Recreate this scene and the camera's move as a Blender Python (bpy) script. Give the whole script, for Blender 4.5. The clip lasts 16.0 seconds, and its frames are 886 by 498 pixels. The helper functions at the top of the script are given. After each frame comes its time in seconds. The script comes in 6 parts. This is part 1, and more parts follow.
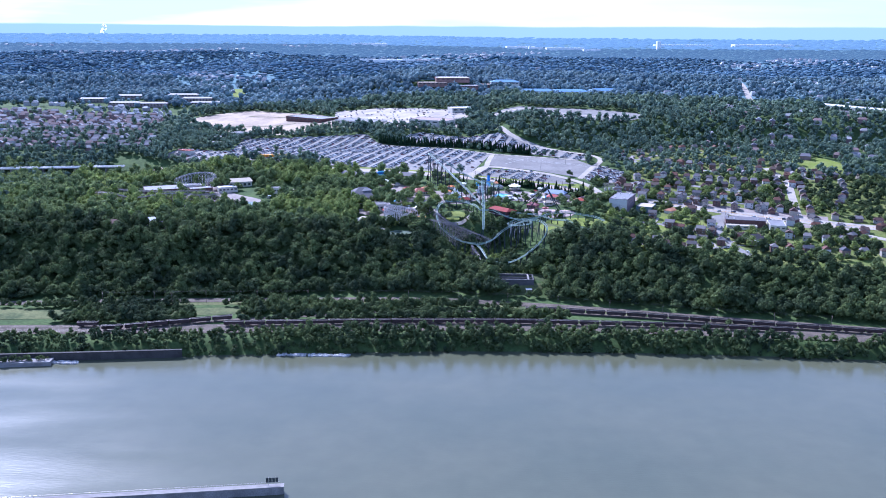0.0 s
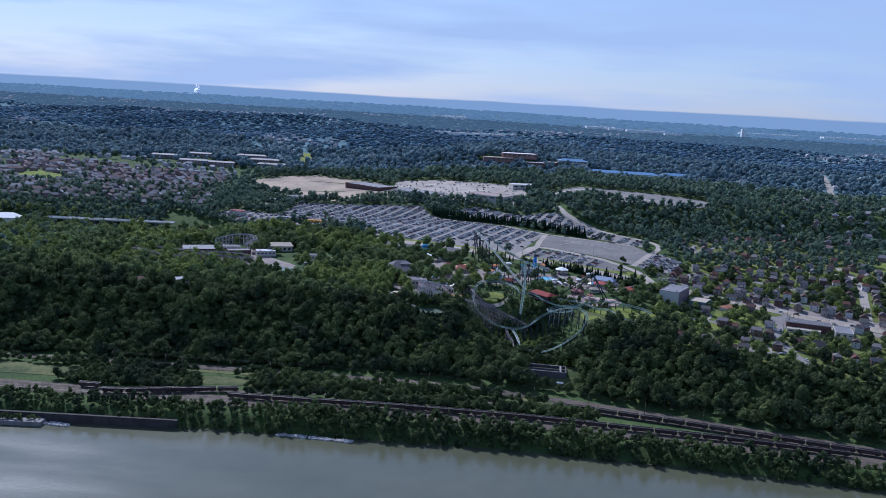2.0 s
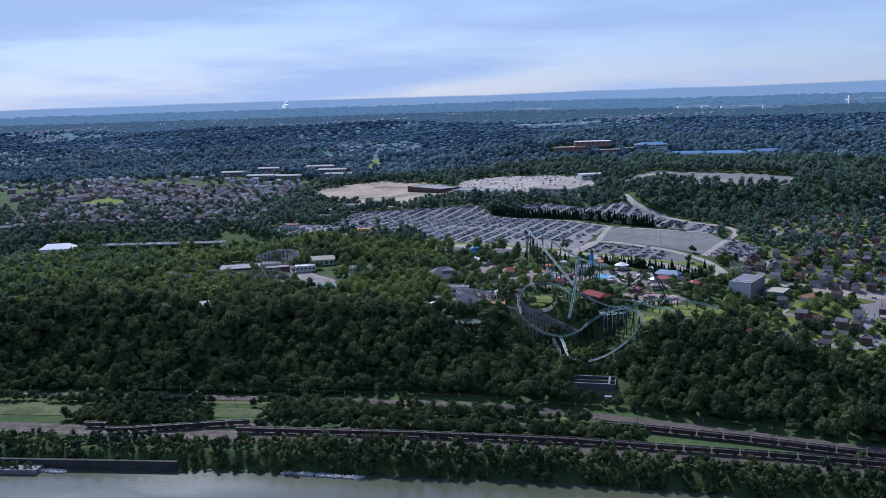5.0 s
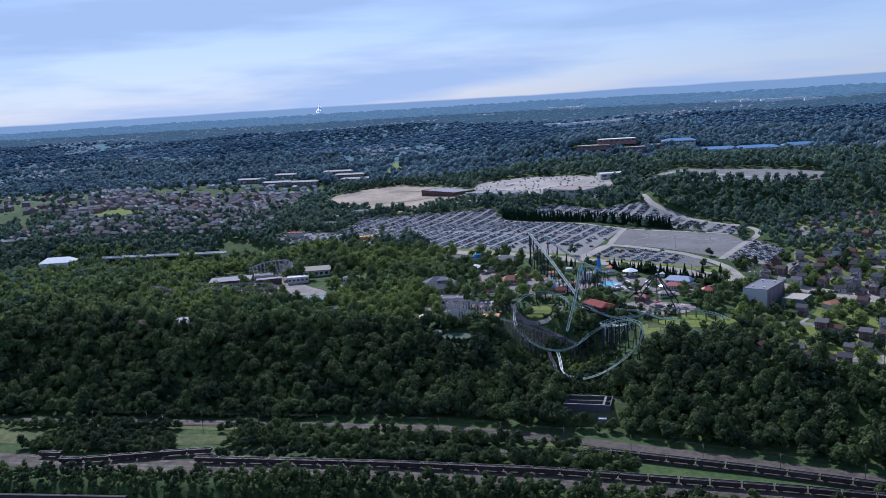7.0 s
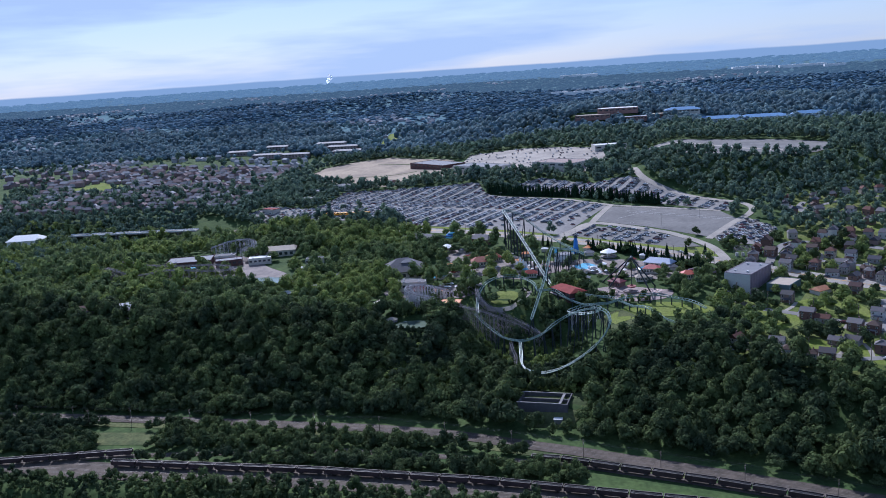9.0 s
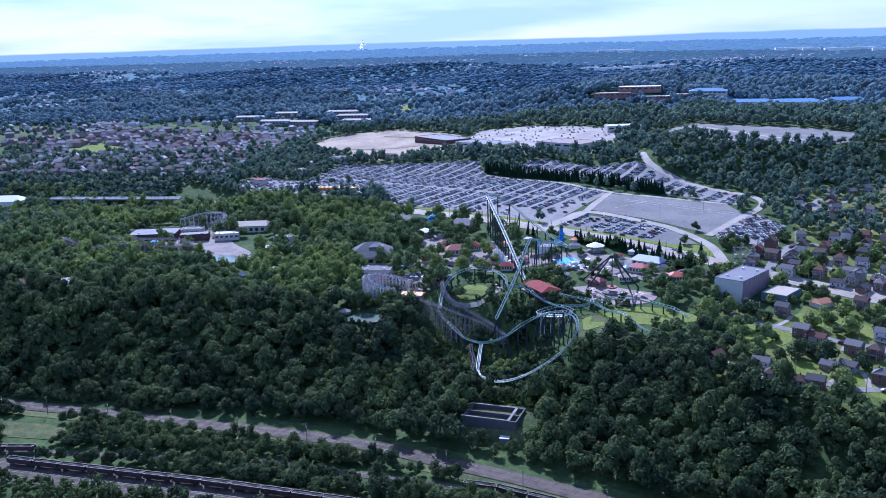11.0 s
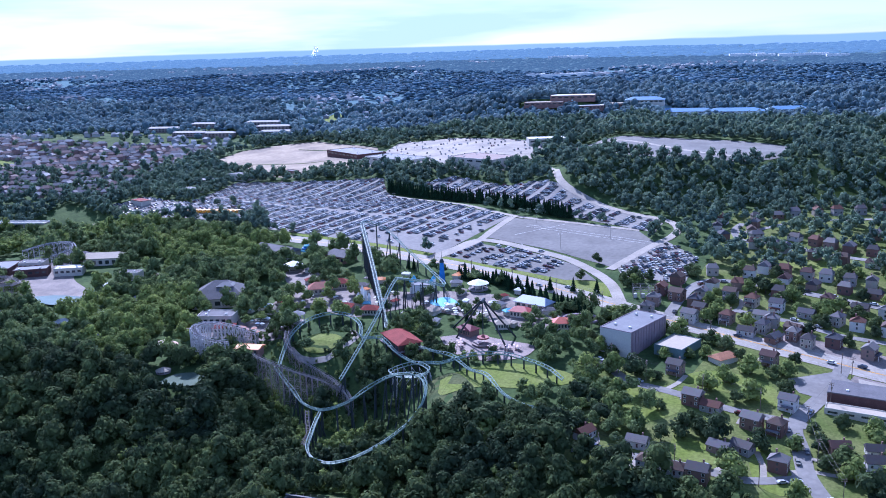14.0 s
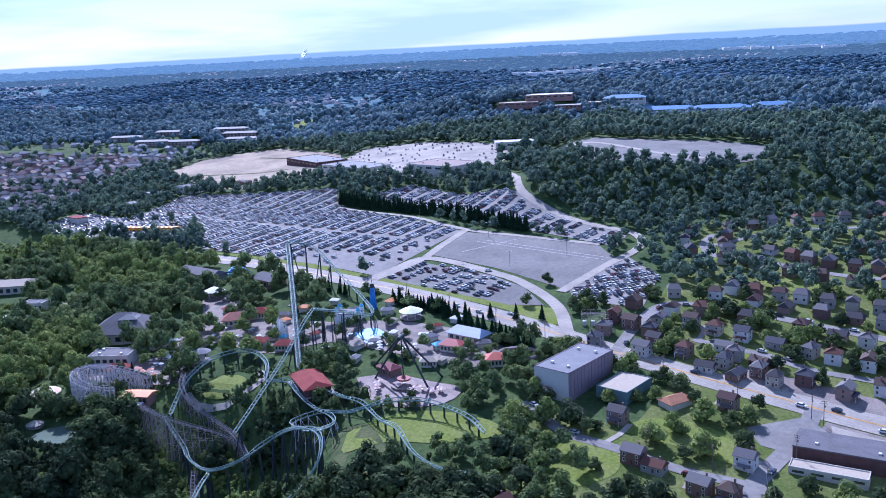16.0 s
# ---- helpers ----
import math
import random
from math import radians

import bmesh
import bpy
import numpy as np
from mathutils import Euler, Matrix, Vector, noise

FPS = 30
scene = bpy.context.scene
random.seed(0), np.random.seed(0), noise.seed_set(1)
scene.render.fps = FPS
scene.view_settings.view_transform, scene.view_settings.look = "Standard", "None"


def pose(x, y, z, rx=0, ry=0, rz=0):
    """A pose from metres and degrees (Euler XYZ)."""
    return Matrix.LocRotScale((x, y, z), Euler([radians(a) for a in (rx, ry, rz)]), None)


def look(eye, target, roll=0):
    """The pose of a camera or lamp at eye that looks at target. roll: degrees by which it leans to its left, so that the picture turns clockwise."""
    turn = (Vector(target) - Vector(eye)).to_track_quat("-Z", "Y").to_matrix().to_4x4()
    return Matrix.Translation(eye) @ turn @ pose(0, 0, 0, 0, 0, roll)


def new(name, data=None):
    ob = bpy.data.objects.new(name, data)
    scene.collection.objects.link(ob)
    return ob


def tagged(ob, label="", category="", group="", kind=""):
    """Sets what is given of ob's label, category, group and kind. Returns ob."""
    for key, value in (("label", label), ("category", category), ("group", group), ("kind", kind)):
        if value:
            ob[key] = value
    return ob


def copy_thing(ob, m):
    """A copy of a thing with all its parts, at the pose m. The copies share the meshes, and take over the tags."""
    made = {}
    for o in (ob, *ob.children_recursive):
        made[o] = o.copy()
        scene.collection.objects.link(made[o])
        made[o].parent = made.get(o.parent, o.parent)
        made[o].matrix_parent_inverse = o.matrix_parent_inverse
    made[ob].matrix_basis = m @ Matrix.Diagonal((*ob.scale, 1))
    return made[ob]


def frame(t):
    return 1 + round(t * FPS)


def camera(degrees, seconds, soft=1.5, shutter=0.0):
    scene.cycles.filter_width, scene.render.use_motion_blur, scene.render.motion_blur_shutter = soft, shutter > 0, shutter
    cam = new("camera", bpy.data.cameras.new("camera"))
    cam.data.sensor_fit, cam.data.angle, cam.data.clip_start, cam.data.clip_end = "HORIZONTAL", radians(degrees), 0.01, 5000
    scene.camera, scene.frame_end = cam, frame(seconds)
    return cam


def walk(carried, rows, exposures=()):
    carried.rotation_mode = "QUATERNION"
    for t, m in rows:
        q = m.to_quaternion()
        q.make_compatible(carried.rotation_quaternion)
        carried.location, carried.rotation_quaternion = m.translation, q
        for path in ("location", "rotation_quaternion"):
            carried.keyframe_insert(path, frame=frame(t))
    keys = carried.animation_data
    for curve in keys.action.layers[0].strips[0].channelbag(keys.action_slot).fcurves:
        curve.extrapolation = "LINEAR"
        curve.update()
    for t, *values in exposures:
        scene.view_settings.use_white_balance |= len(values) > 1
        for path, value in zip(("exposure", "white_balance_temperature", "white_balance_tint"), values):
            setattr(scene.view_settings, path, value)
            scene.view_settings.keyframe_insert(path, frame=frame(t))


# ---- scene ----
cam = camera(53.2, 16.0, soft=0.95)
PATH = [
    (0, (4.00, 19.81, 245.31), (1.859, 116.863, 221.319), 0.33),
    (0.5, (13.86, 32.56, 244.90), (8.845, 130.122, 223.518), 1.61),
    (1, (23.72, 45.22, 244.50), (16.009, 143.224, 226.166), 2.77),
    (1.5, (33.59, 57.74, 244.11), (23.894, 155.878, 227.535), 3.33),
    (2, (43.44, 70.19, 243.72), (32.206, 168.222, 227.452), 3.25),
    (2.5, (53.24, 82.80, 243.27), (41.042, 180.716, 227.055), 2.92),
    (3, (62.94, 95.82, 242.69), (48.714, 193.501, 226.665), 2.27),
    (3.5, (72.48, 109.55, 241.93), (55.684, 206.786, 225.708), 1.12),
    (4, (81.80, 124.05, 240.94), (62.572, 220.780, 224.422), -0.12),
    (4.5, (90.93, 139.20, 239.76), (69.472, 235.436, 223.057), -1.15),
    (5, (99.89, 154.87, 238.45), (76.516, 250.670, 221.848), -1.93),
    (7.5, (142.95, 237.30, 232.12), (113.873, 331.578, 215.804), -3.72),
    (8, (151.35, 254.22, 231.27), (121.717, 348.223, 214.366), -3.95),
    (8.5, (159.67, 271.48, 230.56), (129.416, 365.091, 212.611), -4.10),
    (9, (167.84, 289.40, 229.88), (137.056, 382.547, 210.503), -3.90),
    (11.5, (205.17, 387.93, 226.76), (169.503, 478.326, 203.176), -1.25),
    (12, (211.83, 408.06, 226.42), (175.458, 497.884, 201.742), -0.95),
    (12.5, (218.37, 428.23, 226.24), (182.752, 518.389, 201.678), -0.74),
    (13, (224.86, 448.42, 226.10), (191.077, 539.722, 203.225), -0.76),
    (13.5, (231.25, 468.57, 225.83), (199.159, 560.672, 203.755), -1.16),
    (14, (237.50, 488.82, 225.38), (205.876, 581.130, 203.492), -1.85),
    (14.5, (243.54, 509.14, 224.81), (211.681, 601.398, 203.065), -2.39),
    (15, (249.40, 529.50, 224.16), (217.412, 621.728, 202.471), -2.83),
    (15.5, (255.16, 549.89, 223.48), (223.076, 642.073, 201.729), -2.98),
    (16, (260.87, 570.30, 222.80), (228.785, 662.447, 200.914), -3.03),
]
EXPOSURES = [(0, 1.06, 4650, 30), (0.5, 0.74, 4650, 30), (1.0, 0.20, 4650, 29), (1.6, -0.08, 4850, 22), (5, -0.08, 4900, 22), (9.2, 0.08, 4900, 22), (11.3, 0.56, 4450, 30), (12.0, 0.62, 4450, 30), (12.5, 0.75, 4450, 30), (13.2, 0.75, 4480, 30), (14.5, 0.63, 4580, 31), (16, 0.55, 4600, 31)]
SCALE = 0.93
walk(cam, [(t, look(SCALE * Vector(eye), SCALE * Vector(target), roll)) for t, eye, target, roll in PATH], EXPOSURES)

# ---- world, sun ----
SUN = Vector((-0.42, 0.62, 0.63)).normalized()
world = bpy.data.worlds.new("sky")
scene.world = world
world.use_nodes = True
wn, wl = world.node_tree.nodes, world.node_tree.links
wn.clear()
w_out, w_back = wn.new("ShaderNodeOutputWorld"), wn.new("ShaderNodeBackground")
w_sky = wn.new("ShaderNodeTexSky")
w_sky.sky_type, w_sky.sun_disc = "NISHITA", False
w_sky.sun_elevation, w_sky.sun_rotation = math.asin(SUN.z), math.atan2(SUN.x, SUN.y)
w_sky.altitude, w_sky.air_density, w_sky.dust_density, w_sky.ozone_density = 300, 1.0, 0.6, 1.0
w_co, w_map = wn.new("ShaderNodeTexCoord"), wn.new("ShaderNodeMapping")
w_map.inputs["Scale"].default_value = (1.9, 1.9, 16.0)
w_noise, w_ramp, w_mix = wn.new("ShaderNodeTexNoise"), wn.new("ShaderNodeValToRGB"), wn.new("ShaderNodeMixRGB")
w_noise.inputs["Scale"].default_value, w_noise.inputs["Detail"].default_value, w_noise.inputs["Roughness"].default_value = 1.3, 5.0, 0.5
w_ramp.color_ramp.elements[0].position, w_ramp.color_ramp.elements[1].position = 0.44, 0.60
w_ramp.color_ramp.elements[0].color, w_ramp.color_ramp.elements[1].color = (0.48, 0.48, 0.48, 1), (0.97, 0.97, 0.97, 1)
w_mix.inputs["Color2"].default_value = (5.4, 6.4, 7.2, 1)
wl.new(w_co.outputs["Generated"], w_map.inputs["Vector"])
wl.new(w_map.outputs["Vector"], w_noise.inputs["Vector"])
wl.new(w_noise.outputs["Fac"], w_ramp.inputs["Fac"])
w_dir, w_thin, w_haze = wn.new("ShaderNodeSeparateXYZ"), wn.new("ShaderNodeMapRange"), wn.new("ShaderNodeMixRGB")
# thin cloud and haze lie low over the land; the sky clears towards the zenith
w_thin.inputs["From Min"].default_value, w_thin.inputs["From Max"].default_value = 0.14, 0.55
w_thin.inputs["To Min"].default_value, w_thin.inputs["To Max"].default_value = 1.0, 0.30
w_haze.blend_type = "MULTIPLY"
w_haze.inputs["Fac"].default_value = 1.0
wl.new(w_co.outputs["Generated"], w_dir.inputs["Vector"])
wl.new(w_dir.outputs["Z"], w_thin.inputs["Value"])
wl.new(w_ramp.outputs["Color"], w_haze.inputs["Color1"])
wl.new(w_thin.outputs["Result"], w_haze.inputs["Color2"])
wl.new(w_haze.outputs["Color"], w_mix.inputs["Fac"])
wl.new(w_sky.outputs["Color"], w_mix.inputs["Color1"])
# beyond the last ridge: hazy hills up to the horizon
w_ridge, w_line, w_off, w_hills = wn.new("ShaderNodeTexNoise"), wn.new("ShaderNodeMapRange"), wn.new("ShaderNodeMath"), wn.new("ShaderNodeMixRGB")
w_flat = wn.new("ShaderNodeMapping")
w_flat.inputs["Scale"].default_value = (1, 1, 0)
w_ridge.inputs["Scale"].default_value, w_ridge.inputs["Detail"].default_value = 4.5, 4.0
w_off.operation = "MULTIPLY_ADD"
w_off.inputs[1].default_value = -0.0075
w_line.inputs["From Min"].default_value, w_line.inputs["From Max"].default_value = 0.0, 0.0016
w_hills.inputs["Color1"].default_value = (3.0, 4.1, 5.1, 1)
wl.new(w_co.outputs["Generated"], w_flat.inputs["Vector"])
wl.new(w_flat.outputs["Vector"], w_ridge.inputs["Vector"])
wl.new(w_ridge.outputs["Fac"], w_off.inputs[0])
wl.new(w_dir.outputs["Z"], w_off.inputs[2])
wl.new(w_off.outputs["Value"], w_line.inputs["Value"])
wl.new(w_line.outputs["Result"], w_hills.inputs["Fac"])
wl.new(w_mix.outputs["Color"], w_hills.inputs["Color2"])
wl.new(w_hills.outputs["Color"], w_back.inputs["Color"])
w_back.inputs["Strength"].default_value = 0.088
wl.new(w_back.outputs["Background"], w_out.inputs["Surface"])
sun = new("sun", bpy.data.lights.new("sun", "SUN"))
sun.data.energy, sun.data.angle, sun.data.color = 5.0, radians(0.6), (1.0, 0.91, 0.75)
sun.matrix_world = look(SUN * 1000, (0, 0, 0))

# ---- the lie of the land ----
def ease(a, b, v):
    t = np.clip((v - a) / (b - a), 0.0, 1.0)
    return t * t * (3 - 2 * t)


def shore_y(x):
    return np.interp(x, [-1500, -700, -420, -342, -290, -216, -135, -60, 0, 70, 140, 210, 330, 450, 700, 1500], [470, 588, 632, 641, 647, 655, 663.5, 670, 674, 676.5, 676, 674, 667, 655, 612, 360])


def rail_low(x):
    return np.interp(x, [-1500, -700, -371, -190, -60, 40, 182, 342, 700, 1500], [560, 655, 686, 696, 707, 711, 706, 692, 640, 480])


def rail_up(x):
    return np.interp(x, [-1500, -700, -450, -300, -195, -50, 0, 85, 160, 238, 353, 700, 1500], [640, 715, 752, 768, 776, 784, 782, 769, 754, 736, 714, 655, 495])


def bluff_top(x):
    return np.interp(x, [-1500, -700, -400, -200, -70, 0, 70, 140, 220, 350, 700, 1500], [700, 830, 872, 880, 900, 926, 905, 880, 852, 815, 750, 590])


def waves(x, y, scale, phase):
    """Smooth rolling ground, about -1 to 1."""
    u, v = x / scale, y / scale
    return (np.sin(u + 1.7 * np.sin(0.6 * v + phase)) + np.sin(1.3 * v + 1.1 * np.sin(0.8 * u - phase) + phase) + 0.6 * np.sin(1.9 * u - 1.6 * v + 2 * phase)) / 2.6


def height(x, y):
    """Height of the ground over the river, in metres."""
    x, y = np.asarray(x, float), np.asarray(y, float)
    d = y - shore_y(x)
    bank = -2.5 + 11.5 * ease(-2, 16, d)
    top = bluff_top(x)
    foot = rail_up(x) + 16
    rise = ease(0.0, 1.0, (y - foot) / np.maximum(top - foot, 20)) * 0.75 + 0.25 * np.clip((y - foot) / np.maximum(top - foot, 20), 0, 1)
    slope = 0.058 + 0.034 * ease(-250, 100, x)
    flat = 52 + slope * (np.minimum(y, 1290) - 960) - 4 * ease(200, 330, x) * (1 - ease(930, 1120, y)) + 6 * ease(-240, -330, x) * (1 - ease(900, 1100, y))
    mall = 76 + 27 * ease(-420, 20, x) + 0.01 * (y - 1550)
    flat = flat + (mall - flat) * ease(1330, 1480, y) * (1 - ease(0, 60, x))
    flat = flat + (116 - flat) * ease(1285, 1385, y - 0.10 * (x - 150)) * ease(-10, 110, x)
    flat = flat - 24 * np.exp(-((y - 1210 - 0.15 * (x + 400)) / 85) ** 2) * ease(-300, -420, x)
    flat = flat + (109 + 7 * ease(-1500, 100, x) - flat) * ease(2100, 2900, y)
    far = np.interp(y, [0, 1500, 1850, 2100, 2600, 3500, 4300, 4900, 6000], [0, 0, 14, 30, 34, 58, 88, 104, 104]) - 20 * ease(1500, 1900, y) * (ease(60, 160, x) * (1 - ease(2100, 2900, y)) + 0.9 * ease(-1100, 700, x) * ease(2100, 2900, y))
    far = far + waves(x, y, 210, 0.4) * 16 * ease(1750, 2300, y) * (1 - 0.96 * ease(2700, 3600, y)) + waves(x, y, 90, 1.9) * 5 * ease(1750, 2300, y) * (1 - 0.95 * ease(2700, 3600, y))
    far = far + 30 * np.exp(-((x + 120) / 190) ** 2 - ((y - 1930) / 90) ** 2) * ease(1790, 1900, y)
    side = 14 * waves(x, y, 160, 2.2) * ease(380, 620, np.abs(x)) * ease(950, 1300, y) * (1 - ease(1700, 2200, y))
    up = flat + far + side
    land = bank + rise * (up - 9)
    floor = 9 + 0.095 * (y - 800)
    cut = np.exp(-((x - 28 + 0.25 * (y - 900)) / 50) ** 4) * ease(800, 835, y) * (1 - ease(905, 962, y))
    land = land + (np.minimum(land, floor) - land) * cut
    land = land + (44.2 - land) * np.exp(-((x + 60) / 19) ** 4 - ((y - 896) / 14) ** 4)
    return land + 7 * np.exp(-((x - 56) / 36) ** 4 - ((y - 825) / 19) ** 4)

# ---- materials ----
def mat(name, colour, rough=0.8, vary=0.2, size=2.0, metal=0.0, bump=0.0, island=0.0, each=0.0, second=None, sheen=0.35, hue=0.0):
    """A surface with broad and fine variation. size: metres of the broad patches. second: a colour that it mixes into in patches."""
    m = bpy.data.materials.new(name)
    m.use_nodes = True
    n, l = m.node_tree.nodes, m.node_tree.links
    b = n["Principled BSDF"]
    b.inputs["Roughness"].default_value, b.inputs["Metallic"].default_value = rough, metal
    b.inputs["Specular IOR Level"].default_value = sheen
    co = n.new("ShaderNodeNewGeometry")
    broad, fine = n.new("ShaderNodeTexNoise"), n.new("ShaderNodeTexNoise")
    broad.inputs["Scale"].default_value, broad.inputs["Detail"].default_value = 1 / size, 4.0
    fine.inputs["Scale"].default_value, fine.inputs["Detail"].default_value = 9 / size, 2.0
    l.new(co.outputs["Position"], broad.inputs["Vector"])
    l.new(co.outputs["Position"], fine.inputs["Vector"])
    mix = n.new("ShaderNodeMixRGB")
    mix.inputs["Color1"].default_value = (*colour, 1)
    other = second or tuple(c * (1 - vary) for c in colour)
    mix.inputs["Color2"].default_value = (*other, 1)
    ramp = n.new("ShaderNodeValToRGB")
    ramp.color_ramp.elements[0].position, ramp.color_ramp.elements[1].position = 0.38, 0.64
    l.new(broad.outputs["Fac"], ramp.inputs["Fac"])
    l.new(ramp.outputs["Color"], mix.inputs["Fac"])
    hsv = n.new("ShaderNodeHueSaturation")
    l.new(mix.outputs["Color"], hsv.inputs["Color"])
    grain = n.new("ShaderNodeMapRange")
    grain.inputs["From Min"].default_value, grain.inputs["From Max"].default_value = 0.25, 0.75
    grain.inputs["To Min"].default_value, grain.inputs["To Max"].default_value = 1 - vary, 1 + vary
    l.new(fine.outputs["Fac"], grain.inputs["Value"])
    value = grain.outputs["Result"]
    for amount, source in ((island, co.outputs["Random Per Island"]), (each, None)):
        if amount:
            source = source or n.new("ShaderNodeObjectInfo").outputs["Random"]
            r = n.new("ShaderNodeMapRange")
            r.inputs["To Min"].default_value, r.inputs["To Max"].default_value = 1 - amount, 1 + amount
            l.new(source, r.inputs["Value"])
            times = n.new("ShaderNodeMath")
            times.operation = "MULTIPLY"
            l.new(value, times.inputs[0])
            l.new(r.outputs["Result"], times.inputs[1])
            value = times.outputs["Value"]
            if hue:
                h = n.new("ShaderNodeMapRange")
                h.inputs["To Min"].default_value, h.inputs["To Max"].default_value = 0.5 - hue, 0.5 + hue
                l.new(source, h.inputs["Value"])
                l.new(h.outputs["Result"], hsv.inputs["Hue"])
    l.new(value, hsv.inputs["Value"])
    l.new(hsv.outputs["Color"], b.inputs["Base Color"])
    if bump:
        bp = n.new("ShaderNodeBump")
        bp.inputs["Strength"].default_value, bp.inputs["Distance"].default_value = bump, size * 0.1
        l.new(fine.outputs["Fac"], bp.inputs["Height"])
        l.new(bp.outputs["Normal"], b.inputs["Normal"])
    return m


def leaves(name, colour, second, size=14.0):
    """Foliage: two greens in patches, each clump a little different, and light that comes through the leaves."""
    m = mat(name, colour, 0.85, 0.25, size, island=0.38, second=second, sheen=0.06)
    n, l = m.node_tree.nodes, m.node_tree.links
    b, out = n["Principled BSDF"], n["Material Output"]
    through_leaf, add = n.new("ShaderNodeBsdfTranslucent"), n.new("ShaderNodeMixShader")
    l.new(b.inputs["Base Color"].links[0].from_socket, through_leaf.inputs["Color"])
    add.inputs["Fac"].default_value = 0.34
    l.new(b.outputs["BSDF"], add.inputs[1])
    l.new(through_leaf.outputs["BSDF"], add.inputs[2])
    l.new(add.outputs["Shader"], out.inputs["Surface"])
    return m


def palette(name, colours, rough=0.4, sheen=0.5, island=False, metal=0.0):
    """Paints picked by chance, one for each object or, joined, for each piece."""
    m = bpy.data.materials.new(name)
    m.use_nodes = True
    n, l = m.node_tree.nodes, m.node_tree.links
    b = n["Principled BSDF"]
    b.inputs["Roughness"].default_value, b.inputs["Specular IOR Level"].default_value, b.inputs["Metallic"].default_value = rough, sheen, metal
    ramp = n.new("ShaderNodeValToRGB")
    ramp.color_ramp.interpolation = "CONSTANT"
    e = ramp.color_ramp.elements
    for k, c in enumerate(colours):
        stop = e[k] if k < 2 else e.new(k / len(colours))
        stop.position = k / len(colours)
        stop.color = (*c, 1)
    l.new(n.new("ShaderNodeNewGeometry").outputs["Random Per Island"] if island else n.new("ShaderNodeObjectInfo").outputs["Random"], ramp.inputs["Fac"])
    noise_node, mix = n.new("ShaderNodeTexNoise"), n.new("ShaderNodeMixRGB")
    noise_node.inputs["Scale"].default_value = 0.7
    mix.blend_type = "MULTIPLY"
    mix.inputs["Fac"].default_value = 0.3
    l.new(n.new("ShaderNodeNewGeometry").outputs["Position"], noise_node.inputs["Vector"])
    l.new(ramp.outputs["Color"], mix.inputs["Color1"])
    l.new(noise_node.outputs["Color"], mix.inputs["Color2"])
    l.new(mix.outputs["Color"], b.inputs["Base Color"])
    return m


GROUND = mat("meadow_and_scrub", (0.075, 0.11, 0.035), 0.95, 0.3, 22, second=(0.045, 0.075, 0.025), sheen=0.1)
GRASS = mat("mown_grass", (0.155, 0.195, 0.036), 0.9, 0.25, 14, second=(0.19, 0.215, 0.06), sheen=0.05)
MEADOW = mat("dry_meadow", (0.125, 0.135, 0.055), 0.95, 0.3, 14, second=(0.06, 0.08, 0.032), sheen=0.1)
DIRT = mat("bare_earth", (0.33, 0.27, 0.20), 0.95, 0.2, 10, second=(0.26, 0.22, 0.17), sheen=0.1)
SAND = mat("graded_sand", (0.40, 0.325, 0.235), 0.95, 0.16, 45, second=(0.25, 0.205, 0.16), sheen=0.1)
ASPHALT = mat("worn_asphalt", (0.155, 0.148, 0.138), 0.9, 0.16, 26, second=(0.205, 0.195, 0.18), sheen=0.2)
ASPHALT_OLD = mat("bleached_asphalt", (0.255, 0.240, 0.222), 0.9, 0.16, 25, second=(0.205, 0.193, 0.18), sheen=0.2)
CONCRETE = mat("pale_concrete", (0.37, 0.33, 0.275), 0.85, 0.14, 12, second=(0.29, 0.262, 0.225), sheen=0.2)
PAVING = mat("park_paving", (0.27, 0.228, 0.20), 0.85, 0.2, 8, second=(0.19, 0.163, 0.148), sheen=0.2)
BALLAST = mat("rail_ballast", (0.125, 0.103, 0.082), 0.95, 0.25, 6, second=(0.075, 0.064, 0.052), sheen=0.1)
RAIL = mat("rusty_rail_steel", (0.17, 0.145, 0.13), 0.6, 0.15, 4, metal=0.25)
STEEL = mat("rail_steel", (0.30, 0.28, 0.27), 0.4, 0.1, 5, metal=0.8)
PAINT_WHITE = mat("road_paint", (0.42, 0.41, 0.39), 0.7, 0.1, 3)
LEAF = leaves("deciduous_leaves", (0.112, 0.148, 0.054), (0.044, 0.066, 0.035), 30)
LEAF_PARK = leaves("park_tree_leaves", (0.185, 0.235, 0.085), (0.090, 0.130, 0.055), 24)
# mid, far and back leaves: haze painted in, paler and bluer with distance
LEAF_MID_HAZE = leaves("hazed_hillside_leaves", (0.170, 0.228, 0.145), (0.098, 0.148, 0.118), 40)
LEAF_FAR_HAZE = leaves("hazed_far_woodland_leaves", (0.195, 0.285, 0.350), (0.110, 0.185, 0.250), 170)
LEAF_BACK_HAZE = leaves("hazed_back_hill_leaves", (0.180, 0.252, 0.265), (0.112, 0.172, 0.205), 70)
LEAF_LIGHT = leaves("locust_leaves", (0.235, 0.285, 0.078), (0.150, 0.200, 0.065))
NEEDLES = leaves("spruce_needles", (0.022, 0.050, 0.022), (0.016, 0.036, 0.018), 6)
BARK = mat("bark", (0.10, 0.075, 0.055), 0.9, 0.3, 0.5)
ROOF_DARK = mat("dark_shingle", (0.10, 0.095, 0.10), 0.85, 0.2, 2, each=0.35)
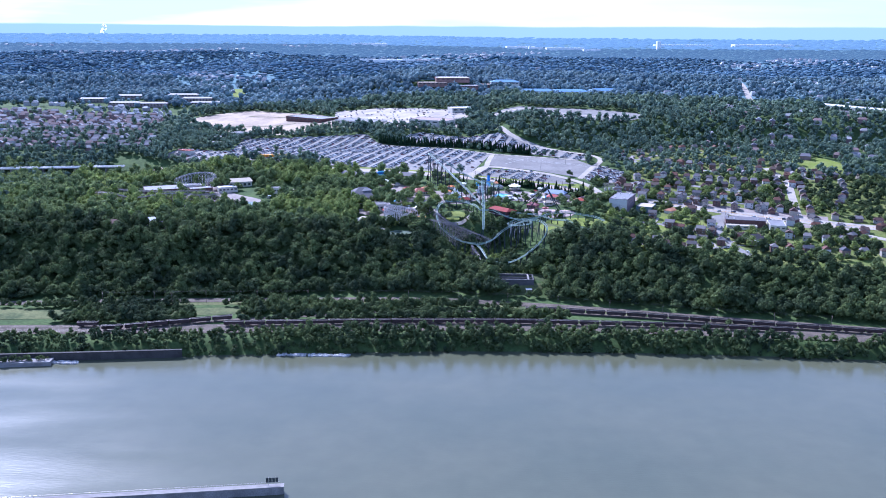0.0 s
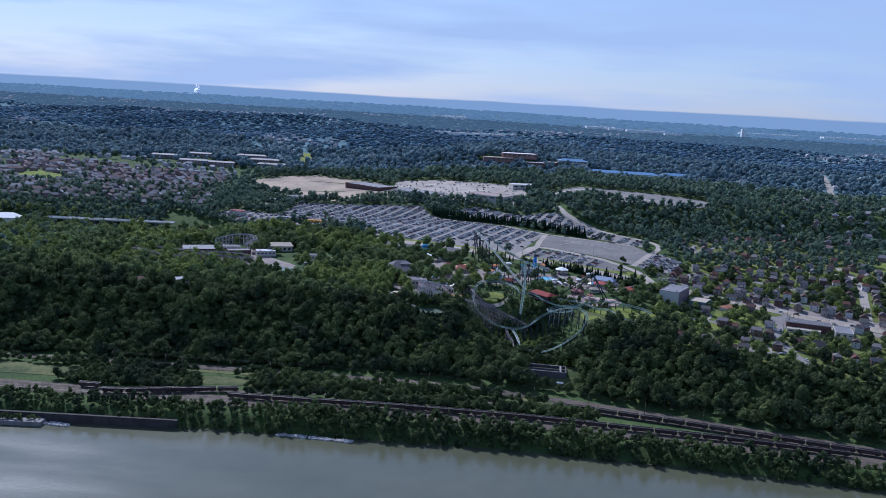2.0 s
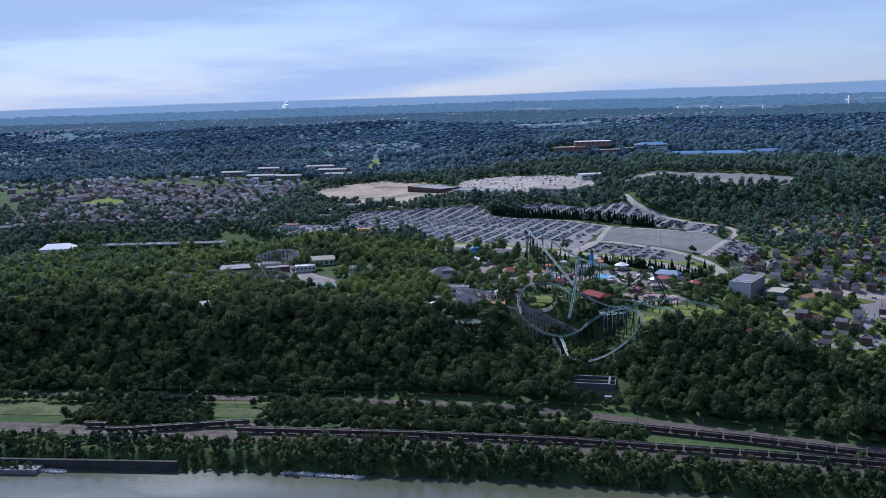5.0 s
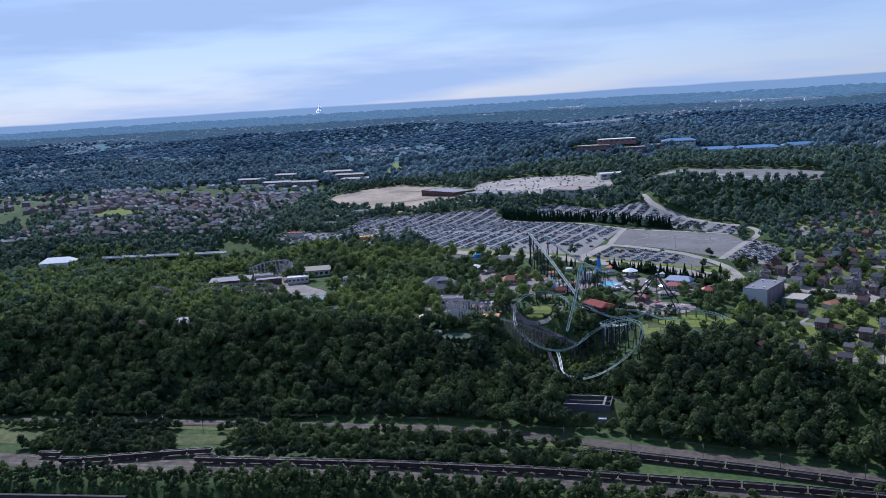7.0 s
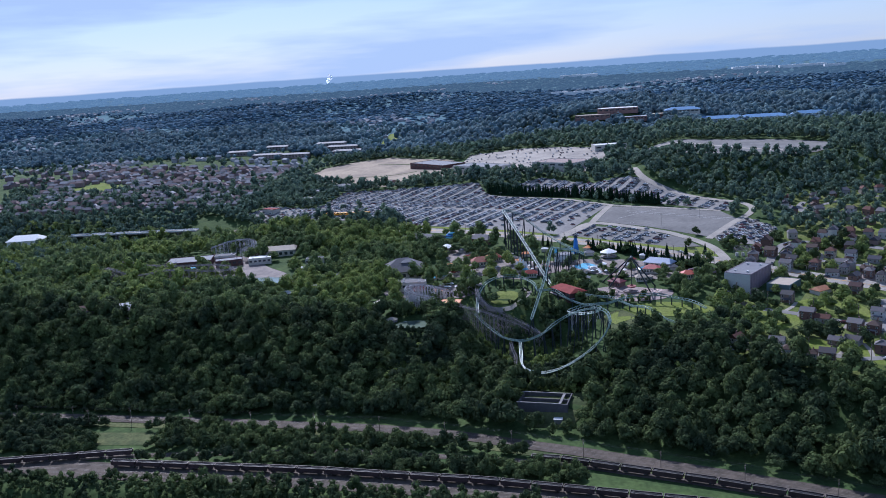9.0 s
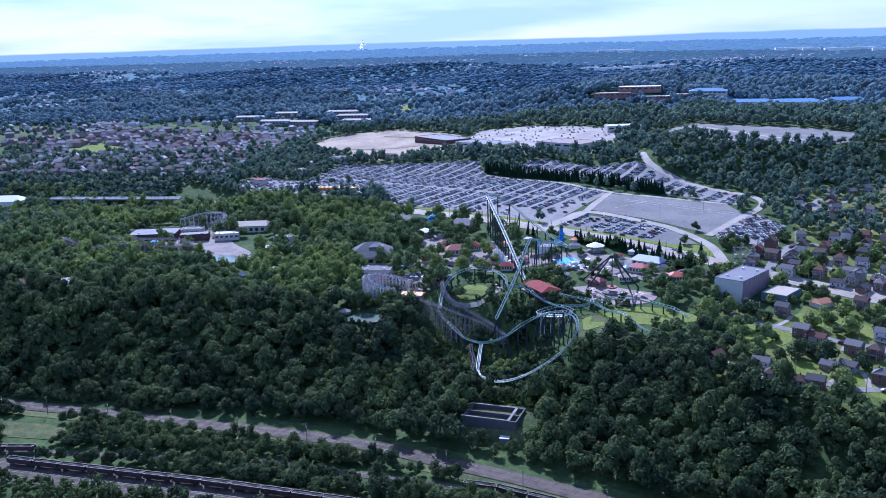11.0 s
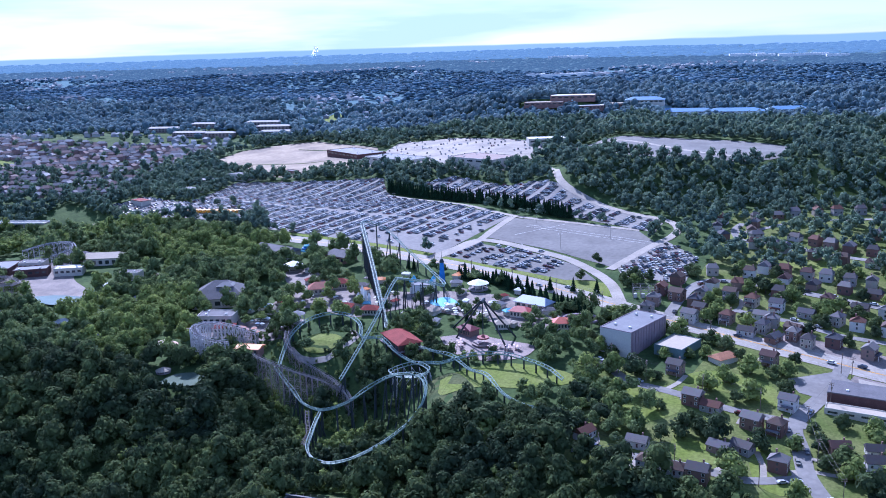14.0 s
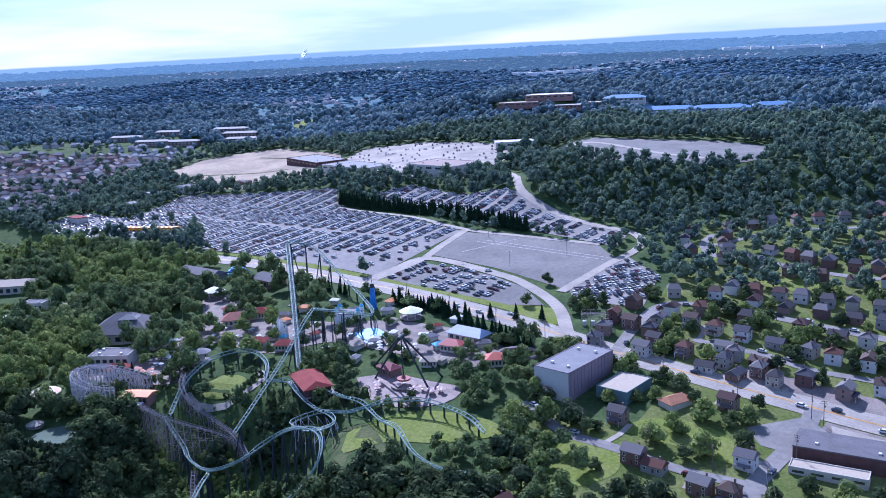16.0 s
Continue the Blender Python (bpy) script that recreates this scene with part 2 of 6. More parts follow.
ROOFS = palette("house_shingles", [(0.075, 0.07, 0.075), (0.12, 0.11, 0.11), (0.10, 0.06, 0.055), (0.17, 0.16, 0.165), (0.15, 0.075, 0.055), (0.09, 0.09, 0.105), (0.21, 0.195, 0.19), (0.12, 0.085, 0.07)], 0.85, 0.2)
WALLS = palette("house_walls", [(0.19, 0.115, 0.095), (0.58, 0.56, 0.53), (0.23, 0.15, 0.12), (0.40, 0.37, 0.32), (0.16, 0.10, 0.09), (0.66, 0.65, 0.63), (0.28, 0.205, 0.175), (0.33, 0.32, 0.31)], 0.85, 0.2)
GLASS = mat("window_glass", (0.035, 0.045, 0.055), 0.12, 0.1, 3, sheen=0.8)
TRIM = mat("white_trim", (0.72, 0.71, 0.68), 0.6, 0.08, 2)
CARS = palette("car_paint", [(0.62, 0.63, 0.64), (0.03, 0.03, 0.035), (0.75, 0.75, 0.75), (0.14, 0.145, 0.15), (0.42, 0.43, 0.45), (0.15, 0.035, 0.035), (0.72, 0.72, 0.71), (0.06, 0.08, 0.13), (0.80, 0.80, 0.79), (0.30, 0.28, 0.25)], 0.22, 0.6)
CARS_JOINED = palette("car_paint_mixed", [(0.62, 0.63, 0.64), (0.03, 0.03, 0.035), (0.75, 0.75, 0.75), (0.14, 0.145, 0.15), (0.42, 0.43, 0.45), (0.15, 0.035, 0.035), (0.72, 0.72, 0.71), (0.06, 0.08, 0.13), (0.80, 0.80, 0.79), (0.30, 0.28, 0.25)], 0.22, 0.6, island=True)
RUBBER = mat("tyre_rubber", (0.02, 0.02, 0.02), 0.9, 0.1, 1)
RED_ROOF = mat("red_painted_roof", (0.25, 0.055, 0.045), 0.85, 0.2, 4, sheen=0.15)
ORANGE_ROOF = mat("orange_roof", (0.75, 0.27, 0.08), 0.6, 0.12, 4)
RUST_ROOF = mat("faded_orange_roof", (0.42, 0.19, 0.10), 0.8, 0.2, 3)
BLUE_ROOF = mat("blue_metal_roof", (0.13, 0.25, 0.43), 0.45, 0.12, 8)
GREY_ROOF = mat("grey_membrane_roof", (0.19, 0.19, 0.20), 0.8, 0.1, 9, second=(0.16, 0.16, 0.175))
SLATE_ROOF = mat("slate_shingle_roof", (0.13, 0.125, 0.135), 0.85, 0.2, 5)
TAN_ROOF = mat("tan_gravel_roof", (0.42, 0.36, 0.28), 0.9, 0.08, 10)
WHITE_ROOF = mat("white_membrane_roof", (0.58, 0.58, 0.58), 0.7, 0.06, 10)
BRICK = mat("red_brick_wall", (0.27, 0.165, 0.14), 0.9, 0.2, 3)
BRICK_DARK = mat("dark_brick_wall", (0.11, 0.06, 0.055), 0.9, 0.2, 3)
STUCCO = mat("pale_stucco_wall", (0.55, 0.52, 0.46), 0.85, 0.1, 5)
METAL_PALE = mat("pale_grey_siding", (0.50, 0.50, 0.47), 0.6, 0.06, 6)
METAL_PURPLE = mat("faded_purple_siding", (0.25, 0.20, 0.225), 0.6, 0.1, 3)
TEAL_WALL = mat("teal_block_wall", (0.13, 0.19, 0.20), 0.7, 0.1, 4)
TRACK_GREEN = mat("sea_green_track_paint", (0.26, 0.35, 0.315), 0.45, 0.1, 6)
SUPPORT = mat("dark_support_paint", (0.035, 0.045, 0.05), 0.5, 0.15, 3)
TIMBER = mat("weathered_timber", (0.30, 0.26, 0.26), 0.9, 0.25, 2)
TIMBER_WHITE = mat("whitewashed_timber", (0.58, 0.56, 0.57), 0.8, 0.15, 2)
HOPPER = mat("rusty_hopper_steel", (0.075, 0.050, 0.048), 0.8, 0.3, 3, each=0.25)
COAL = mat("coal", (0.018, 0.018, 0.02), 0.7, 0.3, 1.0, bump=0.5)
WOOD_POLE = mat("pole_wood", (0.17, 0.13, 0.10), 0.9, 0.2, 1)
CONCRETE_WALL = mat("stained_concrete_wall", (0.26, 0.25, 0.24), 0.9, 0.2, 6, second=(0.18, 0.17, 0.165))
RIPRAP = mat("pale_riprap", (0.48, 0.46, 0.44), 0.9, 0.15, 3, island=0.35)
SKY_BLUE = mat("pool_blue", (0.20, 0.50, 0.66), 0.25, 0.1, 3)
TOWER_BLUE = mat("tower_blue", (0.05, 0.19, 0.55), 0.4, 0.1, 3)
CANVAS = mat("white_canvas", (0.78, 0.78, 0.76), 0.7, 0.05, 4)
YELLOW = mat("bus_yellow", (0.72, 0.36, 0.03), 0.4, 0.05, 3)
DARK_WALL = mat("dark_stone_wall", (0.07, 0.065, 0.062), 0.95, 0.3, 5)
GARDEN_GRASS = mat("garden_grass", (0.105, 0.135, 0.034), 0.95, 0.3, 12, second=(0.16, 0.175, 0.06), sheen=0.05)
MALL_PAVE = mat("mall_paving", (0.38, 0.335, 0.28), 0.9, 0.14, 30, second=(0.26, 0.232, 0.20), sheen=0.2)
PINK = mat("faded_pink_paving", (0.30, 0.235, 0.21), 0.8, 0.25, 4, second=(0.20, 0.16, 0.15))
TREAT = mat("dark_tank_concrete", (0.10, 0.095, 0.10), 0.9, 0.2, 4)
POND = mat("pond_water", (0.16, 0.20, 0.15), 0.12, 0.1, 8, sheen=0.5)


def water_material():
    m = mat("river_water", (0.080, 0.088, 0.054), 0.16, 0.06, 120, second=(0.098, 0.102, 0.062), sheen=0.40)
    n, l = m.node_tree.nodes, m.node_tree.links
    b = n["Principled BSDF"]
    co, turn = n.new("ShaderNodeNewGeometry"), n.new("ShaderNodeMapping")
    turn.inputs["Scale"].default_value = (0.05, 0.22, 1)
    ripple, gust, bp, rough = n.new("ShaderNodeTexNoise"), n.new("ShaderNodeTexNoise"), n.new("ShaderNodeBump"), n.new("ShaderNodeMapRange")
    ripple.inputs["Scale"].default_value, ripple.inputs["Detail"].default_value = 4.0, 4.0
    gust.inputs["Scale"].default_value, gust.inputs["Detail"].default_value = 0.14, 3.0
    l.new(co.outputs["Position"], turn.inputs["Vector"])
    l.new(turn.outputs["Vector"], ripple.inputs["Vector"])
    l.new(turn.outputs["Vector"], gust.inputs["Vector"])
    bp.inputs["Strength"].default_value, bp.inputs["Distance"].default_value = 0.12, 0.4
    l.new(ripple.outputs["Fac"], bp.inputs["Height"])
    l.new(bp.outputs["Normal"], b.inputs["Normal"])
    rough.inputs["From Min"].default_value, rough.inputs["From Max"].default_value = 0.35, 0.65
    rough.inputs["To Min"].default_value, rough.inputs["To Max"].default_value = 0.13, 0.20
    l.new(gust.outputs["Fac"], rough.inputs["Value"])
    l.new(rough.outputs["Result"], b.inputs["Roughness"])
    return m


WATER = water_material()


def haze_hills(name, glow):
    """The far distance, a plain backdrop of wooded hills whose blue haze is emission."""
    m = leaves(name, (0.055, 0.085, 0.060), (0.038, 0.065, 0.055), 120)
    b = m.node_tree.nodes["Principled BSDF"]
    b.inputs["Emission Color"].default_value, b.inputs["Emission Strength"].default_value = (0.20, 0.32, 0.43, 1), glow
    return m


HILLS_NEAR_GLOW, HILLS_FAR_GLOW = haze_hills("distant_hills_haze_glow", 0.46), haze_hills("horizon_hills_haze_glow", 0.90)
# far ground with the haze mixed into its base colour
HAZE_GROUND = mat("hazed_wooded_ground", (0.155, 0.23, 0.25), 0.95, 0.2, 80, second=(0.12, 0.185, 0.215), sheen=0.0)

# ---- builders ----
class Geo:
    """Collects corners and faces of one mesh."""

    def __init__(self):
        self.v, self.f = [], []

    def add(self, v, f, m=None):
        k = len(self.v)
        self.v += [tuple(m @ Vector(p)) for p in v] if m else [tuple(p) for p in v]
        self.f += [tuple(i + k for i in q) for q in f]
        return self

    def box(self, cx, cy, z0, sx, sy, sz, turn=0.0, taper=1.0):
        x, y = sx / 2, sy / 2
        v = [(-x, -y, 0), (x, -y, 0), (x, y, 0), (-x, y, 0)] + [(a * taper, b * taper, sz) for a, b in ((-x, -y), (x, -y), (x, y), (-x, y))]
        return self.add(v, [(3, 2, 1, 0), (4, 5, 6, 7), (0, 1, 5, 4), (1, 2, 6, 5), (2, 3, 7, 6), (3, 0, 4, 7)], pose(cx, cy, z0, 0, 0, turn))

    def disc(self, cx, cy, z0, r0, r1, h, n=12, top=True):
        v = [(r * math.cos(6.28319 * k / n), r * math.sin(6.28319 * k / n), z) for r, z in ((r0, 0), (r1, h)) for k in range(n)]
        f = [(k, (k + 1) % n, n + (k + 1) % n, n + k) for k in range(n)]
        if top:
            f += [tuple(range(n, 2 * n)), tuple(reversed(range(n)))]
        return self.add(v, f, pose(cx, cy, z0))

    def gable(self, cx, cy, z0, sx, sy, h, turn=0.0, over=0.4, hip=0.0):
        """A pitched roof with its ridge along x."""
        x, y, t = sx / 2 + over, sy / 2 + over, 0.22
        r = x - hip * y
        v = [(-x, -y, 0), (x, -y, 0), (x, y, 0), (-x, y, 0), (-r, 0, h), (r, 0, h)]
        v += [(a, b, c - t) for a, b, c in v[:4]]
        f = [(0, 1, 5, 4), (2, 3, 4, 5), (1, 2, 5), (3, 0, 4), (6, 7, 1, 0), (7, 8, 2, 1), (8, 9, 3, 2), (9, 6, 0, 3), (9, 8, 7, 6)]
        return self.add(v, f, pose(cx, cy, z0, 0, 0, turn))

    def beam(self, a, b, r, n=4):
        """A bar from a to b."""
        a, b = Vector(a), Vector(b)
        m = Matrix.Translation(a) @ (b - a).to_track_quat("Z", "Y").to_matrix().to_4x4()
        h = (b - a).length
        v = [(r * math.cos(6.28319 * (k + 0.5) / n), r * math.sin(6.28319 * (k + 0.5) / n), z) for z in (0, h) for k in range(n)]
        return self.add(v, [(k, (k + 1) % n, n + (k + 1) % n, n + k) for k in range(n)] + [tuple(range(n, 2 * n)), tuple(reversed(range(n)))], m)

    def mesh(self, name, material):
        me = bpy.data.meshes.new(name)
        me.from_pydata(self.v, [], self.f)
        me.materials.append(material)
        return me


def part(name, geo, material, parent=None, label=""):
    """One mesh object, under its thing. geo: a Geo, or a mesh that it shares."""
    ob = new(name, geo if isinstance(geo, bpy.types.Mesh) else geo.mesh(name, material))
    if parent is not None:
        ob.parent = parent
    if label:
        ob["label"] = label
    return ob


def thing(name, m, label, category, group=""):
    ob = tagged(new(name), label, category, group)
    ob.empty_display_size = 0.5
    ob.matrix_basis = m
    return ob


def level(x, y):
    return float(height(x, y))


def joined(name, verts, faces, material, smooth=False):
    """One mesh object from arrays, of triangles or of quads."""
    me = bpy.data.meshes.new(name)
    k = faces.shape[1]
    me.vertices.add(len(verts))
    me.vertices.foreach_set("co", verts.astype(np.float32).ravel())
    me.loops.add(faces.size)
    me.loops.foreach_set("vertex_index", faces.astype(np.int32).ravel())
    me.polygons.add(len(faces))
    me.polygons.foreach_set("loop_start", np.arange(0, faces.size, k, dtype=np.int32))
    me.update(calc_edges=True)
    if smooth:
        me.polygons.foreach_set("use_smooth", np.ones(len(faces), bool))
    me.materials.append(material)
    return new(name, me)


def smooth_line(points, step=6.0):
    """A curve through the points, at even steps."""
    p = np.array(points, float)
    p = np.vstack([2 * p[0] - p[1], p, 2 * p[-1] - p[-2]])
    out = []
    for k in range(1, len(p) - 2):
        n = max(2, int(np.linalg.norm(p[k + 1] - p[k]) / step))
        for t in np.arange(n) / n:
            a, b, c, d = p[k - 1], p[k], p[k + 1], p[k + 2]
            out.append(0.5 * (2 * b + (c - a) * t + (2 * a - 5 * b + 4 * c - d) * t * t + (3 * b - a - 3 * c + d) * t ** 3))
    return np.array(out + [p[-2]])


CLEAR_POLYS, CLEAR_LINES, CLEAR_SPOTS = [], [], []


def ribbon(name, points, width, material, lift=0.3, label="", category="road", offset=0.0, clear=3.0, z=None):
    """A strip of road draped on the ground."""
    c = smooth_line(points)
    d = np.gradient(c, axis=0)
    d /= np.linalg.norm(d, axis=1)[:, None]
    side = np.stack([-d[:, 1], d[:, 0]], 1)
    rows = [c + side * (offset + width * (k / 4 - 0.5)) for k in range(5)]
    v = np.concatenate([np.column_stack([r, (height(r[:, 0], r[:, 1]) if z is None else np.full(len(r), z)) + lift]) for r in rows])
    n = len(c)
    f = np.array([(k * n + i + n, k * n + i, k * n + i + 1, k * n + i + n + 1) for k in range(4) for i in range(n - 1)])
    ob = tagged(joined(name, v, f, material), label, category, kind="structure")
    if clear is not None:
        CLEAR_LINES.append((c + side * offset, width / 2 + clear))
    return ob


def drape(name, outline, material, lift=0.25, label="", category="ground", step=10.0, clear=True, soft=0.0, z=None):
    """A patch of ground cover with that outline, laid on the land."""
    pts = [Vector((x, y, 0)) for x, y in outline]
    if soft:
        ring = smooth_line(list(outline) + [outline[0]], soft)[:-1]
        pts = [Vector((x, y, 0)) for x, y in ring]
    bm = bmesh.new()
    bm.faces.new([bm.verts.new(p) for p in pts])
    for axis in (0, 1):
        lo, hi = min(p[axis] for p in pts), max(p[axis] for p in pts)
        for c in np.arange(math.ceil(lo / step) * step + 0.013, hi, step):
            co, no = Vector((0, 0, 0)), Vector((0, 0, 0))
            co[axis], no[axis] = c, 1
            bmesh.ops.bisect_plane(bm, geom=bm.verts[:] + bm.edges[:] + bm.faces[:], plane_co=co, plane_no=no)
    bm.normal_update()
    if sum(f.normal.z for f in bm.faces) < 0:
        bmesh.ops.reverse_faces(bm, faces=bm.faces[:])
    for v in bm.verts:
        v.co.z = (level(v.co.x, v.co.y) if z is None else z) + lift
    me = bpy.data.meshes.new(name)
    bm.to_mesh(me)
    bm.free()
    me.materials.append(material)
    if clear:
        CLEAR_POLYS.append(np.array([(p.x, p.y) for p in pts]))
    return tagged(new(name, me), label, category, kind="structure")


# ---- ground and water ----
def steps(fine_lo, fine_hi, fine, lo, hi, grow=1.12):
    out = list(np.arange(fine_lo, fine_hi + 0.1, fine))
    for sign, end in ((-1, lo), (1, hi)):
        s, at = fine, out[0] if sign < 0 else out[-1]
        more = []
        while (at - end) * sign < 0:
            s *= grow
            at += sign * s
            more.append(at)
        out = more[::-1] + out if sign < 0 else out + more
    return np.array(out)


gx, gy = steps(-640, 480, 7.0, -5600, 4200), steps(590, 1720, 7.0, -600, 4950, 1.05)
GX, GY = np.meshgrid(gx, gy)
near_bank = 7 * (1 - ease(372, 392, GY - 44 * ease(90, 135, GX))) + 40 * (1 - ease(-300, 300, GY))
GZ = np.where(GY < 560, -2.5 + near_bank, height(GX, GY))
gv = np.stack([GX.ravel(), GY.ravel(), GZ.ravel()], 1)
nx = len(gx)
cell = (np.arange(len(gy) - 1)[:, None] * nx + np.arange(nx - 1)[None]).ravel()
land = joined("ground", gv, np.stack([cell, cell + 1, cell + nx + 1, cell + nx], 1), GROUND, True)
# ground by distance: haze-coloured from 1900, glowing for haze from 3150
land.data.materials.append(HAZE_GROUND)
land.data.materials.append(HILLS_NEAR_GLOW)
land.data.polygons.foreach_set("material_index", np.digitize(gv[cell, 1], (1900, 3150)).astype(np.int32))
tagged(land, "grass and scrub ground rising from a wooded river bluff", "ground", kind="structure")
wv = np.array([(-5600, -700, 0), (4200, -700, 0), (4200, 760, 0), (-5600, 760, 0)], float)
tagged(joined("water", wv, np.array([(0, 1, 2, 3)]), WATER), "calm grey-green river with soft ripples", "river", kind="structure")

# ---- roads ----
BLVD = [(-620, 1330), (-450, 1275), (-330, 1226), (-205, 1191), (-100, 1162), (0, 1124), (70, 1095), (140, 1061), (195, 1030), (245, 1006), (284, 991), (322, 976), (420, 944), (560, 905), (800, 850)]
ribbon("road_boulevard", BLVD[2:], 17, CONCRETE, 0.34, "pale concrete four-lane boulevard along the car park")
ribbon("pavement_forecourt", [(262, 1016), (300, 1001), (340, 986), (400, 967)], 15, PAVING, 0.26, "worn pale paving of forecourts along the boulevard", clear=0.4)
ribbon("pavement_yard", [(296, 969), (330, 956), (372, 941), (420, 926)], 13, PAVING, 0.26, "worn pale paving of a yard along the boulevard", clear=0.4)
EXIT = [(168, 1046), (153, 1090), (124, 1127), (97, 1147), (38, 1176), (20, 1150), (8, 1126)]
ribbon("road_lot_exit", EXIT, 8, CONCRETE, 0.42, "pale concrete drive out of the car park")
LOOP_ROAD = [(-30, 1462), (28, 1448), (54, 1385), (74, 1330), (115, 1292), (150, 1264), (178, 1248), (190, 1225), (186, 1200), (172, 1171), (150, 1116)]
ribbon("road_loop", LOOP_ROAD, 7, CONCRETE, 0.44, "pale concrete road curving round the upper car park")
ribbon("road_lot_cross", [(45, 1247), (38, 1205), (33, 1170), (14, 1128)], 7, CONCRETE, 0.46, "pale concrete lane between car parks")
ribbon("road_lot_back", [(-122, 1356), (-30, 1301), (45, 1250), (100, 1232), (160, 1216)], 5, CONCRETE, 0.46, "pale concrete lane along the row of spruces")
SIDE = [(160, 965), (172, 955), (186, 940), (205, 933), (225, 925), (242, 919), (262, 916), (272, 913)]
ribbon("road_side_street", SIDE, 6, ASPHALT_OLD, 0.36, "narrow bleached asphalt side street between lawns")
CROSS = [(294, 985), (287, 960), (274, 932), (266, 911), (268, 892), (270, 868), (280, 840)]
ribbon("road_cross_street", CROSS, 8, ASPHALT_OLD, 0.40, "bleached asphalt street running down from the boulevard")
LOW = [(168, 867), (195, 866), (223, 862), (245, 858), (268, 866)]
ribbon("road_low_street", LOW, 5.5, ASPHALT_OLD, 0.38, "bleached asphalt lane at the top of the bluff")
UP = [(197, 1030), (200, 1050), (205, 1075), (214, 1098), (228, 1104), (262, 1096), (300, 1080), (345, 1062)]
ribbon("road_up_street", UP, 7, ASPHALT_OLD, 0.38, "bleached asphalt street climbing past houses")
MIDDLE = [(236, 1052), (258, 1043), (275, 1038), (293, 1026), (327, 1017), (380, 1000)]
ribbon("road_middle_street", MIDDLE, 5, ASPHALT_OLD, 0.36, "back lane between house gardens")
ROWST = [(240, 1245), (234, 1222), (242, 1196), (267, 1194), (291, 1176), (324, 1162), (380, 1150), (460, 1120)]
ribbon("road_row_street", ROWST, 6, ASPHALT_OLD, 0.36, "bleached asphalt street with a sharp bend")
ribbon("road_row_drive", [(234, 1220), (246, 1222), (267, 1242), (294, 1258), (340, 1268)], 5, ASPHALT_OLD, 0.38, "short asphalt close in front of houses")
HILLRD = [(372, 955), (371, 975), (388, 1044), (405, 1117), (400, 1180)]
ribbon("road_hill", HILLRD, 9, CONCRETE, 0.38, "pale concrete road running uphill between houses")
ribbon("road_hill_foot", [(371, 972), (397, 942), (425, 905), (470, 880)], 9, CONCRETE, 0.40, "pale concrete road curving along the bluff")
ribbon("road_far_hill", [(560, 1700), (600, 1900), (640, 2100), (690, 2400), (700, 2600)], 12, CONCRETE, 0.9, "distant pale road climbing a built-up hill")
ribbon("road_far_left", [(-1010, 2050), (-1040, 2200), (-1085, 2420)], 13, CONCRETE, 1.2, "distant pale street between houses")
ribbon("road_farlot", [(-20, 1590), (60, 1556), (128, 1512), (190, 1430), (250, 1376)], 7, CONCRETE, 0.5, "pale track across a gravel lot", clear=None)

# ---- car parks and open ground ----
MAIN_LOT = [(-340, 1318), (-345, 1424), (-250, 1418), (-150, 1416), (-118, 1352), (42, 1247), (12, 1136), (-45, 1160), (-120, 1186), (-180, 1206), (-215, 1262)]
drape("car_park_main", MAIN_LOT, ASPHALT_OLD, 0.25, "large bleached asphalt car park full of cars", "car park")
EMPTY_LOT = [(48, 1243), (100, 1230), (160, 1213), (176, 1184), (150, 1122), (98, 1156), (38, 1184)]
drape("car_park_empty", EMPTY_LOT, ASPHALT, 0.27, "empty worn grey asphalt car park with faint lines", "car park")
LOWER_LOT = [(33, 1168), (97, 1142), (124, 1122), (144, 1092), (122, 1090), (66, 1112), (18, 1132)]
drape("car_park_lower", LOWER_LOT, ASPHALT, 0.26, "half-empty asphalt car park beside the boulevard", "car park")
RIGHT_LOT = [(182, 1192), (209, 1152), (204, 1094), (160, 1104), (155, 1120), (174, 1170)]
drape("car_park_end", RIGHT_LOT, ASPHALT_OLD, 0.26, "small bleached asphalt car park packed with cars", "car park")
UPPER_LOT = [(-98, 1386), (-64, 1412), (40, 1356), (112, 1296), (178, 1244), (172, 1212), (80, 1258), (46, 1272)]
drape("car_park_upper", UPPER_LOT, ASPHALT_OLD, 0.26, "bleached asphalt upper car park full of cars", "car park")
LEFT_LOT = [(-345, 1318), (-220, 1262), (-250, 1232), (-330, 1246), (-440, 1300), (-420, 1345)]
drape("car_park_left", LEFT_LOT, ASPHALT_OLD, 0.26, "bleached asphalt forecourt with cars and buses", "car park")
drape("verge", [(-180, 1199), (-45, 1152), (12, 1128), (66, 1106), (122, 1082), (160, 1062), (152, 1088), (122, 1090), (66, 1112), (18, 1132), (-45, 1160), (-120, 1186)], GRASS, 0.22, "mown grass verge between car park and boulevard", "grass")
drape("verge_corner", [(122, 1090), (144, 1090), (158, 1060), (160, 1052), (130, 1072)], GRASS, 0.24, "bright mown grass corner beside the car park drive", "grass")
SANDY = [(-491, 1585), (-440, 1538), (-394, 1506), (-330, 1462), (-283, 1442), (-254, 1462), (-205, 1484), (-200, 1530), (-230, 1600), (-260, 1665), (-305, 1704), (-406, 1772), (-470, 1745), (-506, 1706)]
drape("graded_lot", SANDY, SAND, 0.3, "large graded sandy building plot", "building plot")
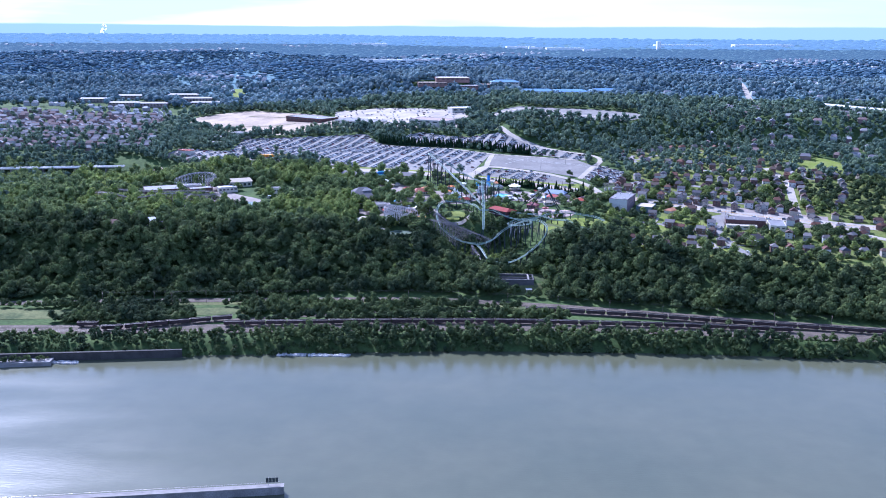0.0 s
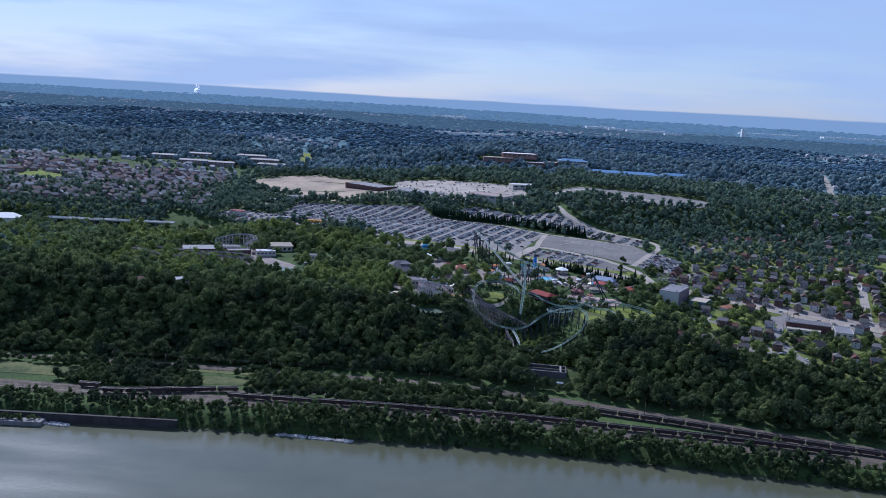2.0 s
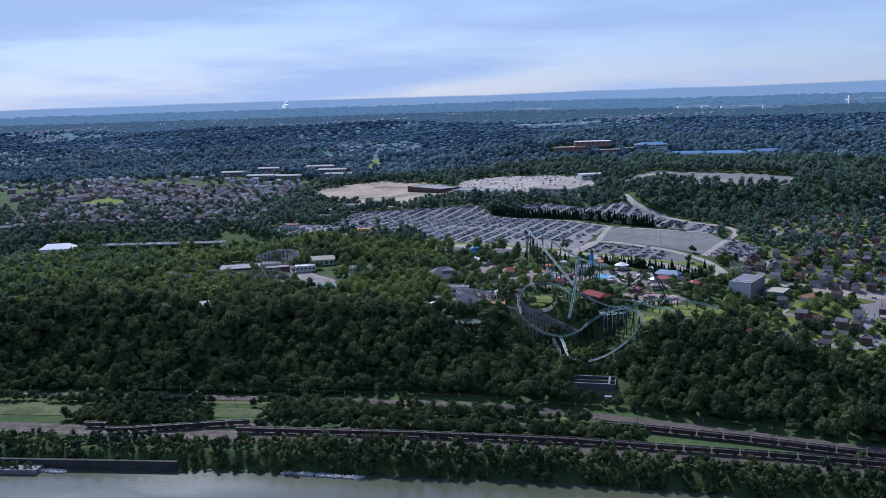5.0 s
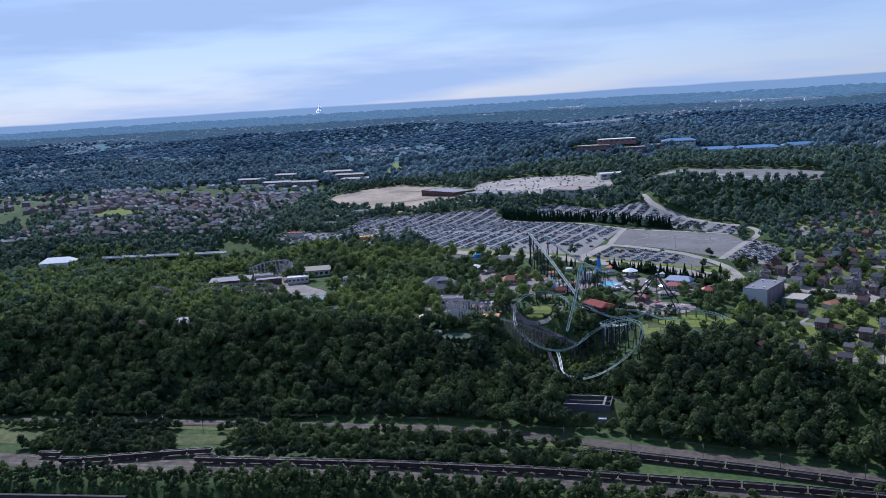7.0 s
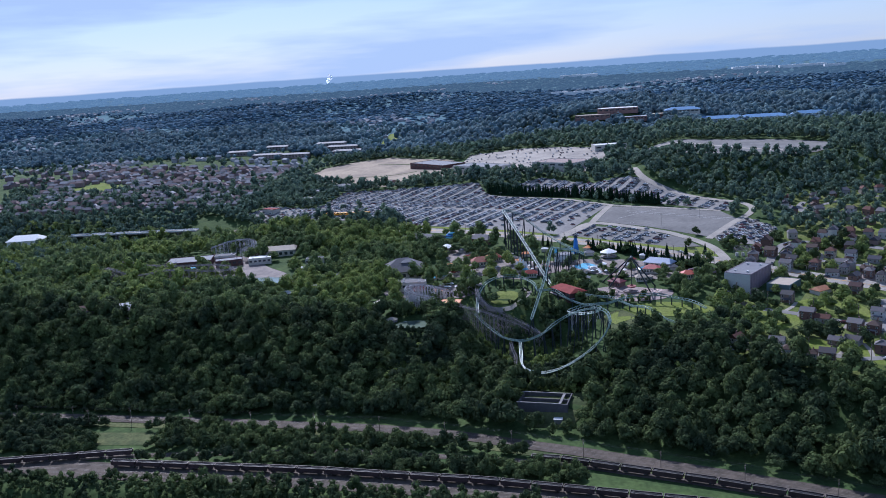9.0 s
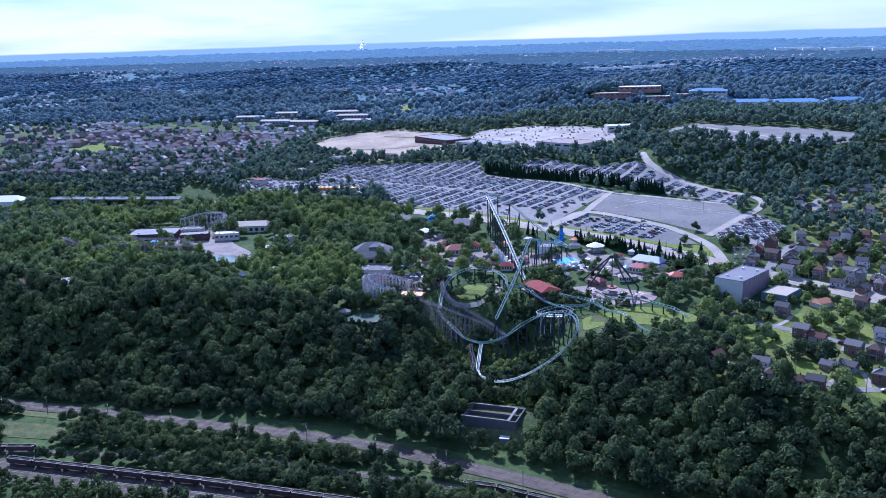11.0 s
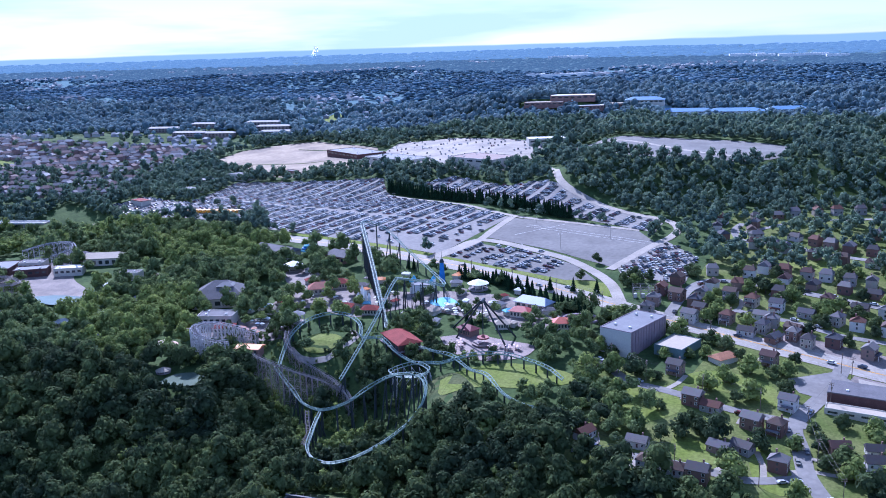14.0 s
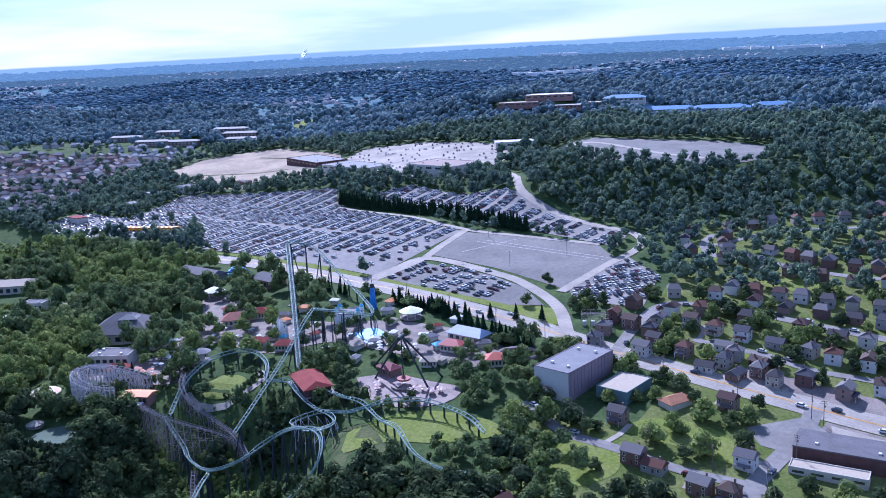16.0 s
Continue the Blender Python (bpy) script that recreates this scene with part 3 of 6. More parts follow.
for bank in ([(-440, 1560), (-380, 1562), (-320, 1560), (-290, 1572)], [(-390, 1512), (-350, 1500), (-300, 1490)], [(-400, 1690), (-340, 1668), (-280, 1630)]):
    ribbon("terrace_bank", bank, 4.5, MEADOW, 0.55, "low scrubby bank between graded terraces", "bank", clear=None)
MALL_LOT = [(-200, 1478), (-139, 1456), (-60, 1432), (-8, 1425), (10, 1470), (14, 1590), (-60, 1640), (-150, 1690), (-236, 1690), (-225, 1600)]
drape("mall_car_park", MALL_LOT, MALL_PAVE, 0.32, "pale concrete forecourt of a shopping strip", "car park")
FAR_LOT = [(30, 1588), (77, 1580), (120, 1565), (235, 1523), (285, 1470), (274, 1390), (208, 1376), (135, 1394), (70, 1470)]
drape("far_gravel_lot", FAR_LOT, ASPHALT, 0.35, "broad grey gravel lot on a wooded hilltop", "gravel lot", soft=12)
drape("ball_field", [(-880, 1480), (-862, 1560), (-770, 1532), (-770, 1424)], GRASS, 0.5, "mown green ball field among houses", "ball field")
drape("power_line_cut", [(-535, 2110), (-505, 2110), (-462, 1915), (-488, 1915)], GRASS, 2.0, "grassy cut running up a wooded hillside", "grass")
drape("hill_field", [(298, 1330), (328, 1338), (338, 1326), (310, 1314)], GRASS, 0.4, "bright green field on a wooded hillside", "grass", soft=6)
drape("right_field", [(434, 1170), (490, 1255), (520, 1215), (495, 1180), (450, 1160)], GRASS, 0.4, "bright green lawn among houses", "grass", soft=6)
drape("school_lawn", [(100, 1800), (175, 1815), (180, 1780), (120, 1775)], GRASS, 1.0, "green lawn below a long building", "grass")
drape("garden_ground", [(165, 860), (230, 838), (340, 812), (470, 790), (560, 800), (560, 1000), (520, 1230), (400, 1300), (236, 1290), (222, 1180), (212, 1110), (232, 1010), (215, 950), (168, 962)], GARDEN_GRASS, 0.12, "grassy gardens and verges between houses", "gardens", step=12, clear=False)
drape("side_lot", [(264, 962), (290, 978), (298, 966), (282, 944), (270, 948)], ASPHALT_OLD, 0.30, "small bleached asphalt lot beside the boulevard", "car park")
drape("garage_forecourt", [(300, 972), (330, 960), (330, 954), (300, 962)], CONCRETE, 0.30, "pale concrete forecourt of a garage", "forecourt")
LAWNS = [
    [(178, 938), (194, 934), (210, 930), (213, 912), (197, 897), (184, 894)],
    [(211, 946), (240, 937), (262, 930), (258, 950), (244, 960), (226, 962), (214, 954)],
    [(212, 890), (228, 883), (231, 867), (213, 870)],
    [(249, 892), (256, 874), (266, 868), (262, 851), (250, 855), (246, 872)],
    [(184, 871), (199, 868), (196, 852), (178, 852)],
    [(262, 1040), (276, 1034), (271, 1006), (258, 1011)],
    [(230, 1182), (246, 1190), (240, 1222), (228, 1205)],
    [(272, 1160), (312, 1150), (318, 1128), (276, 1138)],
]
for outline in LAWNS:
    drape("lawn", outline, GRASS, 0.24, "mown garden lawn between houses", "lawn", clear=False, step=8, soft=4)
drape("track_meadow", [(84, 925), (100, 942), (120, 950), (150, 945), (158, 934), (135, 922), (108, 918), (90, 908)], GRASS, 0.25, "bright grass meadow under the coaster track", "meadow", soft=5)
drape("track_slope", [(76, 925), (92, 932), (112, 906), (104, 888), (88, 900)], MEADOW, 0.26, "rough grass slope with a worn path", "meadow", soft=5)
drape("round_lawn", [(-19, 957), (-13, 969), (0, 970), (8, 962), (3, 951), (-10, 949)], GRASS, 0.28, "round lawn inside a coaster curve", "lawn", soft=3)
ribbon("path_round_lawn", [(-22, 950), (-12, 944), (4, 946), (13, 958), (14, 970), (6, 978)], 4, CONCRETE, 0.3, "curved pale path round a lawn", "path")
PLAZA = [(66, 978), (84, 985), (108, 980), (126, 975), (122, 958), (98, 950), (78, 960)]
drape("ride_plaza", PLAZA, PINK, 0.3, "faded pink paved plaza under a swing ride", "paving", soft=5, clear=False)
MIDWAY = [(-70, 1000), (-40, 1010), (0, 1000), (30, 1020), (70, 1012), (128, 1000), (140, 1020), (110, 1045), (60, 1056), (10, 1050), (-40, 1060), (-75, 1090), (-98, 1085), (-72, 1040)]
drape("midway", MIDWAY, PAVING, 0.28, "paved midway between the rides", "paving", soft=6, clear=False)
drape("midway_left", [(-110, 975), (-60, 985), (-30, 975), (-36, 955), (-70, 950), (-105, 955)], PAVING, 0.28, "paved square with cafe tables", "paving", soft=5, clear=False)
drape("pond", [(-74, 886), (-52, 888), (-46, 900), (-58, 907), (-72, 902)], POND, 0.4, "small still pond under a wooden coaster", "pond", soft=4, z=45.0)
drape("lagoon", [(-266, 1000), (-262, 1026), (-230, 1014), (-214, 988), (-240, 982)], POND, 0.3, "pale lagoon among park buildings", "pond", soft=5, z=54.5)
drape("left_midway", [(-335, 1008), (-350, 1060), (-300, 1078), (-262, 1040), (-226, 1012), (-246, 984), (-290, 1004)], PAVING, 0.2, "paved yard between low park buildings", "paving", soft=8, clear=False)
drape("dirt_yard", [(-458, 1243), (-425, 1262), (-418, 1252), (-450, 1232)], DIRT, 0.4, "orange bare-earth clearing", "ground")
drape("bank_meadow", [(-520, 728), (-420, 738), (-385, 742), (-295, 741), (-182, 756), (-172, 748), (-178, 738), (-288, 722), (-372, 714), (-440, 706), (-520, 695)], MEADOW, 0.25, "dry grass meadow beside the railway", "meadow", soft=10, clear=False)

# ---- railway ----
RX = np.linspace(-900, 760, 60)
RAIL_SETS = [(rail_low, -4.2), (rail_low, 0.6), (rail_low, 8.0), (rail_up, -2.2), (rail_up, 2.6)]
ribbon("railway_bed_low", [(x, float(rail_low(x)) + 1.5) for x in RX], 22, BALLAST, 0.3, "brown ballast bed of the riverside railway", "railway")
ribbon("railway_bed_up", [(x, float(rail_up(x))) for x in RX], 12, BALLAST, 0.3, "grey ballast bed of the upper railway", "railway")


def siding(x):
    """The line of the middle track between the two railway beds."""
    return np.interp(x, [-500, -275, -192, -60, 77, 160, 237, 330, 440], [668, 690, 719, 748, 752, 739, 723, 706, 690])


ribbon("railway_bed_middle", [(x, float(siding(x))) for x in np.linspace(-480, 430, 40)], 6, BALLAST, 0.26, "ballast bed of a siding between the railway lines", "railway")
ribbon("railway_verge", [(x, float(rail_up(x)) - 10.5) for x in np.linspace(-330, 150, 40)], 7, MEADOW, 0.24, "strip of dry grass beside the upper railway", "grass", clear=1.0)
RAIL_SETS.append((siding, 0.0))
for line, off in RAIL_SETS:
    span = RX if line is not siding else np.linspace(-480, 430, 40)
    for gauge in (-0.72, 0.72):
        ribbon("rail", [(x, float(line(x)) + off + gauge) for x in span], 0.16, RAIL, 0.62, "worn steel rail on ballast", "rail", clear=None)

# ---- woods ----
def inside(poly, x, y):
    hit = np.zeros(len(x), bool)
    for (x0, y0), (x1, y1) in zip(poly, np.roll(poly, -1, 0)):
        cross = ((y0 > y) != (y1 > y)) & (x < (x1 - x0) * (y - y0) / (y1 - y0 + 1e-9) + x0)
        hit ^= cross
    return hit


def open_ground(x, y, grow=1.0):
    """Where something stands or is paved, so that no tree grows."""
    taken = np.zeros(len(x), bool)
    for poly in CLEAR_POLYS:
        lo, hi = poly.min(0), poly.max(0)
        near = np.nonzero((x > lo[0]) & (x < hi[0]) & (y > lo[1]) & (y < hi[1]))[0]
        taken[near] |= inside(poly, x[near], y[near])
    for line, wide in CLEAR_LINES:
        lo, hi = line.min(0) - 20, line.max(0) + 20
        near = np.nonzero((x > lo[0]) & (x < hi[0]) & (y > lo[1]) & (y < hi[1]))[0]
        if len(near):
            best = np.full(len(near), 1e9)
            for p in line:
                best = np.minimum(best, (x[near] - p[0]) ** 2 + (y[near] - p[1]) ** 2)
            taken[near] |= best < (wide * grow) ** 2
    for cx, cy, r in CLEAR_SPOTS:
        taken |= (x - cx) ** 2 + (y - cy) ** 2 < r * r
    return taken


ICO_V = np.array([(0, 0, 1)] + [(0.894 * math.cos(a * 1.25664), 0.894 * math.sin(a * 1.25664), 0.447) for a in range(5)] + [(0.894 * math.cos((a + 0.5) * 1.25664), 0.894 * math.sin((a + 0.5) * 1.25664), -0.447) for a in range(5)] + [(0, 0, -1)])
ICO_F = np.array([(0, 1 + a, 1 + (a + 1) % 5) for a in range(5)] + [(1 + a, 6 + a, 1 + (a + 1) % 5) for a in range(5)] + [(6 + a, 6 + (a + 1) % 5, 1 + (a + 1) % 5) for a in range(5)] + [(11, 6 + (a + 1) % 5, 6 + a) for a in range(5)])


def crown(rng, lobes, cards, card=0.2, tall=1.0, core=0.0):
    """A crown about 1 wide from its axis: dark inner lobes, and clumps of leaves standing out of them. Its foot is at z = 0."""
    v, f, at = [], [], 0
    centres = []
    for k in range(lobes):
        a, r = k * 2.4 + rng.uniform(0, 0.9), 0.0 if lobes == 1 else (0.12 if k == 0 else rng.uniform(0.42, 0.62))
        size = rng.uniform(0.5, 0.66) if lobes > 1 else 0.95
        z = (1.45 if k == 0 and lobes > 1 else rng.uniform(0.6, 1.15)) * tall
        c = np.array((r * math.cos(a), r * math.sin(a), z))
        centres.append((c, size))
        v.append(c + ICO_V * size * rng.uniform(0.70 + core, 0.92 + core, (12, 1)) * (1, 1, 0.85 * tall))
        f.append(ICO_F + at)
        at += 12
    for k in range(cards):
        c, size = centres[k % len(centres)]
        d = rng.normal(size=3)
        d[2] = abs(d[2]) * 0.9 + (0.1 if k % 4 else -0.5)
        d /= np.linalg.norm(d)
        n = d + rng.normal(size=3) * 0.28 + np.array((0, 0, 0.25))
        n /= np.linalg.norm(n)
        u = np.cross(n, rng.normal(size=3))
        u /= np.linalg.norm(u)
        w = np.cross(n, u)
        s = card * rng.uniform(0.7, 1.35)
        p = c + d * size * rng.uniform(0.82, 1.10) * np.array((1, 1, 0.9 * tall))
        v.append(np.array([p - u * s, p + u * s * 0.7 - w * s * 0.75, p + u * s * 0.5 + w * s * 0.9]))
        f.append(np.array([(0, 1, 2)]) + at)
        at += 3
    return np.concatenate(v), np.concatenate(f)


def grow(name, x, y, radius, templates, material, label, rng, lift=0.15, tall=1.0, category="woodland"):
    """Many trees in one mesh."""
    if not len(x):
        return
    z = height(x, y)
    vs, fs, at = [], [], 0
    pick = rng.integers(0, len(templates), len(x))
    turn = rng.uniform(0, 6.283, len(x))
    high = rng.uniform(0.75, 1.45, len(x)) * tall
    for k, (tv, tf) in enumerate(templates):
        ids = np.nonzero(pick == k)[0]
        if not len(ids):
            continue
        c, s = np.cos(turn[ids])[:, None], np.sin(turn[ids])[:, None]
        r = radius[ids][:, None]
        px = (tv[:, 0] * c - tv[:, 1] * s) * r + x[ids][:, None]
        py = (tv[:, 0] * s + tv[:, 1] * c) * r + y[ids][:, None]
        pz = tv[:, 2] * r * high[ids][:, None] + (z[ids] + radius[ids] * lift)[:, None]
        vs.append(np.stack([px, py, pz], 2).reshape(-1, 3))
        fs.append((tf[None] + (np.arange(len(ids)) * len(tv))[:, None, None]).reshape(-1, 3) + at)
        at += len(ids) * len(tv)
    ob = joined(name, np.concatenate(vs), np.concatenate(fs), material, True)
    tagged(ob, label, category, kind="stuff")


def scatter(rng, x0, x1, y0, y1, step):
    xs, ys = np.meshgrid(np.arange(x0, x1, step), np.arange(y0, y1, step))
    x, y = xs.ravel() + rng.uniform(-0.48, 0.48, xs.size) * step, ys.ravel() + rng.uniform(-0.48, 0.48, xs.size) * step
    keep = (x > np.minimum(50 - 0.87 * (y - 155), 225 - 1.14 * (y - 428))) & (x < 0.49 * y + 40)
    return x[keep], y[keep]


def settled(x, y):
    """0 to 1: how built-up the land is."""
    near = ease(165, 205, x) * (1 - ease(1270, 1330, y)) * ease(835, 865, y + 0.12 * (x - 220))
    left = 1.5 * ease(-500, -560, x) * ease(1250, 1310, y) * (1 - ease(1780, 1900, y))
    far = ease(0.10, 0.45, waves(x, y, 170, 3.1)) * ease(1800, 2000, y) * (1 - 0.9 * np.exp(-((x - 80) / 330) ** 2 - ((y - 1950) / 220) ** 2))
    right = ease(330, 420, x) * ease(1250, 1400, y) * (1 - ease(1900, 2100, y))
    return np.maximum.reduce([near, np.minimum(left, 1.15), far * 0.9, right * 0.8])


rng = np.random.default_rng(7)
NEAR = [crown(rng, 5, 280, 0.145, core=-0.07) for k in range(8)]
MID = [crown(rng, 3, 66, 0.22, core=-0.05) for k in range(7)]
FAR = [crown(rng, 2, 20, 0.40, core=0.1) for k in range(6)]
DIST = [crown(rng, 1, 9, 0.36, core=0.12) for k in range(6)]

SOFT = [crown(rng, 2, 0, 0.3, core=0.22) for k in range(6)]


def spruce(rng, tiers=6, spikes=9):
    """A conifer about 1 wide from its axis and 5 high: drooping tiers of boughs."""
    v, f, at = [], [], 0
    for t in range(tiers):
        z, r = 0.4 + 4.4 * t / tiers, 1.0 * (1 - t / (tiers + 0.6))
        for k in range(spikes):
            a = 6.283 * (k + 0.5 * (t % 2)) / spikes + rng.uniform(-0.2, 0.2)
            d, e = np.array((math.cos(a), math.sin(a), 0)), np.array((-math.sin(a), math.cos(a), 0))
            rr = r * rng.uniform(0.8, 1.15)
            top = np.array((0, 0, z + 1.15))
            tip = d * rr + (0, 0, z - 0.15)
            v.append(np.array([top, d * rr * 0.5 + e * rr * 0.36 + (0, 0, z + 0.1), tip, d * rr * 0.5 - e * rr * 0.36 + (0, 0, z + 0.1)]))
            f.append(np.array([(0, 2, 1), (0, 3, 2)]) + at)
            at += 4
    return np.concatenate(v), np.concatenate(f)


SPRUCES = [spruce(rng) for k in range(4)]


def woods():
    # the bluff over the river, and the slopes beside it
    x, y = scatter(rng, -900, 560, 640, 985, 7.4)
    foot, top = rail_up(x) + 15, bluff_top(x)
    keep = (y > foot) & (y < top + 12 - 16 * ease(160, 185, x)) & ~open_ground(x, y)
    keep &= ((x - 44) / 66) ** 2 + ((y - 894) / 30) ** 2 > rng.uniform(0.5, 1.15, len(x))
    x, y = x[keep], y[keep]
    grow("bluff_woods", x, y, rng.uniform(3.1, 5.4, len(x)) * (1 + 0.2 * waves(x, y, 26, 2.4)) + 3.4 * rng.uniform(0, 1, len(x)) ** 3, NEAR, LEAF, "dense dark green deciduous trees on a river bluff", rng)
    x, y = scatter(rng, -70, 150, 835, 985, 4.4)
    keep = (y > rail_up(x) + 22) & (y < 1000 - 0.5 * np.abs(x - 20)) & ~open_ground(x, y, 0.30)
    keep &= ~((x > 58) & (x < 94) & (y > 866) & (y < 908) & (rng.uniform(0, 1, len(x)) > 0.25))
    keep &= ~((x > 72) & (y > 895) & (y < 945) & (rng.uniform(0, 1, len(x)) > 0.12))
    x, y = x[keep], y[keep]
    bright = waves(x, y, 17, 0.3) > 0.15
    r = rng.uniform(1.7, 4.2, len(x)) * np.where(y < 880, 1.15, 1.0) * np.where((x > -36) & (x < 30) & (y > 922), 0.5, 1.0)
    grow("ravine_scrub", x[bright], y[bright], r[bright] * 0.8, MID, LEAF_LIGHT, "light green scrub in the ravine below the coaster", rng, 0.0, category="scrub")
    grow("ravine_trees", x[~bright], y[~bright], r[~bright], MID, LEAF, "dark green small trees in the ravine below the coaster", rng, 0.0, category="scrub")
    x, y = scatter(rng, -82, -32, 858, 916, 3.0)
    keep = ~open_ground(x, y, 0.3) | (y < 885)
    x, y = x[keep], y[keep]
    grow("pond_scrub", x, y, rng.uniform(1.3, 2.5, len(x)), MID, LEAF, "low green scrub round a small pond", rng, 0.0, category="scrub")
    # the strip between water and rails
    x, y = scatter(rng, -720, 560, 540, 720, 4.7)
    d = y - shore_y(x)
    keep = (d > 1.0) & (y < rail_low(x) - 8.5) & (rng.uniform(0, 1, len(x)) < 0.9) & ~((x < -225) & (d < 4))
    x, y = x[keep], y[keep]
    grow("bank_scrub", x, y, rng.uniform(1.9, 4.6, len(x)) * (1 - 0.25 * ease(-120, -190, x)), MID, LEAF, "green bushes and small trees on the river bank", rng, -0.1, category="scrub")
    # between the two railway beds
    x, y = scatter(rng, -720, 420, 620, 800, 5.2)
    keep = (y > rail_low(x) + 16) & (y < rail_up(x) - 12) & ~open_ground(x, y) & (np.abs(y - siding(x)) > 6)
    keep &= (x > -185) & (x < 95) | (waves(x, y, 28, 0.7) > 0.25)
    x, y = x[keep], y[keep]
    grow("railside_trees", x, y, rng.uniform(2.6, 4.6, len(x)), NEAR, LEAF, "dark green trees between railway lines", rng, 0.0)
    x, y = scatter(rng, -720, -150, 680, 800, 5.5)
    keep = (np.abs(y - rail_up(x) - 0) > 9) & (y > rail_up(x) - 26) & (y < rail_up(x) + 20) & (waves(x, y, 24, 1.3) > -0.55) & (y > np.interp(x, [-520, -385, -295, -182], [730, 744, 743, 758]))
    x, y = x[keep], y[keep]
    grow("meadow_trees", x, y, rng.uniform(2.4, 4.4, len(x)), NEAR, LEAF, "rounded green trees beside a meadow", rng, 0.0)
    # the park
    x, y = scatter(rng, -720, 200, 850, 1240, 7.7)
    keep = (y > bluff_top(x) + 8) & ~open_ground(x, y, 1.0)
    keep &= np.interp(x, BX, BY) - 15 > y
    thin = np.where(x < -110, 0.90, np.where(x < 20, 0.60, 0.72))
    thin = np.where((x > -385) & (x < -195) & (y > 985) & (y < 1100), 0.25, thin)
    for name in ('midway', 'midway_left', 'left_midway', 'ride_plaza'):
        ring = np.array([v.co.xy for v in bpy.data.objects[name].data.vertices])
        mid, wide = (ring.min(0) + ring.max(0)) / 2, (ring.max(0) - ring.min(0)) / 2
        thin = np.where((((x - mid[0]) / wide[0]) ** 2 + ((y - mid[1]) / wide[1]) ** 2 < 1), 0.22, thin)
    thin = np.where((x > -42) & (x < 34) & (y > 915) & (y < 990), 0.12, thin)
    keep &= rng.uniform(0, 1, len(x)) < thin
    x, y = x[keep], y[keep]
    light = (waves(x, y, 33, 0.9) > 0.12) & (x < 0)
    r = (rng.uniform(3.4, 6.4, len(x)) + 2.0 * rng.uniform(0, 1, len(x)) ** 3) * np.where(x > 0, 0.75, 1.0)
    off = x < -300
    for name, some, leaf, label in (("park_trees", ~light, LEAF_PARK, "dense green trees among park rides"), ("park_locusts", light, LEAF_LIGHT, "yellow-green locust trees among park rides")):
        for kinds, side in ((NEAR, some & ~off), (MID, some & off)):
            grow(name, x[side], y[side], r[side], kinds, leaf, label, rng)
    # gardens, the wooded hill, and the valley by the bridge
    x, y = scatter(rng, -960, 760, 760, 1480, 8.0)
    keep = ~open_ground(x, y, 1.15) & (y > np.interp(x, BX, BY) + 13) | (x > 165) & (y > bluff_top(x) + 8) & ~open_ground(x, y, 1.15)
    keep |= (x < -500) & (y > bluff_top(x) + 8) & ~open_ground(x, y, 1.15)
    keep &= rng.uniform(0, 1, len(x)) > 0.42 * settled(x, y)
    x, y = x[keep], y[keep]
    wild = ~((y < 1130) & (x > 165) & (x < 420))
    x, y = x[wild], y[wild]
    near = (y < 1130) & (x > 100)
    r = rng.uniform(3.0, 6.2, len(x))
    grow("garden_trees", x[near], y[near], r[near] * 0.85, NEAR, LEAF, "round green garden trees between houses", rng)
    grow("hill_woods", x[~near], y[~near], r[~near], MID, LEAF_MID_HAZE, "dense green woodland round the car parks, tinted for haze", rng)
    # beyond
    x, y = scatter(rng, -2200, 1200, 1480, 2250, 9.5)
    keep = ~open_ground(x, y) & (rng.uniform(0, 1, len(x)) > 0.82 * settled(x, y))
    x, y = x[keep], y[keep]
    for name, some, leaf in (("middle_woods", y < 1790, LEAF_MID_HAZE), ("back_hill_woods", y >= 1790, LEAF_BACK_HAZE)):
        grow(name, x[some], y[some], rng.uniform(4.2, 7.4, int(some.sum())), FAR if leaf is LEAF_MID_HAZE else DIST, leaf, "wooded hills behind the car parks, tinted for haze", rng)
    # past 2250 the leaf colour itself carries the blue of the haze
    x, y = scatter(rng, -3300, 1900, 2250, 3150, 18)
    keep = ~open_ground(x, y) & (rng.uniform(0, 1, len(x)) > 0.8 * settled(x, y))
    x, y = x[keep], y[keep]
    grow("far_woods", x, y, rng.uniform(9, 14.5, len(x)), SOFT, LEAF_FAR_HAZE, "far wooded hills with blue haze painted into their green", rng, -0.1, 0.34)
    # ridges whose materials emit blue in place of haze, stronger past 3900
    for y0, y1, step, leaf in ((3150, 3900, 26, HILLS_NEAR_GLOW), (3900, 4900, 38, HILLS_FAR_GLOW)):
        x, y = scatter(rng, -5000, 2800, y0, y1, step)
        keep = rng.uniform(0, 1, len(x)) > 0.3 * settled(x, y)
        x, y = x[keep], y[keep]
        grow("backdrop_woods", x, y, rng.uniform(0.5, 0.85, len(x)) * step, SOFT, leaf, "distant wooded ridges with an added blue haze glow", rng, -0.1, 0.17, "backdrop")


BX, BY = [p[0] for p in BLVD], [p[1] for p in BLVD]

# ---- houses ----
WINDOW = Geo().box(0, 0, 0, 1.1, 0.10, 1.5).mesh("window", GLASS)
FRAME = Geo()
for fx, fz, fw, fh in ((0, -0.14, 1.42, 0.14), (0, 1.5, 1.42, 0.14), (-0.64, 0, 0.14, 1.5), (0.64, 0, 0.14, 1.5)):
    FRAME.box(fx, 0, fz, fw, 0.16, fh)
FRAME = FRAME.mesh("window_frame", TRIM)
DOOR = Geo().box(0, 0, 0, 1.0, 0.12, 2.1).mesh("door", BRICK_DARK)


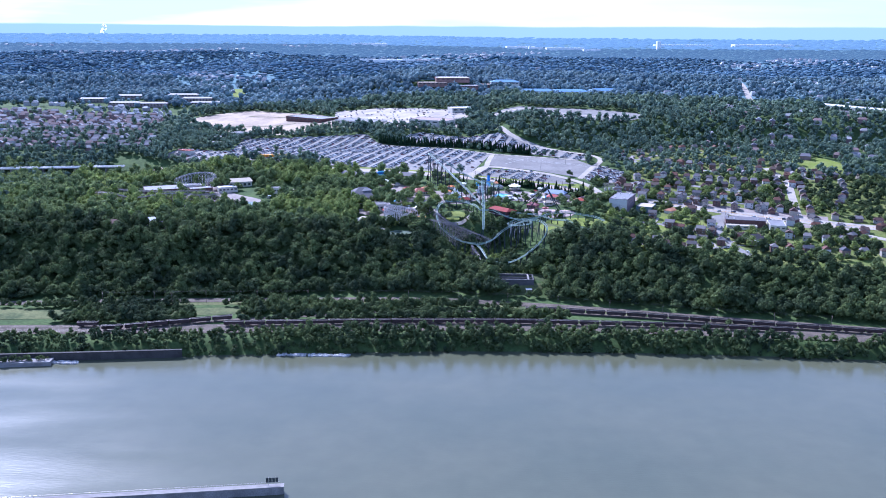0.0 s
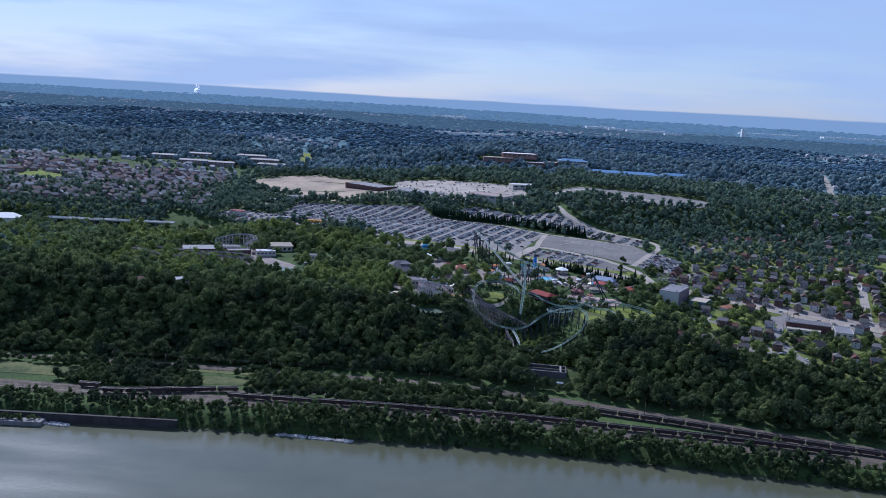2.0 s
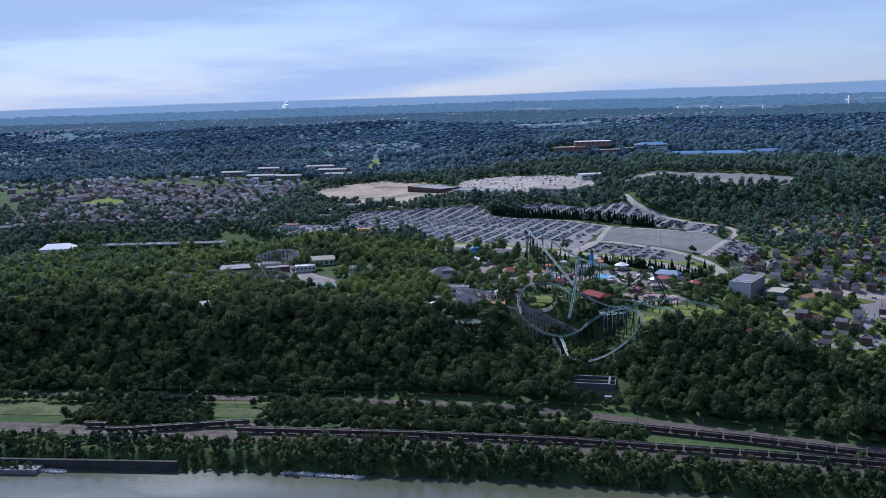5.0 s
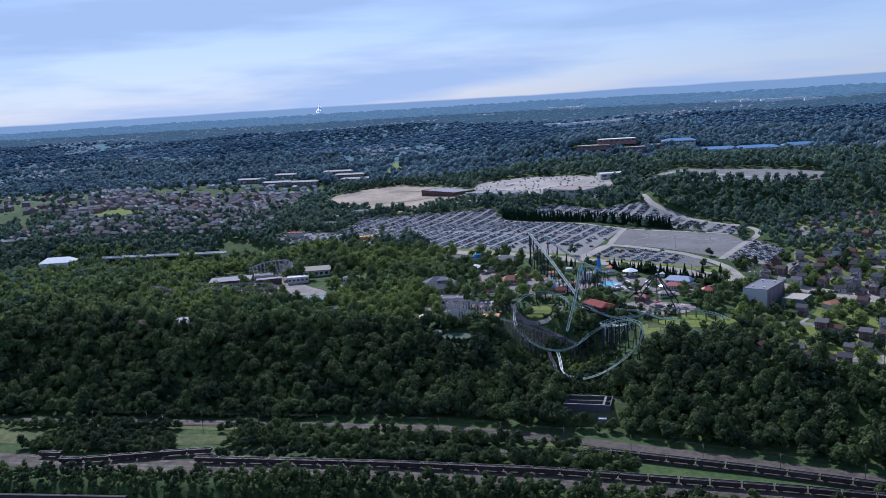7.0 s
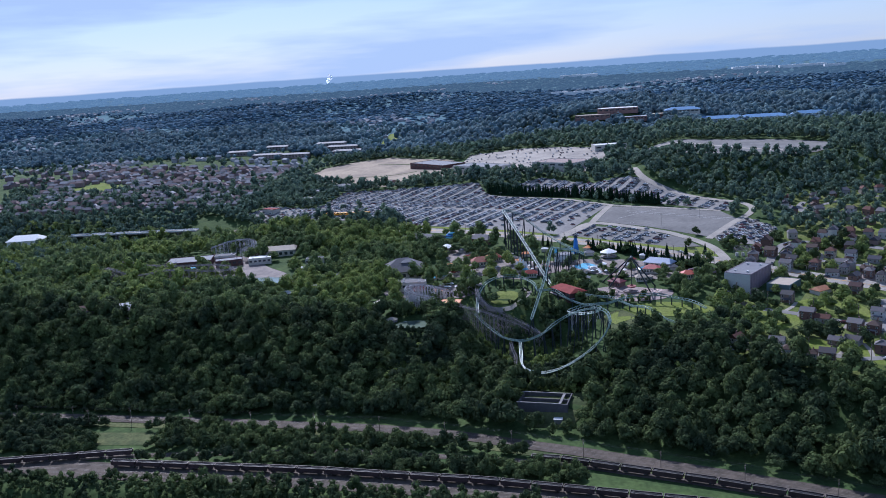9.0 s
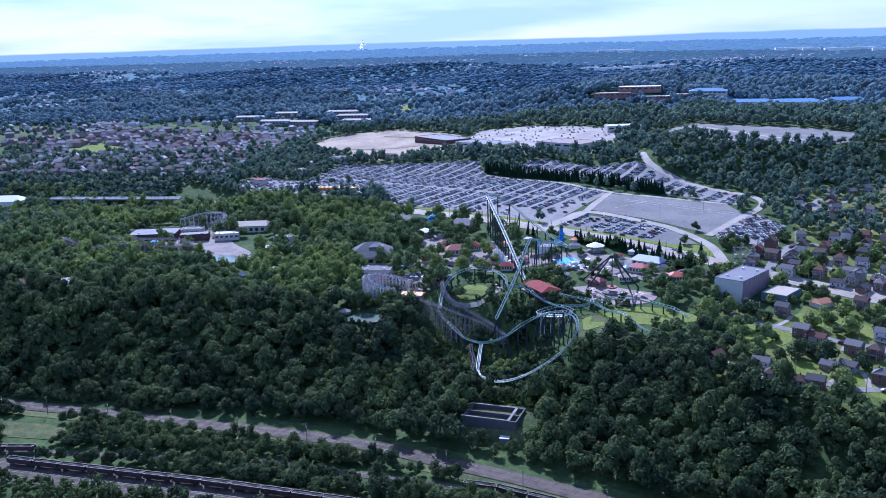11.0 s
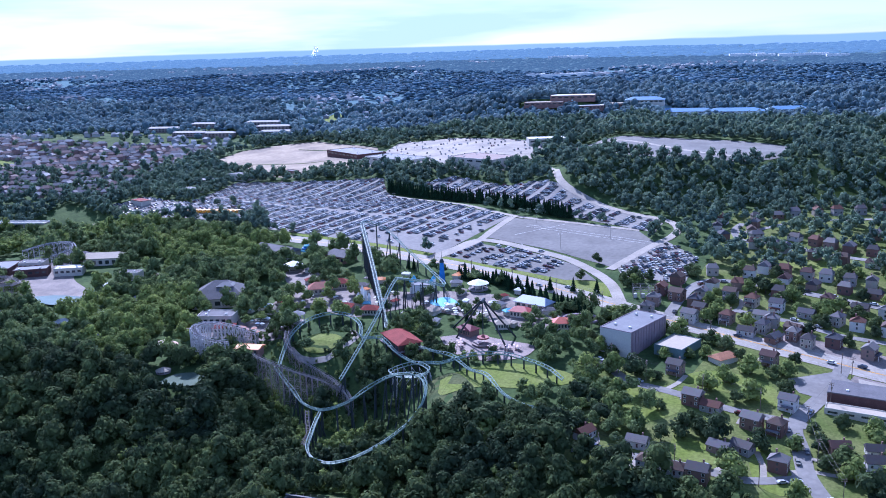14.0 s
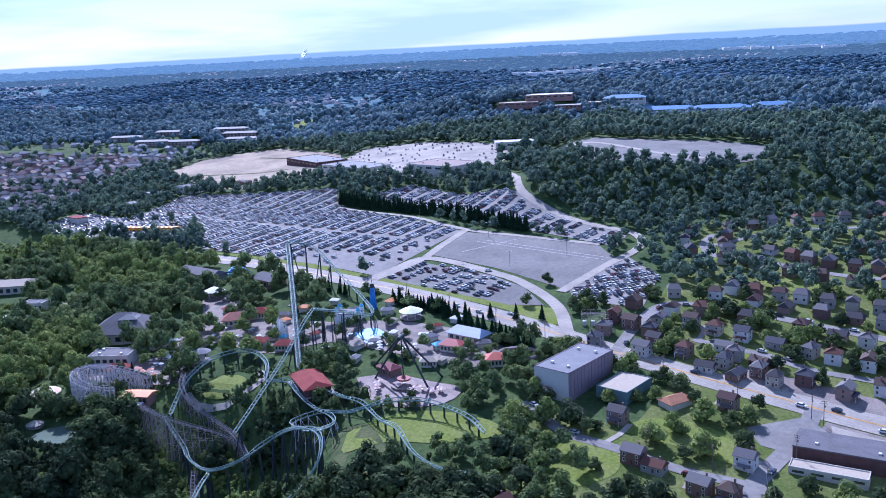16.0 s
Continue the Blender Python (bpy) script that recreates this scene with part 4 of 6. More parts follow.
def house_kind(w, d, storeys, hip, porch, label):
    """A dwelling, its ridge along x, built once and copied."""
    h = 2.9 * storeys + 0.5
    top = h + d * 0.36
    hs = thing("house", Matrix(), label, "house", "houses on the hillside streets")
    body = Geo().box(0, 0, -3, w, d, h + 3)
    if not hip:
        body.add([(-w / 2, -d / 2, h), (-w / 2, d / 2, h), (-w / 2, 0, top - 0.1), (w / 2, -d / 2, h), (w / 2, d / 2, h), (w / 2, 0, top - 0.1)], [(0, 2, 1), (3, 4, 5)])
    part("wall", body, WALLS, hs)
    part("roof", Geo().gable(0, 0, h, w, d, d * 0.36, 0, 0.5, 0.9 if hip else 0.0), ROOFS, hs)
    part("chimney", Geo().box(w * 0.22, d * 0.18, h, 0.8, 0.8, d * 0.36 + 0.9), BRICK, hs)
    if porch:
        pr = part("porch", Geo().gable(0, -d / 2 - 1.3, 2.6, w * 0.8, 2.6, 0.7, 0, 0.2, 0.5), ROOFS, hs)
        for sx in (-1, 1):
            part("post", Geo().box(sx * w * 0.36, -d / 2 - 2.3, -1.0, 0.2, 0.2, 3.5), TRIM, pr)
    part("door", DOOR, None, hs).location = (w * 0.08, -d / 2 - 0.02, 0.2)
    for s in range(storeys):
        for wx in (-0.3, 0.34):
            for side in (-1, 1):
                win = part("window", WINDOW, None, hs)
                win.matrix_basis = pose(wx * w, side * (d / 2 + 0.03), 1.0 + 2.9 * s, 0, 0, 0)
                if side < 0:
                    part("window_frame", FRAME, None, win)
        for side in (-1, 1):
            win = part("window", WINDOW, None, hs)
            win.matrix_basis = pose(side * (w / 2 + 0.03), 0, 1.0 + 2.9 * s, 0, 0, 90)
    return hs


KINDS = [
    house_kind(9.5, 8.0, 2, False, True, "two-storey gabled house with a shingle roof and front porch"),
    house_kind(11.0, 7.6, 1, False, False, "single-storey gabled house with a low shingle roof"),
    house_kind(8.6, 8.6, 2, True, True, "square two-storey house with a hipped roof and porch"),
    house_kind(10.5, 8.4, 2, False, False, "two-storey house with a plain gabled shingle roof"),
    house_kind(7.4, 9.4, 2, True, False, "narrow two-storey brick house with a hipped roof"),
]


def simple_house(w, d, h, label):
    """A dwelling too far off to show its windows."""
    hs = thing("house", Matrix(), label, "house", "houses of the upper streets")
    part("wall", Geo().box(0, 0, -4, w, d, h + 4), WALLS, hs)
    part("roof", Geo().gable(0, 0, h, w, d, d * 0.38, 0, 0.5, 0.4), ROOFS, hs)
    part("chimney", Geo().box(w * 0.25, d * 0.15, h, 0.8, 0.8, d * 0.38 + 0.8), BRICK, hs)
    for s in (-0.28, 0.28):
        part("window", Geo().box(s * w, -d / 2 - 0.03, 1.4, 1.4, 0.12, 1.6), GLASS, hs)
    return hs


PLAIN = [simple_house(9, 8, 5.8, "plain two-storey house with a dark roof"), simple_house(11, 8, 3.6, "low house with a pitched shingle roof"), simple_house(9.5, 9, 5.8, "square two-storey house with a shingle roof")]
for proto in KINDS + PLAIN:
    proto.scale = (0.86, 0.86, 0.86)
placed = []


def put_house(x, y, turn, kind=None, gap=9.0):
    if any((x - a) ** 2 + (y - b) ** 2 < gap * gap for a, b in placed):
        return
    pick = random.randrange(len(KINDS)) if kind is None else kind
    proto = KINDS[pick] if y < 1075 and x < 345 else PLAIN[pick % 3]
    placed.append((x, y))
    CLEAR_SPOTS.append((x, y, 7.4))
    copy_thing(proto, pose(x, y, level(x, y) + 0.6, 0, 0, turn))


OWN = [(208, 955, -20, 0), (219, 922, -20, 3), (228, 917, -20, 1), (197, 875, -12, 1), (172, 878, 60, 1), (264, 929, -20, 0), (247, 905, -25, 3), (258, 903, -25, 2), (258, 870, 75, 4), (243, 882, -30, 1), (233, 879, -25, 1), (203, 856, -12, 2), (215, 856, -12, 1), (225, 853, -12, 3), (256, 978, -25, 0), (244, 1015, -18, 1), (259, 1009, 60, 1), (211, 1029, -25, 3), (277, 1006, -20, 4), (234, 1071, -20, 0), (253, 1041, -20, 1), (264, 1079, -20, 2), (201, 1064, -25, 3), (284, 889, 10, 0), (300, 895, 5, 1), (298, 880, 5, 3)]
for hx, hy, ht, hk in OWN:
    put_house(hx, hy, ht, hk, 6)


def house_row(points, offset, spacing, side, start=6.0, gap=9.5):
    """Houses along a street, fronts to it."""
    c = smooth_line(points, 1.0)
    run = start
    length = len(c)
    while run < length - 6:
        k = int(run)
        d = c[min(k + 1, length - 1)] - c[max(k - 1, 0)]
        d /= np.linalg.norm(d) + 1e-9
        n = np.array((-d[1], d[0])) * side
        p = c[k] + n * (offset + random.uniform(-1.5, 1.5))
        put_house(float(p[0]), float(p[1]), math.degrees(math.atan2(d[1], d[0])) + (0 if side > 0 else 180) + random.choice((0, 0, 90)), None, gap)
        run += spacing * random.uniform(0.9, 1.25)


house_row(BLVD[8:14], 18, 19, 1, 14)
house_row(BLVD[11:14], 20, 24, -1, 40)
for street, sp in ((UP, 17), (MIDDLE, 17), (ROWST, 17), (HILLRD, 18)):
    house_row(street, 13, sp, 1)
    house_row(street, 13, sp, -1)
house_row([(250, 1128), (300, 1112), (350, 1100), (420, 1085)], 0, 13, 1)
house_row([(246, 1258), (290, 1272), (340, 1285), (400, 1290)], 0, 15, 1)
house_row([(330, 1215), (380, 1205), (440, 1190)], 0, 15, 1)
house_row([(330, 1040), (360, 1070), (362, 1110)], 0, 14, 1)
house_row([(420, 1000), (450, 1050), (470, 1110)], 0, 14, 1)
house_row([(300, 860), (340, 855), (400, 850), (470, 838)], 0, 16, 1)
house_row([(330, 905), (380, 890), (440, 930), (500, 960)], 0, 16, 1)


rnd = np.random.default_rng(21)
VILLAGE = []


def village(x0, x1, y0, y1, turn, share, dx=15, dy=24):
    c, s = math.cos(radians(turn)), math.sin(radians(turn))
    mx, my = (x0 + x1) / 2, (y0 + y1) / 2
    for a in np.arange(x0 - mx, x1 - mx, dx):
        for b in np.arange(y0 - my, y1 - my, dy):
            x, y = mx + a * c - b * s + rnd.uniform(-2, 2), my + a * s + b * c + rnd.uniform(-2, 2)
            if rnd.uniform() < share and not open_ground(np.array([x]), np.array([y]), 1.6)[0]:
                CLEAR_SPOTS.append((x, y, 6.5))
                VILLAGE.append((x, y, turn + (90 if rnd.uniform() < 0.3 else 0)))


village(-900, -520, 1290, 1750, 14, 0.86, 14.0, 23)
village(380, 620, 1240, 1480, -18, 0.5, 22, 34)


def far_houses():
    """The specks of houses on the far hills."""
    groups = (Geo(), Geo()), (Geo(), Geo())
    x, y = scatter(rnd, -2600, 1500, 1500, 3700, 18)
    keep = (settled(x, y) > rnd.uniform(0.3, 1.6, len(x))) & (waves(x, y, 60, 1.1) > rnd.uniform(-0.5, 1.0, len(x))) & ~open_ground(x, y)
    keep &= ~((x > -920) & (x < -430) & (y < 1770))
    spots = [(px, py, float(rnd.choice([10, 100, 40, -20])) + rnd.uniform(-6, 6)) for px, py in zip(x[keep], y[keep])]
    for px, py, turn in spots + VILLAGE:
        w, d, h = rnd.uniform(8, 15), rnd.uniform(7.5, 10), rnd.uniform(4, 7.5)
        z = level(px, py)
        walls, roofs = groups[1 if py > 1740 else 0]
        walls.box(px, py, z - 2, w, d, h + 2, turn)
        roofs.gable(px, py, z + h, w, d, d * 0.35, turn, 0.4, 0.4)
    walls, roofs = groups[1]
    tagged(part("hill_house_walls", walls, palette("hill_walls", [(0.42, 0.43, 0.45), (0.56, 0.57, 0.58), (0.30, 0.29, 0.30), (0.66, 0.66, 0.66)], 0.85, 0.2, True)), "pale walls of small houses on far hills", "far houses", kind="stuff")
    tagged(part("hill_house_roofs", roofs, palette("hill_roofs", [(0.27, 0.28, 0.31), (0.36, 0.37, 0.39), (0.48, 0.49, 0.50), (0.22, 0.24, 0.27)], 0.8, 0.2, True)), "grey roofs of small houses on far hills", "far houses", kind="stuff")
    walls, roofs = groups[0]
    tagged(part("far_house_walls", walls, palette("far_walls", [(0.27, 0.20, 0.19), (0.34, 0.27, 0.25), (0.54, 0.53, 0.53), (0.24, 0.175, 0.17), (0.42, 0.35, 0.33), (0.30, 0.22, 0.21)], 0.85, 0.2, True)), "walls of small far-off houses among trees", "far houses", kind="stuff")
    tagged(part("far_house_roofs", roofs, palette("far_roofs", [(0.20, 0.19, 0.205), (0.28, 0.27, 0.28), (0.25, 0.18, 0.17), (0.38, 0.375, 0.38), (0.22, 0.155, 0.145), (0.18, 0.175, 0.195)], 0.8, 0.2, True)), "pitched roofs of small far-off houses", "far houses", kind="stuff")


for hx, hy, ht, hk in OWN:
    best = min((((hx - q[0]) ** 2 + (hy - q[1]) ** 2, q[0], q[1]) for line in (SIDE, CROSS, LOW, UP, MIDDLE, BLVD[8:13]) for q in smooth_line(line, 4.0)))
    if best[0] < 900:
        a, b = Vector((hx, hy)), Vector(best[1:])
        side = Vector((-(b - a).y, (b - a).x)).normalized() * 6
        ribbon("driveway", [tuple(a + side), tuple((a + b) / 2 + side), tuple(b + side * 0.5)], 2.8, CONCRETE, 0.33, "short pale concrete driveway to a house", "driveway", clear=0.5)

# ---- larger buildings ----
def block(name, x, y, w, d, h, turn, wall, roof, label, category="building", parapet=0.5, windows=0, base=None, extras=0, overhang=0.0, deep=4.0):
    """A flat-roofed building with a parapet, window bands and roof units."""
    z = level(x, y) if base is None else base
    b = thing(name, pose(x, y, z, 0, 0, turn), label, category)
    part("wall", Geo().box(0, 0, -deep, w, d, h + deep), wall, b)
    part("roof", Geo().box(0, 0, h - 0.2, w + overhang - 0.3 * (overhang == 0), d + overhang - 0.3 * (overhang == 0), 0.26 if not overhang else 0.6), roof, b)
    if parapet:
        rim = Geo()
        for sx, sy, px, py in ((w, 0.3, 0, -d / 2 + 0.14), (w, 0.3, 0, d / 2 - 0.14), (0.3, d - 0.6, -w / 2 + 0.14, 0), (0.3, d - 0.6, w / 2 - 0.14, 0)):
            rim.box(px, py, h + 0.004, sx, sy, parapet)
        part("parapet", rim, wall, b)
    for k in range(windows):
        for side in (-1, 1):
            part("window", Geo().box((k + 0.5) * w / windows - w / 2, side * (d / 2 + 0.03), h * 0.42, w / windows * 0.6, 0.14, h * 0.3), GLASS, b)
    for k in range(extras):
        part("roof_vent", Geo().box(w * (-0.3 + 0.6 * (k % 2)) + random.uniform(-1, 1), d * (-0.25 + 0.5 * (k // 2 % 2)), h + 0.05, 1.3, 1.3, 1.1), TRIM, b)
    CLEAR_SPOTS.append((x, y, max(w, d) * 0.5 + 3))
    CLEAR_SPOTS.append((x + 0.12 * (220 - x), y - 0.5 * max(w, d), max(w, d) * 0.35)) if y < 1100 else None
    return b


hall = block("warehouse", 181.5, 991, 41, 20, 15.0, 67, METAL_PURPLE, GREY_ROOF, "tall windowless metal warehouse with a flat grey roof", parapet=0.35, base=53.0, extras=4)
part("end_wall", Geo().box(-20.62, 0, -4, 0.2, 19.98, 18.9), METAL_PALE, hall, "pale green end wall")
for k in range(13):
    part("siding_rib", Geo().box(-18.5 + 3.1 * k, -10.1, -2, 0.3, 0.22, 16.6), METAL_PURPLE, hall)
block("showroom", 207, 985, 24, 17, 5.2, 67, TEAL_WALL, TAN_ROOF, "low teal block building with a tan flat roof", parapet=0.4, base=54.0)
dark = block("garage_building", 304, 946, 40, 18, 6.0, -12, BRICK_DARK, SLATE_ROOF, "long garage building with a dark flat roof", parapet=0.3, extras=2, overhang=0.6)
block("garage_building", 334, 936, 16, 30, 5.0, -12, STUCCO, GREY_ROOF, "low pale garage building beside the boulevard", windows=3)
block("garage_building", 296, 930, 30, 8, 3.4, -12, STUCCO, TAN_ROOF, "low pale lean-to below a garage", windows=4)
rust = thing("bungalow", pose(232, 976, level(232, 976), 0, 0, 47), "low bungalow with a faded orange pitched roof", "house")
part("wall", Geo().box(0, 0, -3, 13, 9, 6.0), STUCCO, rust)
part("roof", Geo().gable(0, 0, 3.0, 13, 9, 2.4, 0, 0.6, 0.5), RUST_ROOF, rust)
CLEAR_SPOTS.append((232, 976, 9))

# the shopping strip, school, flats and yards behind the car parks
block("strip_mall", -266, 1603, 88, 44, 6, -37, BRICK_DARK, GREY_ROOF, "long low store with a dark front and grey roof", windows=8, extras=4)
block("strip_mall", -168, 1509, 80, 40, 6, -29, STUCCO, GREY_ROOF, "low store with a pale front and grey roof", windows=6, extras=4)
block("strip_mall", -44, 1462, 66, 46, 6, -24, STUCCO, mat("brown_gravel_roof", (0.30, 0.23, 0.20), 0.9, 0.1, 9), "broad store with a brown gravel roof", windows=5, extras=3)
block("strip_mall", 2, 1590, 46, 26, 7, 20, STUCCO, WHITE_ROOF, "store with a bright white membrane roof", windows=4)
block("yard_building", -352, 1448, 36, 18, 7, -22, STUCCO, SLATE_ROOF, "low commercial building with a dark roof", windows=5)
block("yard_building", -385, 1425, 34, 16, 5, -18, CONCRETE_WALL, GREY_ROOF, "long low shed with a grey roof", windows=4)
block("yard_building", -375, 1372, 26, 14, 5, -20, STUCCO, GREY_ROOF, "small commercial building beside the car park", windows=3)
block("yard_building", -405, 1316, 22, 12, 5, -24, STUCCO, RED_ROOF, "small roadside building with a red roof", overhang=0.8)
block("plot_office", -300, 1478, 18, 10, 4, -20, BRICK, SLATE_ROOF, "small brown site building at the edge of a sand plot")
for x, y, w, d, h, roof in ((-62, 1880, 60, 40, 5, TAN_ROOF), (-22, 1912, 70, 44, 6, WHITE_ROOF), (12, 1876, 40, 30, 5, WHITE_ROOF), (44, 1918, 34, 36, 6, TAN_ROOF)):
    block("school", x, y, w, d, h, 8, BRICK, roof, "red brick school block with a flat roof", "school", windows=7)
for x, y, w, d in ((90, 1915, 60, 24), (150, 1905, 90, 26), (225, 1920, 84, 30), (300, 1930, 60, 22)):
    b = thing("campus_hall", pose(x, y, level(x, y) + 1, 0, 0, 3), "long low hall with a bright blue metal roof", "building", "blue-roofed halls")
    part("wall", Geo().box(0, 0, -5, w, d, 10), STUCCO, b)
    part("roof", Geo().gable(0, 0, 5, w, d, 4.5, 0, 1.2, 1.0), BLUE_ROOF, b)
    for k in range(8):
        part("window", Geo().box((k - 3.5) * w / 8.6, -d / 2 - 0.05, 1.5, w / 12, 0.2, 2.2), GLASS, b)
    CLEAR_SPOTS.append((x, y, w * 0.55))
BROWN_BRICK = mat("weathered_brown_brick", (0.26, 0.22, 0.21), 0.9, 0.15, 4)
APARTMENT_ROOF = mat("pale_shingle_roof", (0.36, 0.34, 0.33), 0.8, 0.12, 6)
for k, (x, y) in enumerate(((-763, 1866), (-701, 1912), (-636, 1842), (-530, 1864), (-600, 1938), (-690, 1835), (-560, 1905))):
    b = thing("apartment_block", pose(x, y, level(x, y), 0, 0, 6), "long low brick apartment block with a pale low-pitched roof", "apartments", "apartment blocks")
    part("wall", Geo().box(0, 0, -5, 62, 14, 12.0), BROWN_BRICK, b)
    part("roof", Geo().gable(0, 0, 6.95, 63, 15, 2.6, 0, 0.6, 0.6), APARTMENT_ROOF, b)
    for c in range(9):
        for s in range(2):
            part("window", Geo().box((c - 4) * 6.6, -7.05, 1.2 + 3.1 * s, 3.0, 0.2, 1.7), GLASS, b)
    CLEAR_SPOTS.append((x, y, 34))
    CLEAR_SPOTS.append((x - 22, y, 14))
    CLEAR_SPOTS.append((x + 22, y, 14))
block("long_warehouse", 668, 1560, 150, 30, 8, -62, STUCCO, WHITE_ROOF, "long pale warehouse on a hillside", windows=10)
for x, y, w, d in ((-400, 3880, 150, 30), (-350, 3840, 60, 20), (240, 3840, 120, 40), (420, 3780, 160, 30), (980, 4100, 260, 40), (1350, 4150, 280, 40), (830, 3900, 16, 16), (-235, 2870, 90, 14), (-180, 2900, 60, 14), (-300, 2880, 50, 12), (520, 3700, 70, 20), (300, 3790, 60, 20)):
    block("distant_building", x, y, w, d, 11 if w > 20 else 34, 8, CANVAS, WHITE_ROOF, "distant white building on a wooded ridge", parapet=0)

# the tent and the bridge over the side valley
tent = thing("event_tent", pose(-700, 1200, level(-700, 1200) + 2, 0, 0, 20), "large white peaked event tent", "tent")
part("canopy", Geo().gable(0, 0, 5, 44, 26, 6, 0, 0.5, 0.6), CANVAS, tent)
part("side_wall", Geo().box(0, 0, -2, 42, 24, 7.4), CANVAS, tent)
CLEAR_SPOTS.append((-700, 1200, 30))
span_a, span_b = Vector((-640, 1208, 58)), Vector((-470, 1240, 58))
bridge = thing("road_bridge", Matrix.Translation((-555, 1224, 58)), "pale concrete road bridge over a wooded valley", "bridge")
along = (span_b - span_a)
turn = math.degrees(math.atan2(along.y, along.x))
part("deck", Geo().box(0, 0, -1.2, along.length, 12, 1.2, turn), CONCRETE, bridge)
for side in (-1, 1):
    part("parapet", Geo().box(-math.sin(radians(turn)) * 5.8 * side, math.cos(radians(turn)) * 5.8 * side, 0.004, along.length, 0.4, 1.1, turn), CANVAS, bridge)
for k in (-0.36, -0.12, 0.12, 0.36):
    part("pier", Geo().box(along.x * k, along.y * k, -32, 2.0, 9, 30.78, turn), CONCRETE_WALL, bridge)
CLEAR_LINES.append((np.array([tuple((span_a + along * k / 20).xy) for k in range(21)]), 7.0))

# ---- cars ----
CAR_OUT = [(-2.3, 0.35), (2.25, 0.35), (2.35, 0.75), (1.35, 0.95), (0.75, 1.48), (-1.1, 1.5), (-1.85, 1.0), (-2.35, 0.92)]


def car_shell(g, x, y, z, turn, big=1.0):
    """One body, its length along x."""
    w = 0.9
    v = [(a * 1.07, s * w * (0.8 if b > 1.2 else 1.0) * 1.07, b * big) for s in (-1, 1) for a, b in CAR_OUT]
    n = len(CAR_OUT)
    f = [tuple(range(n)), tuple(reversed(range(n, 2 * n)))] + [(k, k + n, (k + 1) % n + n, (k + 1) % n) for k in range(n)]
    g.add(v, f, pose(x, y, z, 0, 0, turn))


def car_glass(g, x, y, z, turn, big=1.0):
    m = pose(x, y, z, 0, 0, turn)
    v = [(1.52, -0.97, 0.98), (1.52, 0.97, 0.98), (-2.06, 0.97, 1.04), (-2.06, -0.97, 1.04), (0.92, -0.83, 1.44), (0.92, 0.83, 1.44), (-1.32, 0.83, 1.46), (-1.32, -0.83, 1.46)]
    g.add([(a, b, c * big) for a, b, c in v], [(0, 1, 5, 4), (1, 2, 6, 5), (2, 3, 7, 6), (3, 0, 4, 7)], m)


def car_kind(big, name, label):
    c = thing(name, Matrix(), label, name, "cars in the lower car parks")
    g, w = Geo(), Geo()
    car_shell(g, 0, 0, 0, 0, big)
    car_glass(w, 0, 0, 0, 0, big)
    part("body", g, CARS, c)
    part("glazing", w, GLASS, c)
    tyre = Geo()
    tyre.add(*(lambda d: (d.v, d.f))(Geo().disc(0, 0, 0, 0.34, 0.34, 0.24, 8)), pose(0, 0.12, 0, 90))
    tyre = tyre.mesh("wheel", RUBBER)
    for sx in (-1.45, 1.5):
        for sy in (-0.88, 0.88):
            part("wheel", tyre, None, c).location = (sx, sy, 0.34)
    return c


CAR_KINDS = [car_kind(1.0, "car", "parked family car with a glossy body"), car_kind(1.22, "van", "tall parked van with a glossy body"), car_kind(1.1, "car", "parked high-roofed car with a glossy body")]


def put_car(x, y, turn, lift=0.4):
    copy_thing(CAR_KINDS[int(rnd.choice([0, 0, 2, 1]))], pose(x, y, level(x, y) + lift, 0, 0, turn))


def stalls(outline, turn, pitch, share, stall=2.85, edge=4.0):
    """Places of parked cars in double rows within an outline; the rows run along turn."""
    poly = np.array(outline, float)
    mid = poly.mean(0)
    c, s = math.cos(radians(turn)), math.sin(radians(turn))
    reach = np.abs(poly - mid).max() * 1.5
    out = []
    for r in np.arange(-reach, reach, pitch):
        for k in (-2.75, 2.75):
            a = np.arange(-reach, reach, stall) + rnd.uniform(0, 1)
            x, y = mid[0] + a * c - (r + k) * s, mid[1] + a * s + (r + k) * c
            for n in range(len(x)):
                if rnd.uniform() < share(x[n], y[n]):
                    out.append((x[n] + rnd.uniform(-0.15, 0.15), y[n] + rnd.uniform(-0.4, 0.4), turn + 90 + rnd.uniform(-2, 2) + (180 if rnd.uniform() < 0.5 else 0)))
    p = np.array(out)
    ok = inside(poly, p[:, 0], p[:, 1])
    for line, wide in CLEAR_LINES[:6]:
        for q in line:
            ok &= (p[:, 0] - q[0]) ** 2 + (p[:, 1] - q[1]) ** 2 > wide * wide
    return p[ok]


def main_share(x, y):
    edge = (y - 1160) + 0.42 * (x - 0)
    if edge < 18 and x > -75:
        return 0.10
    if x > 2 and y < 1225:
        return 0.25
    if abs((y - 1226) + 0.36 * x) < 4:
        return 0.0
    return 0.93


many = [stalls(MAIN_LOT, 68, 18.4, main_share), stalls(UPPER_LOT, 66, 18.2, lambda x, y: 0.9 if x < 120 else 0.7), stalls(LEFT_LOT, 70, 16, lambda x, y: 0.45)]
mall_cars = stalls(MALL_LOT, 20, 26, lambda x, y: 0.10 if x < -40 or y > 1500 else 0.0)
bodies, panes = Geo(), Geo()
for x, y, t in np.concatenate(many + [mall_cars]):
    z, big = level(x, y) + 0.3, float(rnd.choice([1.0, 1.1, 1.22]))
    car_shell(bodies, x, y, z, t, big)
    car_glass(panes, x, y, z, t, big)
tagged(part("parked_cars", bodies, CARS_JOINED), "hundreds of parked cars in close rows", "parked cars", kind="stuff")
